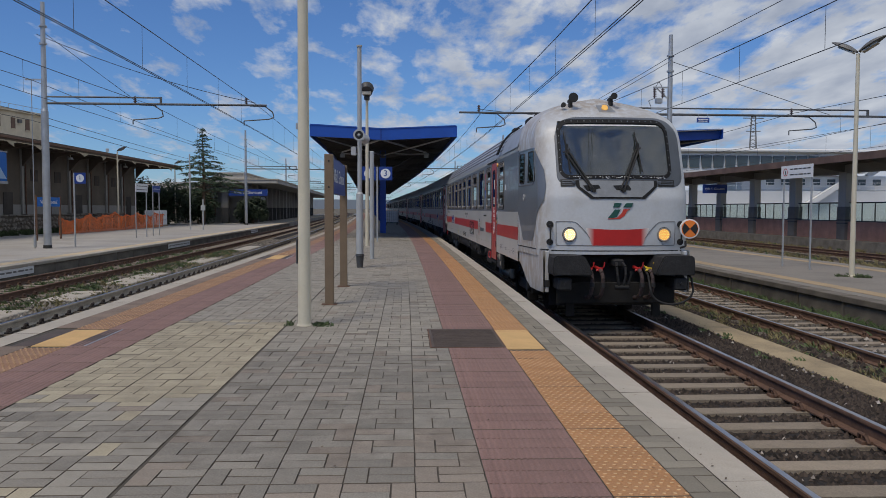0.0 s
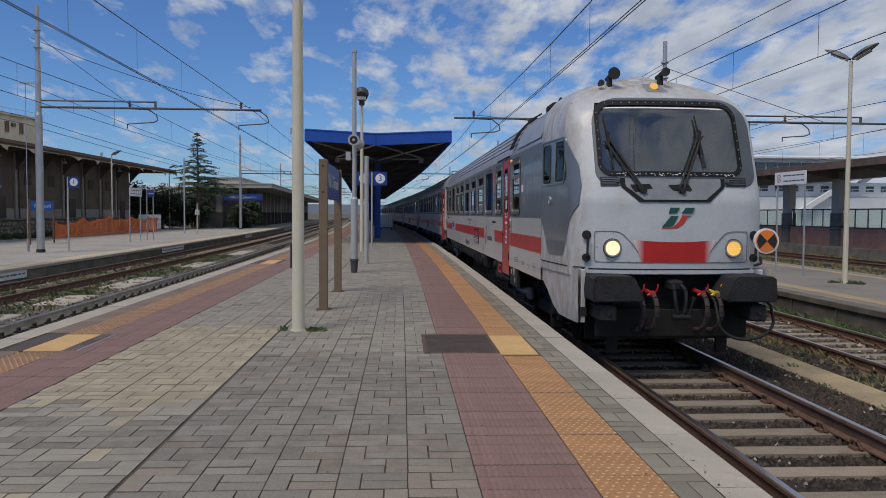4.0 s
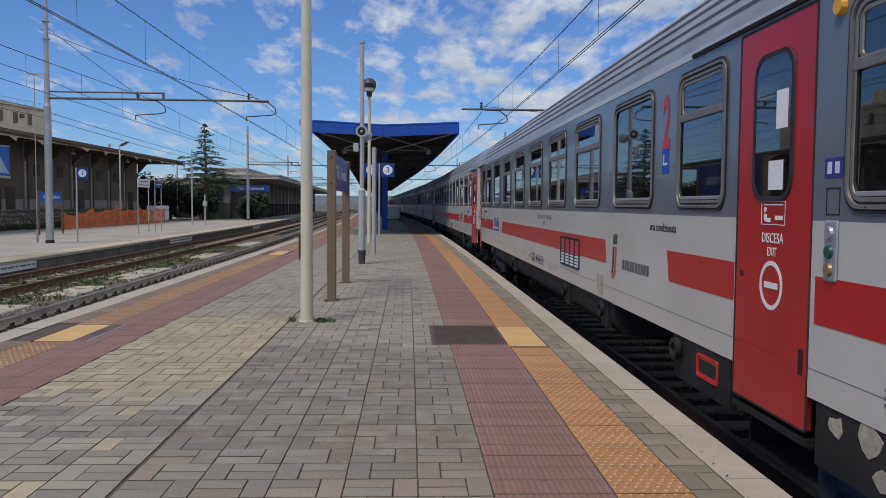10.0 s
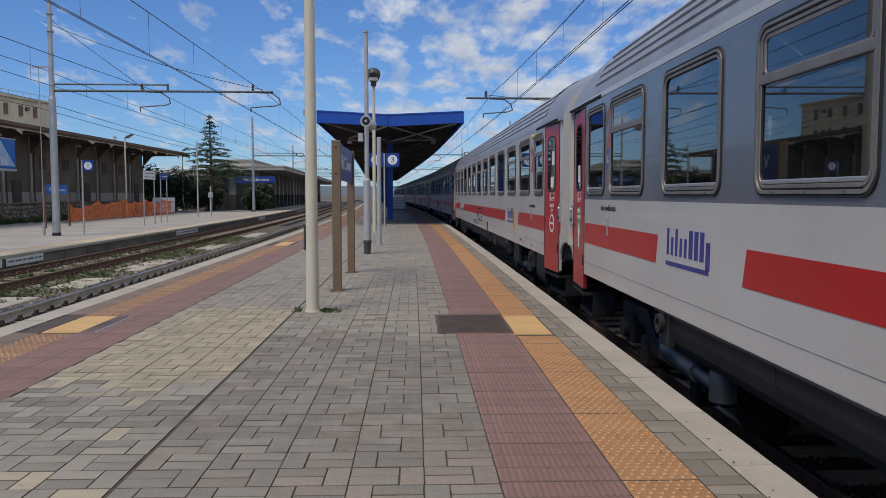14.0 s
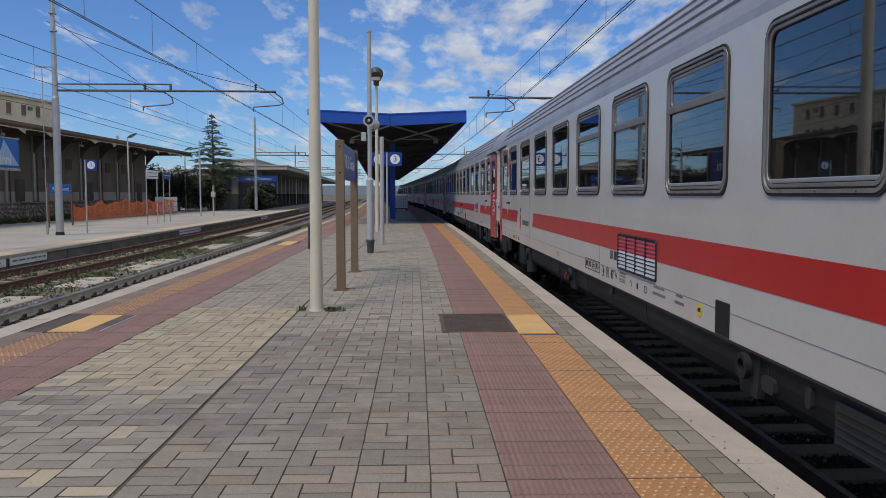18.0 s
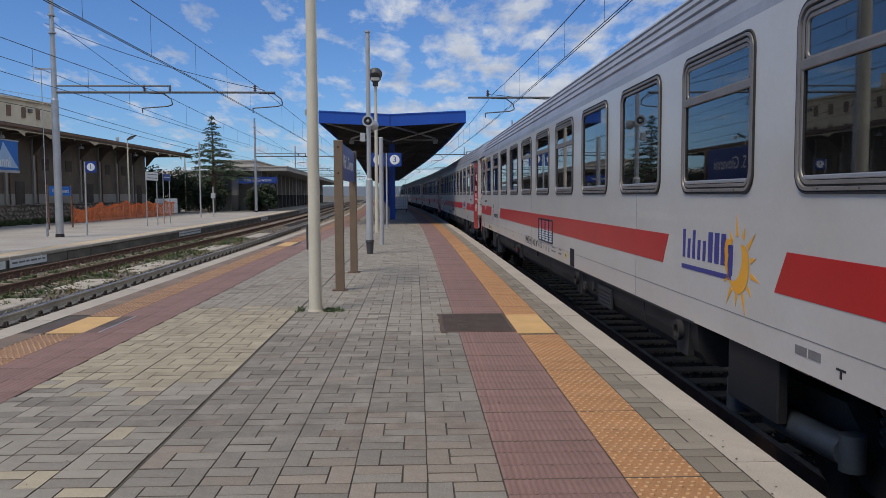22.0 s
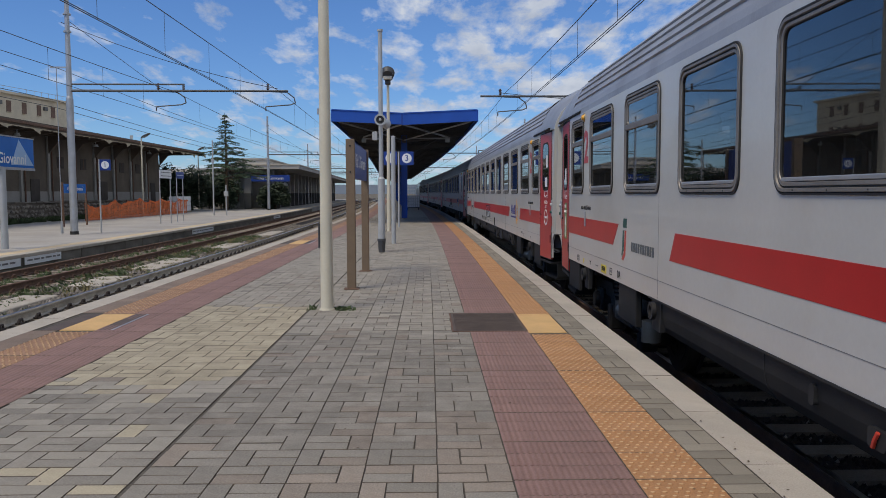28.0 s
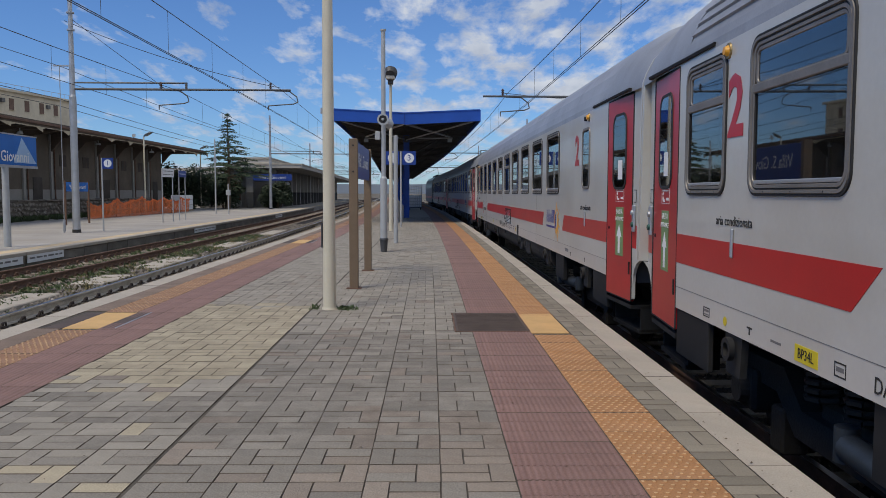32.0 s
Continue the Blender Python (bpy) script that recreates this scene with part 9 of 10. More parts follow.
def ferry():
    t = thing("ferry", "white car ferry moored behind the station", "ship", at=pose(52, 150, -1.0, 0, 0, 2))
    part("hull", Geo().prism([(-6, 0), (95, 0), (98, 6), (-9, 6)], 0, 16), SHIP_WHITE, t)
    part("deck_house", Geo().box(12, 92, 1, 15, 6, 9, c=0.3), SHIP_WHITE, t)
    part("bridge", Geo().prism([(-2, 9.4), (36, 9.4), (37.5, 13.2), (-3.5, 13.2)], -1.5, 15), SHIP_WHITE, t, "bridge deck")
    part("bridge_roof", Geo().box(-4.5, 44, -2.5, 15.5, 13.2, 13.9, c=0.2), SHIP_WHITE, t)
    for i in range(16):
        part("bridge_window", Geo().prism([(-1.6 + i * 2.35, 10.3), (0.2 + i * 2.35, 10.3), (0.35 + i * 2.35, 12.6), (-1.7 + i * 2.35, 12.6)], -1.75, -1.48), SHIP_GLASS, t, "dark bridge window")
    for i in range(24):
        part("port_window", Geo().box(14 + i * 3.1, 15.6 + i * 3.1, 0.9, 1.02, 7.2, 8.3), SHIP_GLASS, t)
    for z in (6.9, 7.6):
        part("rail", Geo().tube((-8, -0.2, z), (96, -0.2, z), 0.05, n=6), SHIP_WHITE, t)
    for i in range(34):
        part("stanchion", Geo().tube((-8 + i * 3.1, -0.2, 6), (-8 + i * 3.1, -0.2, 7.6), 0.05, n=6), SHIP_WHITE, t)
    mt = part("mast", Geo().tube((16.0, 6, 13.9), (16.3, 6, 21), 0.16, 0.09, 10).tube((17.4, 6, 13.9), (17.1, 6, 21), 0.16, 0.09, 10), LAMP_GREY, t, "grey lattice signal mast")
    g = Geo()
    for k in range(9):
        z = 14.5 + k * 0.75
        g.tube((16.05, 6, z), (17.3, 6, z + 0.6), 0.05, n=5).tube((17.3, 6, z), (16.05, 6, z + 0.6), 0.05, n=5)
    part("lattice", g, LAMP_GREY, mt)
    part("yard", Geo().tube((14.6, 6, 20.6), (18.8, 6, 20.6), 0.09, n=6), LAMP_GREY, mt)
    part("yard", Geo().tube((15.2, 6, 18), (18.2, 6, 18), 0.09, n=6), LAMP_GREY, mt)
    part("radar", Geo().box(15.6, 18.6, 5.6, 6.4, 21.0, 21.3), SHIP_WHITE, mt)
    part("funnel_arch", Geo().pipe([(38, 4, 6), (39.5, 4, 9.0), (42, 4, 10.6), (46, 4, 11.2), (50, 4, 10.4), (53, 4, 7.5), (54, 4, 6)], 0.55, 10), SHIP_WHITE, t, "white arch", smooth=True)
    part("stair", Geo().prism([(24, 3.5), (33, 9), (34.5, 9), (26, 3.5)], -1.2, -0.2), SHIP_WHITE, t)


def horizon_hills():
    g = Geo()
    rnd = random.Random(2)
    pts = []
    for i in range(61):
        a_ = radians(-75 + i * 2.5)
        h = 8 + 30 * (0.5 + 0.5 * math.sin(i * 0.45 + 1.0)) * (0.6 + 0.4 * rnd.random())
        pts.append((2400 * math.sin(a_), 2400 * math.cos(a_), h))
    g.grid([[(p[0], p[1], -5) for p in pts], pts])
    solid("backdrop_hills", g, HILL, "low hazy hills beyond the strait", "hills", kind="structure")


HILL = mat("hazy_hill", (0.24, 0.28, 0.33), 0.95, var=0.1, scale=0.004)

# Build the station ---------------------------------------------------------------
lamp_column()
name_sign()
speaker_pole()
lantern_post()
stub_post()
track_number(-1.05, 33.0, 0.0, "3", "blue platform number sign three on a slim post", 2.85, 0.56, 1, True)
cage_trolley()
canopy_at("canopy_island", "long blue butterfly canopy over the island platform", -4.1, -0.95, 2.45, 0.0, 36.0, 190.0, [45 + 9 * i for i in range(16)])
canopy_at("canopy_sea", "blue butterfly canopy over the seaward platform", 9.9, 12.8, 16.6, 0.42, 40.5, 150.0, [50 + 9 * i for i in range(10)])
town_platform()
edge_plates()
goods_shed()
rubble_wall()
net_fence()
pallet_stack()
town_sign()
small_town_sign()
track_number(-14.35, 35.4, PLAT1_Z, "1", "blue platform number sign one on a slim post", 3.0, 0.48, 1)
notice("notice_board", "white notice board on two steel posts", -15.5, 45.4, 1.8, PLAT1_Z, 2.78, 2.3, SIGN_WHITE, 2)
notice("exit_sign", "small blue direction sign on two steel posts", -15.7, 49.0, 1.2, PLAT1_Z, 2.75, 2.35, SIGN_BLUE, 1)
street_lamp(-22.5, 62.0, PLAT1_Z, 5.7, "cream street lamp with single arm", 1.1, 1, -35)
street_lamp(-24.3, 83.0, PLAT1_Z, 5.9, "cream street lamp with single arm", 1.1, 1, -35)
thin_post(-17.3, 63.0, PLAT1_Z, 5.6, "slim grey steel post")
thin_post(-16.3, 63.0, PLAT1_Z, 2.1, "short grey post with a small box", 1.2)
cedar(-21.2, 82.0, PLAT1_Z, 9.6)
bush(-25.5, 84.0, PLAT1_Z, 2.6, 4.2, "dark leafy oleander by the shed", 31)
bush(-23.0, 87.0, PLAT1_Z, 2.4, 3.6, "dark leafy shrub behind the platform", 32)
bush(-28.5, 81.0, PLAT1_Z, 2.5, 4.4, "dark leafy shrub by the shed", 33)
bush(-17.2, 88.0, PLAT1_Z, 1.6, 3.0, "dark leafy shrub by the building", 34)
station_house()
apartment(-81.3, 81.6, 14, 50, 16.0, 5, "cream apartment block with brown shutters behind the shed", -11)
thin_post(-36.0, 96.0, PLAT1_Z, 8.4, "tall floodlight pole behind the shed", 8.0)
mast(-14.9, 33.9, PLAT1_Z, 9.9, "galvanised catenary mast with long boom", [(-5.75, 5.75, (-11.2, -6.6))])
mast(11.7, 34.5, PLAT4_Z, 9.0, "catenary mast with booms over the seaward tracks", [(2.45, 5.55, (3.3,)), (29.0, 5.55, (8.2, 17.2, 23.2))], 0.8, -1)
mast(-14.8, 82.0, PLAT1_Z, 9.3, "galvanised catenary mast with long boom", [(-5.0, 5.4, (-10.4, -6.4))])
mast(11.6, 82.0, PLAT4_Z, 9.0, "catenary mast beside the seaward platform", [(2.45, 5.5, (3.3,)), (26.0, 5.5, (8.2, 17.2))])
mast(-15.5, 128.0, PLAT1_Z, 9.3, "distant galvanised catenary mast with boom", [(-5.0, 5.4, (-10.4, -6.4))])
mast(11.6, 128.0, PLAT4_Z, 9.0, "distant galvanised catenary mast with boom", [(2.45, 5.5, (3.3,))])
mast(-15.5, 172.0, PLAT1_Z, 9.3, "distant galvanised catenary mast with boom", [(-5.0, 5.4, (-10.4, -6.4)), (3.6, 5.9, ())])
tw = thing("tension_rod", "thin hanging tension rod beside the catenary mast", "rod", at=along(-15.42, 33.9, PLAT1_Z))
part("rod", Geo().tube((0, 0, 0.0), (0, 0, 7.0), 0.018, n=6), GALV, tw)
part("bracket", Geo().box(-0.25, 0.5, -0.03, 0.03, 7.0, 7.06), GALV, tw)
part("weight", Geo().tube((0, 0, 0.05), (0, 0, 0.55), 0.06, n=10), GALV, tw)
SUPPORTS = [-12, 34.2, 82, 128, 172, 220]
span_wires("wires_track_three", TRACK_3, 4.6, 5.72, SUPPORTS, "contact and messenger wires over the train", True)
span_wires("wires_track_two", TRACK_2, 4.62, 5.72, SUPPORTS, "contact and messenger wires over the track", True, 0.12)
span_wires("wires_track_one", -10.6, 4.62, 5.75, SUPPORTS, "contact and messenger wires over the rusty track")
span_wires("wires_track_four", TRACK_4, 4.45, 5.6, SUPPORTS, "contact and messenger wires over the seaward track")
span_wires("wires_track_five", 17.0, 4.45, 5.6, SUPPORTS, "contact and messenger wires over the far track")
span_wires("wires_track_six", 23.0, 4.45, 5.6, SUPPORTS, "contact and messenger wires over the far track")
feeder("feeder_wire", [(-15.5, -12, 7.0), (-15.4, 34, 6.7), (-15.5, 82, 6.6), (-15.5, 128, 6.6)], "feeder cable along the masts")
feeder("feeder_wire", [(-15.8, -12, 5.6), (-15.5, 34, 5.35), (-15.6, 82, 5.3), (-15.6, 128, 5.3)], "feeder cable along the masts")
feeder("feeder_wire", [(-15.8, -12, 5.2), (-15.5, 34, 5.05), (-15.6, 82, 5.0), (-15.6, 128, 5.0)], "feeder cable along the masts")
feeder("feeder_wire", [(11.7, -12, 8.1), (11.6, 34.5, 8.0), (11.6, 82, 8.0), (11.6, 128, 8.0)], "feeder cable along the masts")
feeder("cross_wire", [(3.5, 36, 5.9), (18.0, 52, 7.5)], "thin cross wire above the tracks")
feeder("cross_wire", [(-6, 33, 5.7), (-15.2, 34, 8.6)], "thin cross wire above the tracks")
bs = thing("boom_plate", "small blue plate hanging from the catenary boom", "sign", at=along(13.15, 34.4, 5.2))
part("plate", Geo().box(-0.28, 0.28, -0.02, 0.0, 0.0, 0.21), SIGN_BLUE, bs)
for x_ in (-0.2, 0.2):
    part("hanger", Geo().tube((x_, 0, 0.21), (x_, 0, 0.36), 0.01, n=5), GALV, bs)
part("text_bar", Geo().box(-0.23, 0.23, -0.023, -0.02, 0.12, 0.16), SIGN_WHITE, bs)
part("text_bar", Geo().box(-0.2, 0.2, -0.023, -0.02, 0.045, 0.08), SIGN_WHITE, bs)
sea_platform()
street_lamp(12.45, 21.8, PLAT4_Z, 5.75, "cream lamp post with two cobra lamp heads", 0.75, 2, -48, "street lamps", True)
notice("notice_board", "white warning notice on two steel posts", 12.52, 24.3, 1.6, PLAT4_Z, 2.84, 2.42, SIGN_WHITE, 2, 4, -1, True)
far_platform()
ferry()
horizon_hills()

# Ground cover -----------------------------------------------------------------------
SANDY = mat("sandy_concrete", (0.36, 0.285, 0.175), 0.95, var=0.25, scale=1.0, bump=0.4, fine=0.25, dirt=((0.12, 0.1, 0.07), 0.7, 1.3))
solid("walkway", strip(5.62, 6.2, -0.95, -0.84, -10, 60), SANDY, "worn concrete walkway strip between the tracks", "walkway", kind="structure")
t_ = thing("slab_walk", "broken pale concrete slabs between the tracks", "walkway", kind="structure")
for y_, w_, x_ in ((9.0, 3.2, -8.2), (14.0, 2.6, -8.15), (18.4, 2.0, -8.0), (22.5, 3.6, -8.05), (31.0, 3.0, -8.1), (40.5, 4.0, -8.1)):
    part("slab", Geo().box(-0.38, 0.38, 0, w_, -0.84, -0.705, along(x_, y_), 0.02), COPING, t_)
make_stones("ballast_stones", [(2.05, 4.9, 2.2, 16, -0.75, 22000, 0.026), (2.05, 4.9, 16, 34, -0.752, 8000, 0.036), (4.85, 5.2, 3, 26, -0.80, 6000, 0.03), (5.15, 5.65, 3, 26, -0.86, 8500, 0.03), (6.2, 6.9, 5, 30, -0.93, 2600, 0.045)], "loose dark ballast stones between the rails", 41)
make_stones("ballast_stones", [(2.05, 4.9, 2.2, 30, -0.746, 520, 0.02), (4.9, 5.6, 3, 26, -0.83, 150, 0.022), (6.3, 9.5, 8, 40, -0.97, 500, 0.05), (-11, -4.6, 7, 45, -0.735, 700, 0.05)], "scattered bleached ballast stones", 44, WHITE_STONE)
make_stones("ballast_stones", [(-8.9, -4.6, 7, 28, -0.75, 6500, 0.045), (-11.3, -8.6, 12, 45, -0.75, 5000, 0.05), (-8.9, -6, 28, 55, -0.75, 2500, 0.06)], "loose pale ballast stones between the rails", 42, PALE_STONE)
make_stones("ballast_stones", [(6.3, 9.5, 8, 26, -0.99, 5000, 0.05), (6.3, 9.5, 26, 50, -0.99, 1800, 0.06)], "loose ballast and litter beside the seaward track", 43, PALE_STONE)
weeds("weeds", [(-11.35, -10.9, 14, 48, -0.8, 520, 0.2), (-10.4, -9.4, 14, 40, -0.75, 240, 0.14), (-9.0, -8.0, 10, 40, -0.76, 330, 0.14), (-7.7, -7.2, 10, 30, -0.76, 30, 0.1)], "green weeds growing among the ballast", 51, WEED)
weeds("weeds", [(6.2, 7.1, 9, 30, -1.0, 150, 0.16), (8.8, 9.5, 9, 44, -1.0, 520, 0.24), (5.4, 5.9, 7, 26, -0.86, 25, 0.1), (15.6, 27, 25, 60, -1.08, 250, 0.2)], "weeds and dry grass beside the tracks", 52, WEED)
weeds("dry_grass", [(5.3, 7.2, 7, 30, -0.98, 260, 0.2), (15.8, 27, 25, 60, -1.08, 700, 0.3), (-9.2, -7.4, 9, 40, -0.78, 260, 0.16)], "dry grass tufts beside the tracks", 53, DRY)
weeds("weeds", [(-24.7, -23.0, 42, 60, PLAT1_Z, 300, 0.45), (-14.5, -13.6, 20, 24, PLAT1_Z, 60, 0.45)], "weeds along the foot of the stone wall", 54, WEED)
weeds("weeds", [(-1.2, -0.95, 9.5, 9.66, 0.0, 7, 0.05), (-1.42, -1.36, 9.45, 9.55, 0.0, 1, 0.1), (1.9, 2.1, 5.2, 5.7, -0.6, 5, 0.15), (9.5 + 2.7, 9.5 + 3.6, 21.3, 22.2, PLAT4_Z, 14, 0.12), (-3.05, -2.9, 3.9, 4.2, 0, 3, 0.12)], "small weeds in the paving joints", 55, WEED)


# Paving, piece by piece ------------------------------------------------------------------
COLS, MOD, ROW = 9, 0.3725, 0.2526
FIELD_L, FIELD_Y = -2.86, 1.76
J = 0.0035


def paver_material(x, y, rnd):
    """0 grey, 1 tan, 2 pale, 3 warm: the field was relaid in patches."""
    seam = x < -1.47
    if seam and 5.85 + rnd.uniform(-0.25, 0.25) < y < 9.9 + rnd.uniform(-0.3, 0.3):
        return 1
    if seam and y < 5.6:
        return 0 if rnd.random() < 0.55 else (2 if rnd.random() < 0.75 else 1)
    if not seam and y < 8.0 + rnd.uniform(-0.25, 0.25):
        if x > -0.75 and y < 5.0 and rnd.random() < 0.45:
            return 3
        return 0 if rnd.random() < 0.9 else 3
    return 2 if rnd.random() < 0.9 else (0 if rnd.random() < 0.6 else 3)


def dirty_edges(me, top=None):
    """Arrises and sides hold joint dirt; the tops of raised studs are worn pale."""
    me.materials.append(EDGE_DIRT)
    if top:
        me.materials.append(top)
    for p in me.polygons:
        if top and p.center.z > 0.0045 and p.normal.z > 0.9:
            p.material_index = 2
        elif p.normal.z < 0.92 and p.center.z < 0.0:
            p.material_index = 1
    return me


def lay_field():
    rnd = random.Random(9)
    mats = (GREY_PAVER, TAN_PAVER, PALE_PAVER, WARM_PAVER)
    L, W = MOD * 2 / 3, MOD / 3
    flat = [Geo().box(-L / 2 + J / 2, L / 2 - J / 2, -ROW / 4 + J * 0.8, ROW / 4 - J * 0.8, -0.02, 0.0, c=0.003).mesh("paver", m) for m in mats]
    upright = [Geo().box(-W / 2 + J / 2, W / 2 - J / 2, -ROW / 2 + J / 2, ROW / 2 - J / 2, -0.02, 0.0, c=0.0025).mesh("paver", m) for m in mats]
    for me in flat + upright:
        dirty_edges(me)
    rest = [Geo() for _ in mats]
    rows = int((46.0 - FIELD_Y) / ROW)
    n = 0
    for r in range(rows):
        y = FIELD_Y + (r + 0.5) * ROW
        for c in range(COLS):
            x0 = 0.40 - (c + 1) * MOD - (0.018 if c > 4 else 0.0)
            if r % 2:
                xu, xl = x0 + W / 2, x0 + W + L / 2
            else:
                xl, xu = x0 + L / 2, x0 + L + W / 2
            bits = [(xl, y - ROW / 4, 0), (xl, y + ROW / 4, 0), (xu, y, 1)]
            for bx, by, up in bits:
                k = paver_material(bx, by, rnd)
                dz = rnd.uniform(-0.003, 0.0)
                bx, by = bx + rnd.gauss(0, 0.0009), by + rnd.gauss(0, 0.0009)
                half_w = W / 2 if up else L / 2
                if bx - half_w < FIELD_L:
                    if bx + half_w > FIELD_L + 0.03:
                        hl = ROW / 2 if up else ROW / 4
                        rest[k].box(FIELD_L + J / 2 + bend(by), bx + half_w - J / 2 + bend(by), by - hl + J / 2, by + hl - J / 2, -0.02, dz, c=0.0025 if by < 14 else 0.0)
                    continue
                if bx > 0.22 and 7.98 < by < 9.22:
                    if not up:
                        rest[k].box(bx - L / 2 + J / 2 + bend(by), 0.215 + bend(by), by - ROW / 4 + J / 2, by + ROW / 4 - J / 2, -0.02, dz, c=0.0025)
                    continue
                if 2.2 < by < 4.4 and n < 300 and bx > -2.2:
                    part("paver", (upright if up else flat)[k], None, ISLAND, at=along(bx, by, dz, rnd.gauss(0, 0.3)))
                    n += 1
                else:
                    w2, l2 = ((W, ROW) if up else (L, ROW / 2))
                    ch = 0.0025 if by < 14 else 0.0
                    rest[k].box(bx - w2 / 2 + J / 2 + bend(by), bx + w2 / 2 - J / 2 + bend(by), by - l2 / 2 + J / 2, by + l2 / 2 - J / 2, -0.02, dz, c=ch)
    for g, m, nm in zip(rest, mats, ("grey_pavers", "tan_pavers", "pale_pavers", "warm_pavers")):
        ob = part("paver_field", dirty_edges(raw_mesh(g, nm, m)), None, ISLAND)
        ob["kind"] = "stuff"
    part("far_paving", strip(FIELD_L, 0.4, -0.008, -0.001, FIELD_Y + rows * ROW, PY1), PALE_PAVER, ISLAND)
    part("near_paving", strip(FIELD_L, 0.4, -0.008, -0.001, PY0, FIELD_Y), GREY_PAVER, ISLAND)


WARM_PAVER = mat("warm_paver", (0.275, 0.235, 0.19), 0.85, var=0.16, scale=5.0, bump=0.5, bscale=70, fine=0.22, fscale=90, per_object=0.12, dirt=((0.16, 0.12, 0.09), 0.6, 6.0))
PALE_PAVER = mat("pale_paver", (0.295, 0.272, 0.226), 0.85, var=0.13, scale=4.0, bump=0.35, bscale=90, fine=0.16, fscale=120, per_object=0.08, dirt=((0.2, 0.175, 0.14), 0.5, 5.0))


def raw_mesh(g, name, material):
    me = bpy.data.meshes.new(name)
    me.from_pydata(g.v, [], g.f)
    bm = bmesh.new()
    bm.from_mesh(me)
    bmesh.ops.recalc_face_normals(bm, faces=bm.faces)
    bm.to_mesh(me)
    bm.free()
    me.materials.append(material)
    return me


def lay_strip(x0, x1, across, length, y0, y1, material, name, piece_y, skip=(), ribs=0, domes=0.0, limit=150, jx=0.004):
    """Tiles in rows; ribs along the way or rows of domes on top."""
    w = (x1 - x0) / across
    tile = Geo().box(-w / 2 + jx / 2, w / 2 - jx / 2, -length / 2 + J / 2, length / 2 - J / 2, -0.02, 0.0, c=0.002)
    if ribs:
        for k in range(ribs):
            xx = -w / 2 + w * (k + 0.5) / ribs
            tile.prism([(xx - w / ribs * 0.38, 0.0), (xx + w / ribs * 0.38, 0.0), (xx + w / ribs * 0.14, 0.0028), (xx - w / ribs * 0.14, 0.0028)], -length / 2 + 0.006, length / 2 - 0.006)
    if domes:
        nx, ny = max(1, round(w / domes)), max(1, round(length / domes))
        for i in range(nx):
            for j in range(ny):
                cx, cy = -w / 2 + w * (i + (0.3 if j % 2 else 0.7)) / nx, -length / 2 + length * (j + 0.5) / ny
                tile.tube((cx, cy, 0.0), (cx, cy, 0.005), 0.016, 0.010, 7)
    me = dirty_edges(tile.mesh(name, material), DOME_TOP if domes else None)
    plain = Geo()
    y, n = y0, 0
    while y < y1:
        yc = y + length / 2
        if not any(a_ < yc < b_ for a_, b_ in skip):
            for k in range(across):
                xc = x0 + w * (k + 0.5)
                if yc < piece_y and n < limit:
                    part(name, me, None, ISLAND, at=along(xc, yc, -0.001 * (n % 3)))
                    n += 1
                else:
                    plain.box(xc - w / 2 + jx / 2 + bend(yc), xc + w / 2 - jx / 2 + bend(yc), yc - length / 2 + J / 2, yc + length / 2 - J / 2, -0.02, -0.0005)
        y += length
    if plain.v:
        part(name + "_row", dirty_edges(raw_mesh(plain, name + "_row", material)), None, ISLAND)["kind"] = "stuff"


EDGE_PAVER = mat("olive_paver", (0.235, 0.212, 0.165), 0.85, var=0.2, scale=1.5, bump=0.35, bscale=90, fine=0.22, fscale=110, per_object=0.2, dirt=((0.12, 0.105, 0.085), 0.5, 2.0))


def lay_edge(x0, x1, y0, y1):
    """Bricks beside the coping: pairs laid across and pairs laid along, by turns."""
    w, m = x1 - x0, 0.245
    across = dirty_edges(Geo().box(-w / 2 + J / 2, w / 2 - J / 2, -m / 4 + J / 2, m / 4 - J / 2, -0.02, 0.0, c=0.0025).mesh("edge_paver", EDGE_PAVER))
    length = dirty_edges(Geo().box(-w / 4 + J / 2, w / 4 - J / 2, -m / 2 + J / 2, m / 2 - J / 2, -0.02, 0.0, c=0.0025).mesh("edge_paver", EDGE_PAVER))
    rest = Geo()
    for i in range(int((y1 - y0) / m)):
        y = y0 + (i + 0.5) * m
        for q in (-1, 1):
            bx, by = ((x0 + x1) / 2, y + q * m / 4) if i % 2 else ((x0 + x1) / 2 + q * w / 4, y)
            if i < 70:
                part("edge_paver", across if i % 2 else length, None, ISLAND, at=along(bx, by, -0.001 * ((i + q) % 3)))
            else:
                hw, hl = (w / 2, m / 4) if i % 2 else (w / 4, m / 2)
                rest.box(bx - hw + J / 2 + bend(by), bx + hw - J / 2 + bend(by), by - hl + J / 2, by + hl - J / 2, -0.02, -0.0005)
    part("edge_paver_row", dirty_edges(raw_mesh(rest, "edge_paver_row", EDGE_PAVER)), None, ISLAND)["kind"] = "stuff"


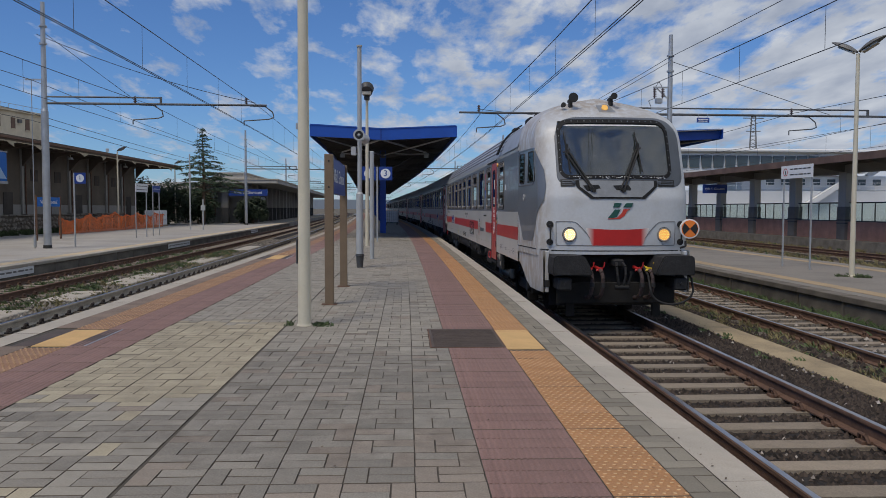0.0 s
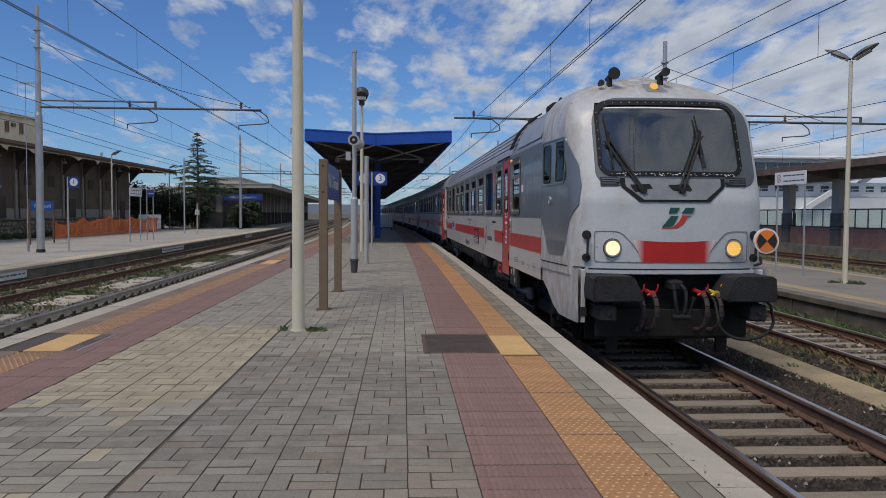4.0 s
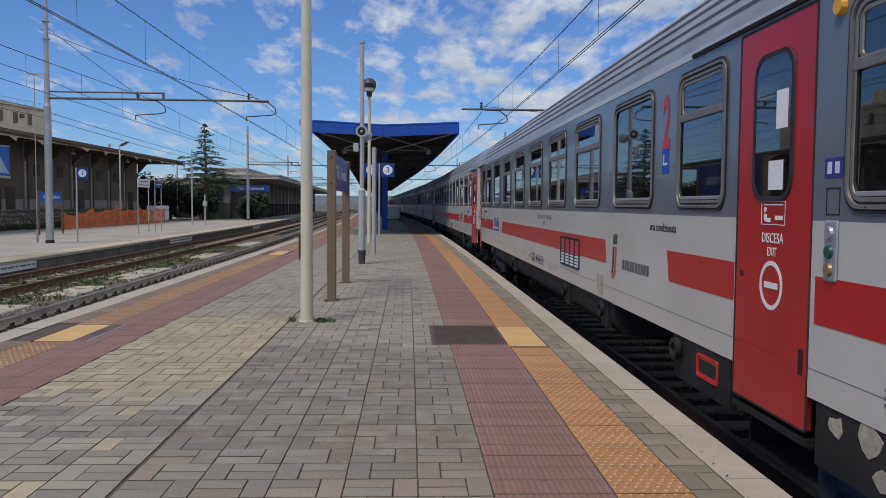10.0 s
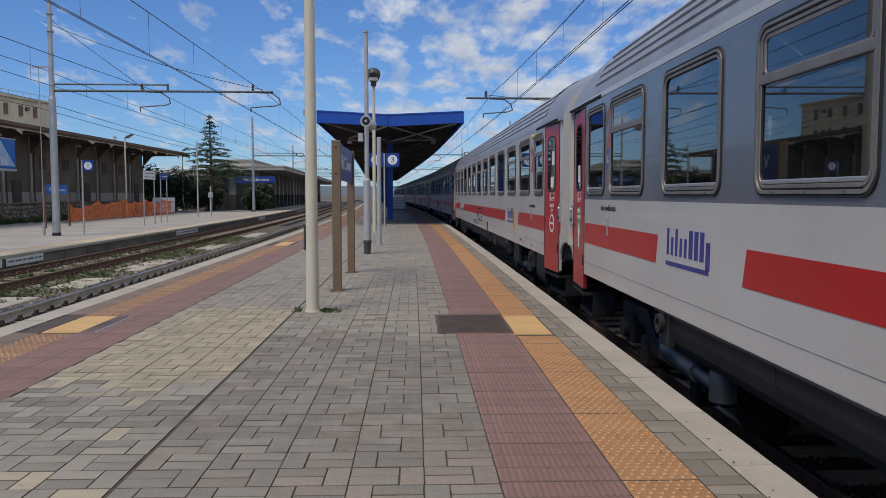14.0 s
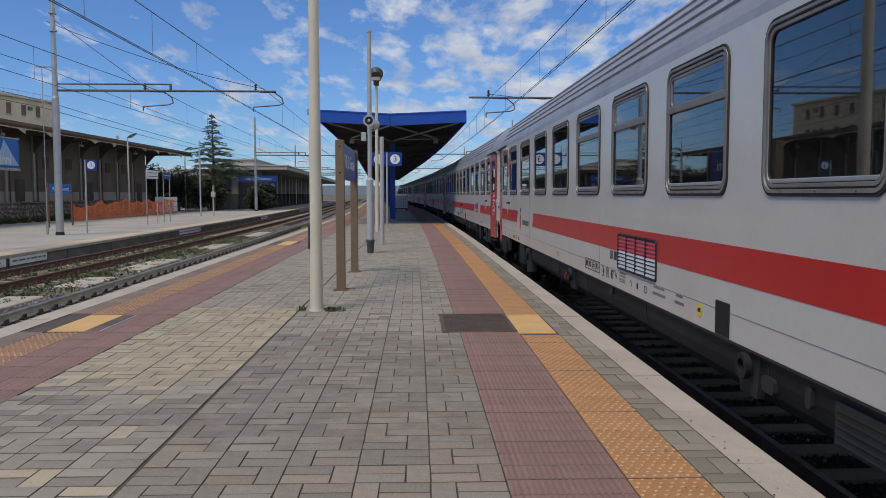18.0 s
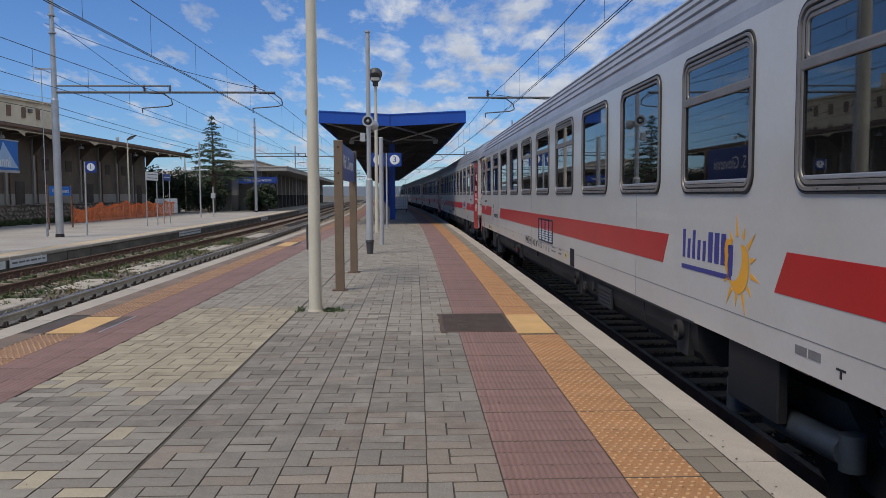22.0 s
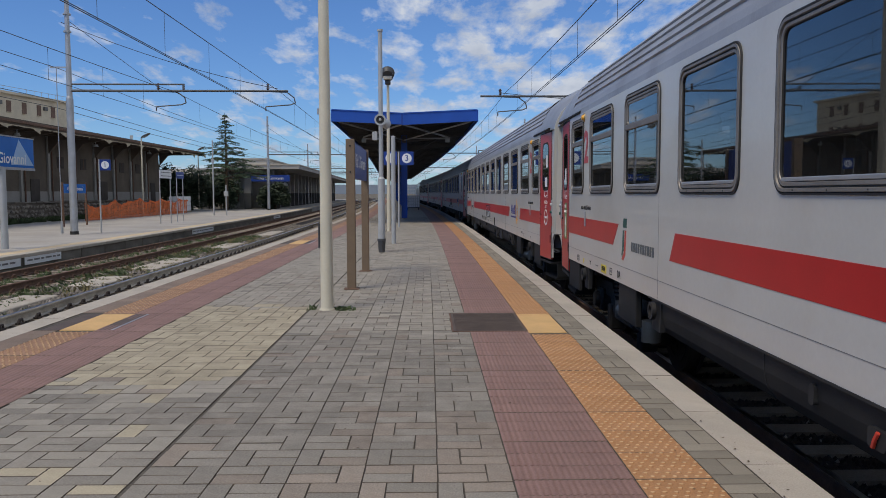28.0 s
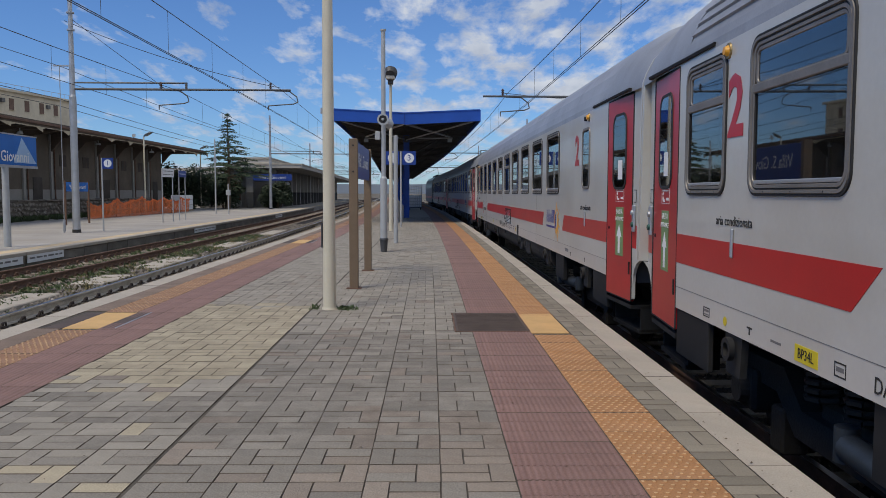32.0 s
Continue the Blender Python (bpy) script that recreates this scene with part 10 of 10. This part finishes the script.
BROWN_PAVER = mat("brown_paver", (0.22, 0.165, 0.125), 0.85, var=0.2, scale=1.5, bump=0.3, bscale=90, fine=0.2, fscale=110, per_object=0.12)
lay_field()
lay_strip(0.40, 1.0, 1, 0.20, 1.4, 60, RED_TILE, "red_tile", 22, ((8.0, 9.2),), ribs=18, limit=110, jx=0.003)
lay_strip(1.0, 1.39, 1, 0.40, 1.4, 60, YELLOW_TILE, "tactile_tile", 22, ((7.9, 9.15),), domes=0.052, limit=60)
lay_edge(1.39, 1.62, 1.4, 40)
lay_strip(1.62, EDGE_R, 1, 1.0, -6, 200, COPING, "coping_stone", 90, limit=90)
lay_strip(EDGE_L, -4.135, 1, 1.0, -6, 200, COPING, "coping_stone", 90, limit=90)
lay_strip(-4.135, -3.868, 1, 0.245, 4.5, 40, BROWN_PAVER, "edge_paver", 4, ((8.1, 9.3), (22.1, 23.8)), limit=0)
lay_strip(-3.868, -3.478, 1, 0.40, 4.5, 60, FADED_TILE, "tactile_tile", 26, ((8.1, 9.3), (22.1, 23.8)), domes=0.052, limit=50)
lay_strip(-3.478, FIELD_L, 2, 0.40, 4.5, 60, RED_TILE, "red_tile", 22, (), ribs=7, limit=100, jx=0.001)
for x0, x1, m_ in ((0.40, 1.0, RED_TILE), (1.0, 1.39, YELLOW_TILE), (1.39, 1.62, GREY_PAVER), (-4.135, -3.868, BROWN_PAVER), (-3.868, -3.478, FADED_TILE), (-3.478, FIELD_L, RED_TILE)):
    part("far_band", strip(x0, x1, -0.008, -0.002, 58.0 if m_ not in (GREY_PAVER, BROWN_PAVER) else 39.5, PY1), m_, ISLAND)


def access_plates():
    t = thing("drain_cover", "dark ribbed metal inspection cover flush with the paving", "inspection cover", at=along(0.61, 8.6))
    part("plate", Geo().box(-0.375, 0.375, -0.6, 0.6, -0.02, 0.004, c=0.003), COVER, t)
    g = Geo()
    for k in range(28):
        g.box(-0.35, 0.35, -0.57 + k * 0.041, -0.57 + k * 0.041 + 0.018, 0.004, 0.007)
    part("ribs", g, COVER, t)
    part("frame", Geo().box(-0.39, -0.375, -0.61, 0.61, -0.02, 0.005).box(0.37, 0.385, -0.61, 0.61, -0.02, 0.005).box(-0.39, 0.385, -0.615, -0.6, -0.02, 0.005).box(-0.39, 0.385, 0.6, 0.615, -0.02, 0.005), RUST, t)
    for x, y, w, l in ((1.185, 8.52, 0.385, 1.22), (-3.66, 8.72, 0.38, 1.08), (-3.68, 22.95, 0.40, 1.6)):
        p = thing("marker_plate", "flat yellow marker plate set into the paving", "paving plate", "yellow plates", at=along(x, y))
        part("plate", Geo().box(-w / 2, w / 2, -l / 2, l / 2, -0.02, 0.002, c=0.003), YELLOW_PAD, p)
        if x < 0:
            part("dark_margin", Geo().box(-w / 2 - 0.2, -w / 2 - 0.005, -l / 2, l / 2, -0.02, 0.001), COVER, p)
            part("dark_margin", Geo().box(w / 2 + 0.005, w / 2 + 0.15, -l / 2, l / 2, -0.02, 0.0015), COVER, p)
            part("pale_strip", Geo().box(w / 2 + 0.15, w / 2 + 0.17, -l / 2, l / 2, -0.02, 0.003), GALV, p)


def litter():
    """Dry leaf bits and grit on the paving, thickest round the column and along the edges."""
    rnd = random.Random(77)
    g = Geo()
    spots = [(-1.25 + rnd.gauss(0, 0.35), 9.55 + rnd.gauss(0, 0.45)) for _ in range(170)]
    spots += [(rnd.uniform(-2.9, 1.85), rnd.uniform(2.6, 22)) for _ in range(260)]
    spots += [(1.64 + rnd.gauss(0, 0.03), rnd.uniform(2.6, 18)) for _ in range(160)]
    spots += [(-1.15 + rnd.gauss(0, 0.3), 11.7 + rnd.gauss(0, 0.4)) for _ in range(70)]
    for x, y in spots:
        s, a_ = rnd.uniform(0.004, 0.014), rnd.uniform(0, 6.28)
        ca, sa = math.cos(a_) * s, math.sin(a_) * s
        bx = x + bend(y)
        g.add([(bx - ca, y - sa, 0.004), (bx + sa * 0.5, y - ca * 0.5, 0.004), (bx + ca, y + sa, 0.007), (bx - sa * 0.5, y + ca * 0.5, 0.006)], [(0, 1, 2, 3)])
    solid("leaf_litter", g, LITTER, "dry brown leaf bits scattered on the paving", "litter", kind="stuff")


LITTER = mat("leaf_bits", (0.10, 0.07, 0.04), 0.9, var=0.3, scale=9, per_object=0.35)
litter()
COVER = mat("iron_cover", (0.095, 0.072, 0.058), 0.75, 0.1, var=0.2, scale=4, fine=0.2)
access_plates()

motions()
